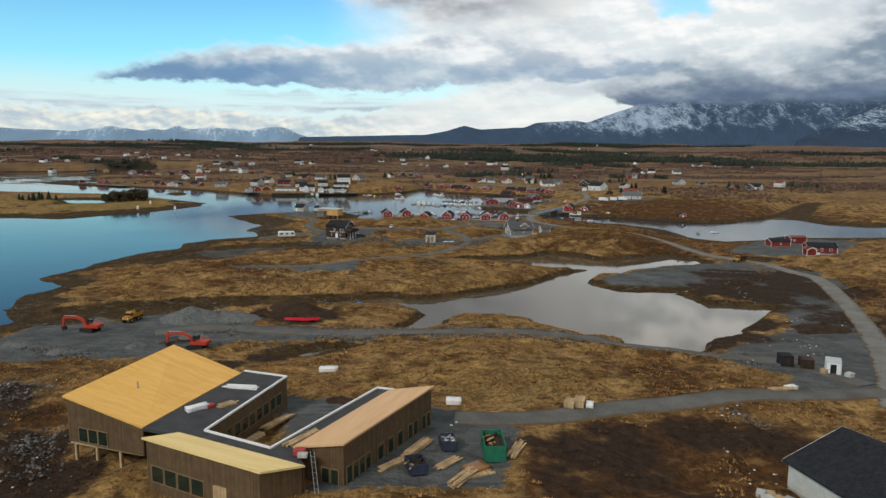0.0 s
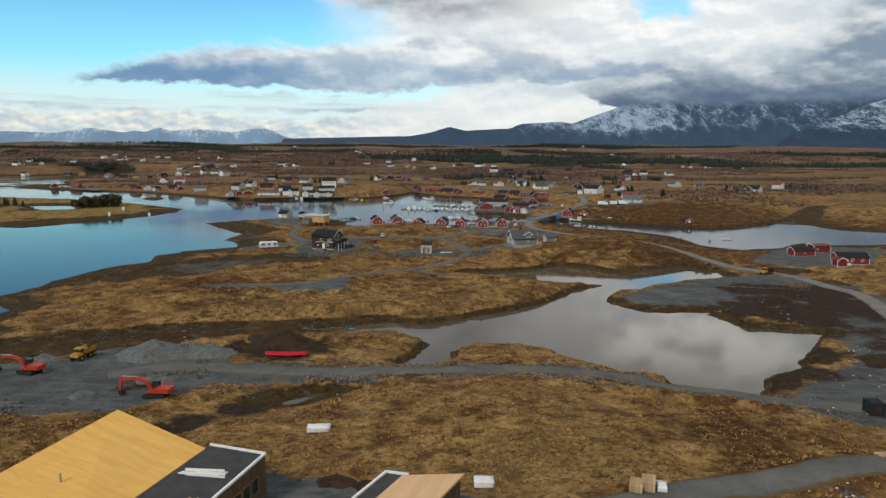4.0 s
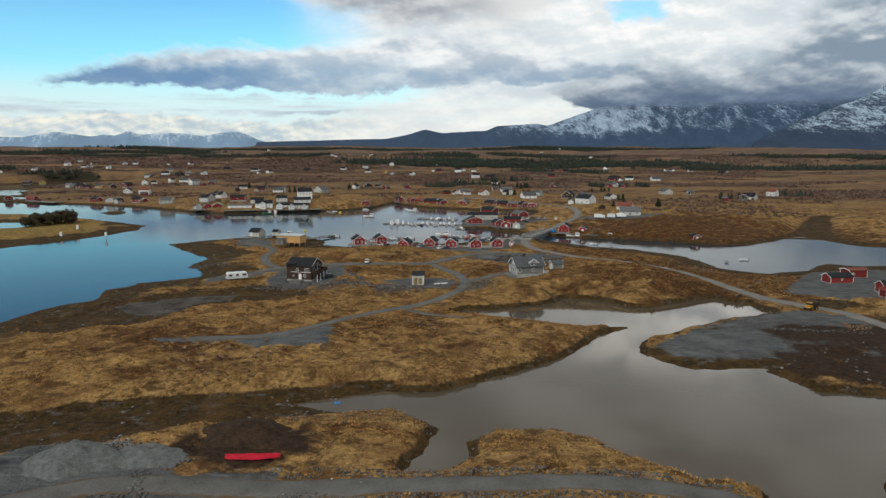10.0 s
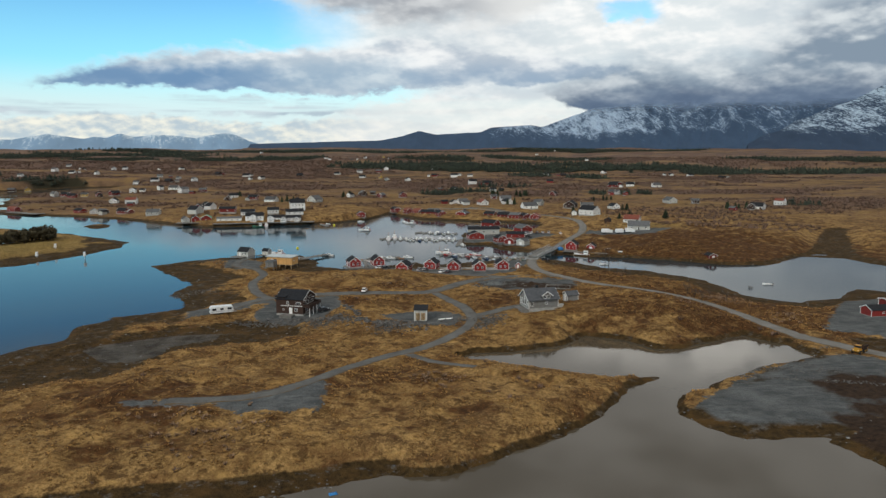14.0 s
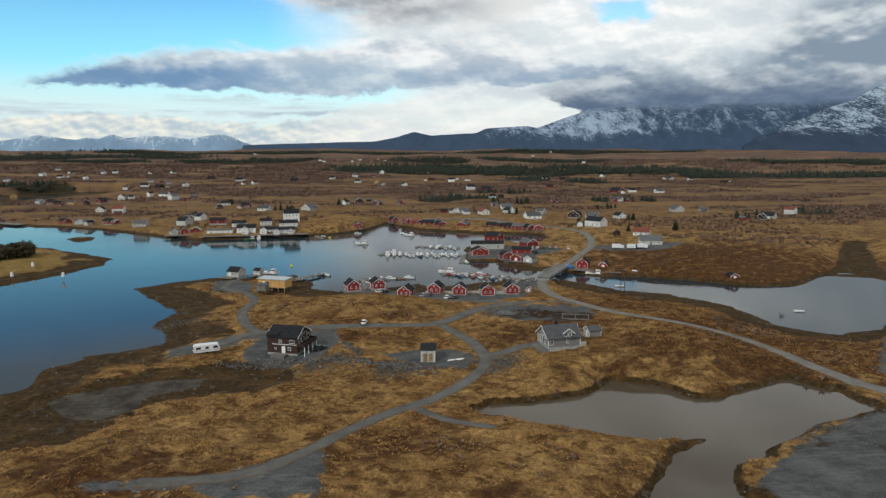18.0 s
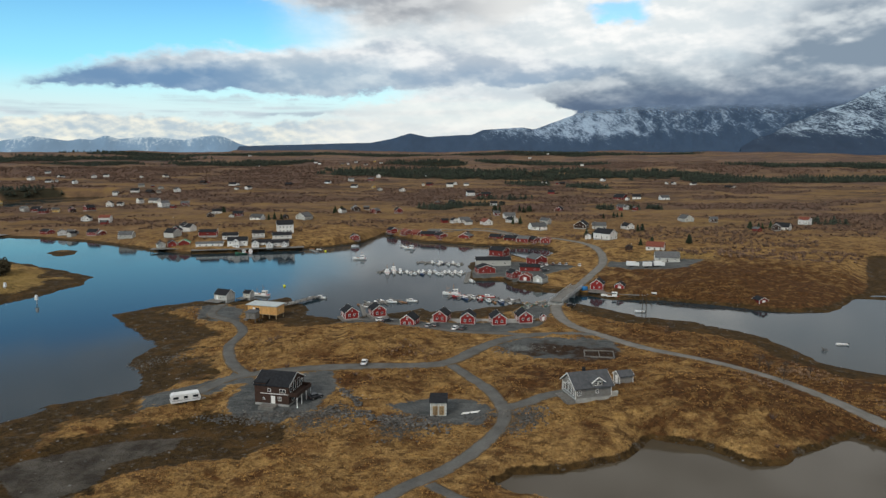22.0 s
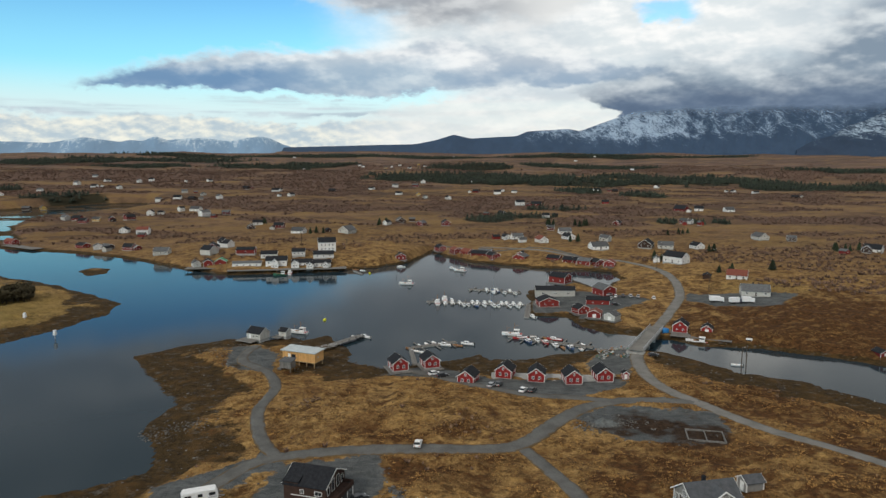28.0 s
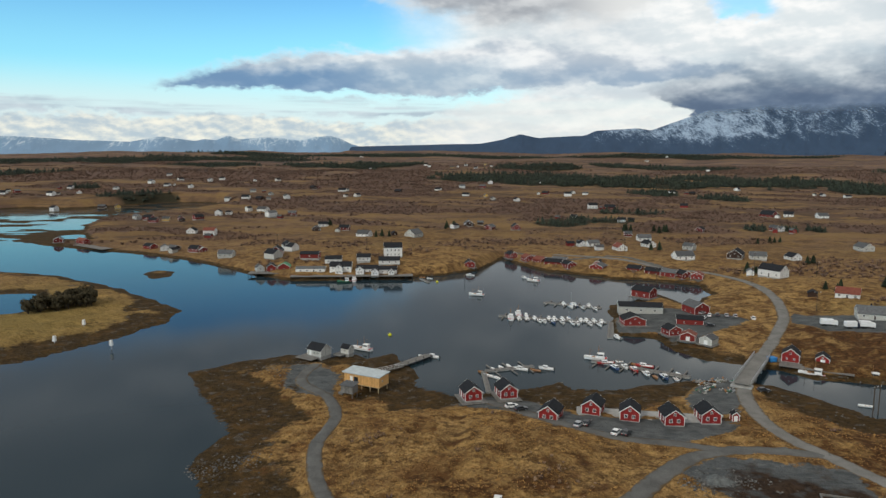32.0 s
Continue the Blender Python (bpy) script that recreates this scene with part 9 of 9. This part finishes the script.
for x, y, r, n in ((100, 566, 5, 5), (118, 512, 4, 3), (146, 610, 3, 3), (235, 610, 8, 6), (-190, 758, 6, 4), (150, 690, 10, 4), (60, 640, 6, 3), (-128, 690, 5, 3), (150, 530, 4, 3), (62, 745, 8, 5), (86, 742, 6, 5), (-86, 760, 6, 4),
                   (-296, 456, 2, 2), (-290, 458, 3, 3), (-283, 460, 3, 3), (-276, 463, 2, 2)):
    for k in range(n):
        spots.append((x + tr.uniform(-r, r), y + tr.uniform(-r, r) * 0.6, 0))
used = [False] * 3
for x, y, _ in spots:
    z = ground_z(x, y)
    if z < 0.7:
        continue
    k = tr.randrange(3)
    m = pose(x, y, z, 0, 0, tr.uniform(0, 360))
    if not used[k]:
        TREES[k].matrix_basis = m
        used[k] = True
    else:
        copy_thing(TREES[k], m)

THICKET = surface("brown_green_foliage", (0.034, 0.029, 0.016), (0.078, 0.064, 0.034), 0.6, 0.95, 0, 0.0, per_object=0.35)


def bushy_tree(h, seed, label):
    """A low, dense tree: short trunk, forked limbs and a lumpy crown of many small leaf clumps."""
    rng = random.Random(seed)
    e = new("bushy_tree")
    tagged(e, label, "tree", "trees of the grove on the island")
    bm = bmesh.new()
    bar(bm, (0, 0, -0.5), (0.03 * h, 0, 0.5 * h), 0.05 * h, n=6)
    part("trunk", bm, BARK, e)
    lumps = []
    for k in range(7):
        a = k * 0.9 + rng.uniform(-0.3, 0.3)
        c = Vector((math.cos(a) * h * rng.uniform(0.10, 0.26), math.sin(a) * h * rng.uniform(0.10, 0.26), h * rng.uniform(0.32, 0.82)))
        bm = bmesh.new()
        bar(bm, (0.02 * h, 0, c.z * 0.5), c, 0.02 * h, n=4)
        part("limb", bm, BARK, e)
        lumps.append((c, h * rng.uniform(0.15, 0.24)))
    v, f = [], []
    for c, r in lumps:
        for k in range(44):
            d = Vector((rng.gauss(0, 1), rng.gauss(0, 1), rng.gauss(0, 1))).normalized()
            p = c + d * r * rng.uniform(0.6, 1.05)
            u = d.cross(Vector((rng.uniform(-1, 1), rng.uniform(-1, 1), rng.uniform(-1, 1)))).normalized() * 0.075 * h
            w = d.cross(u).normalized() * 0.075 * h
            i = len(v)
            v += [p - u, p + u * 0.8 - w * 0.4, p + w]
            f.append((i, i + 1, i + 2))
    mesh_object("crown", v, f, THICKET, e)
    return e


GROVE = [bushy_tree(h, 70 + k, "dense brown-green tree crowded in the island grove") for k, h in enumerate((6.4, 7.4, 5.6, 6.9))]
grove_used = [False] * 4
for k in range(64):
    u, w = tr.random(), tr.random()
    x, y = -231 + 19 * u - 5 * w, 440 + 17 * u + 9 * w
    q = tr.randrange(4)
    m = pose(x, y, ground_z(x, y), 0, 0, tr.uniform(0, 360))
    if grove_used[q]:
        copy_thing(GROVE[q], m)
    else:
        GROVE[q].matrix_basis, grove_used[q] = m, True

TWIG = surface("leafless_branches", (0.055, 0.042, 0.034), (0.12, 0.092, 0.072), 1.0, 0.95, 0, 0.0)


def bare_tree(x, y, h, seed):
    """A leafless birch: forked trunk, limbs and a thin crown of twigs."""
    rng = random.Random(seed)
    e = thing("bare_tree", x, y, ground_z(x, y), rng.uniform(0, 360), "leafless grey-brown birch standing in the dry grass", "tree", "bare trees on the moor")
    bm = bmesh.new()
    bar(bm, (0, 0, -0.4), (0.05 * h, 0, 0.55 * h), 0.035 * h, n=6)
    part("trunk", bm, BARK, e)
    tips = []
    for k in range(7):
        a, z0 = k * 0.9 + rng.uniform(-0.3, 0.3), h * rng.uniform(0.15, 0.5)
        tip = Vector((math.cos(a) * h * rng.uniform(0.2, 0.36), math.sin(a) * h * rng.uniform(0.2, 0.36), z0 + h * rng.uniform(0.25, 0.45)))
        bm = bmesh.new()
        bar(bm, (0.05 * z0, 0, z0), tip, 0.014 * h, n=4)
        part("limb", bm, BARK, e)
        tips.append((Vector((0.05 * z0, 0, z0)), tip))
    v, f = [], []
    for a, b in tips:
        for k in range(26):
            p = a.lerp(b, rng.uniform(0.3, 1.0))
            d = Vector((rng.uniform(-1, 1), rng.uniform(-1, 1), rng.uniform(0.1, 1.1))) * h * 0.16
            w = Vector((-d.y, d.x, 0)).normalized() * 0.022 * h * 0.4
            i = len(v)
            v += [p - w, p + w, p + d]
            f.append((i, i + 1, i + 2))
    mesh_object("crown", v, f, TWIG, e)


for i, (x, y, h) in enumerate([(68.4, 344.9, 3.9), (76.1, 294.1, 3.6), (84.7, 289.6, 3.1), (82.7, 297.7, 2.8), (89.5, 304.2, 3.3), (74.8, 296.7, 4.3), (74.0, 282.8, 4.5), (122.7, 330.7, 2.9), (106.8, 319.3, 3.1), (84.4, 676.7, 4.3), (19.4, 627.3, 4.3), (-92.4, 604.4, 4.0)]):
    bare_tree(x, y, h, 300 + i)

# plantations further off
wg = np.random.default_rng(9)
rows = []
for x, y, a, b in WOODS:
    n = int(min(3200, max(40, a * b / (9 if y < 1300 else 13))))
    px_, py_ = x + wg.uniform(-1.3, 1.3, n) * a, y + wg.uniform(-1.3, 1.3, n) * b
    hh = terrain(px_, py_)[0]
    keep = (growth(px_, py_)[0] > 0.42) & (hh > 0.6)
    px_, py_, hh = px_[keep], py_[keep], hh[keep]
    k = len(px_)
    rows.append(np.stack([px_, py_, hh - 0.5, wg.uniform(6, 10, k) * (0.75 if y < 900 else 1.0 if y < 1300 else 1.25 if y < 2900 else 1.8), wg.uniform(0, 6.28, k), wg.uniform(0.65, 0.95, k)], 1))
scatter("forest", FOREST, [np.array(conifer_shape(5, 4, 7)[0]) * (1.5, 1.5, 1.0), conifer_shape(5, 4, 7)[1]], np.concatenate(rows), "dark conifer plantations across the moor", "forest")
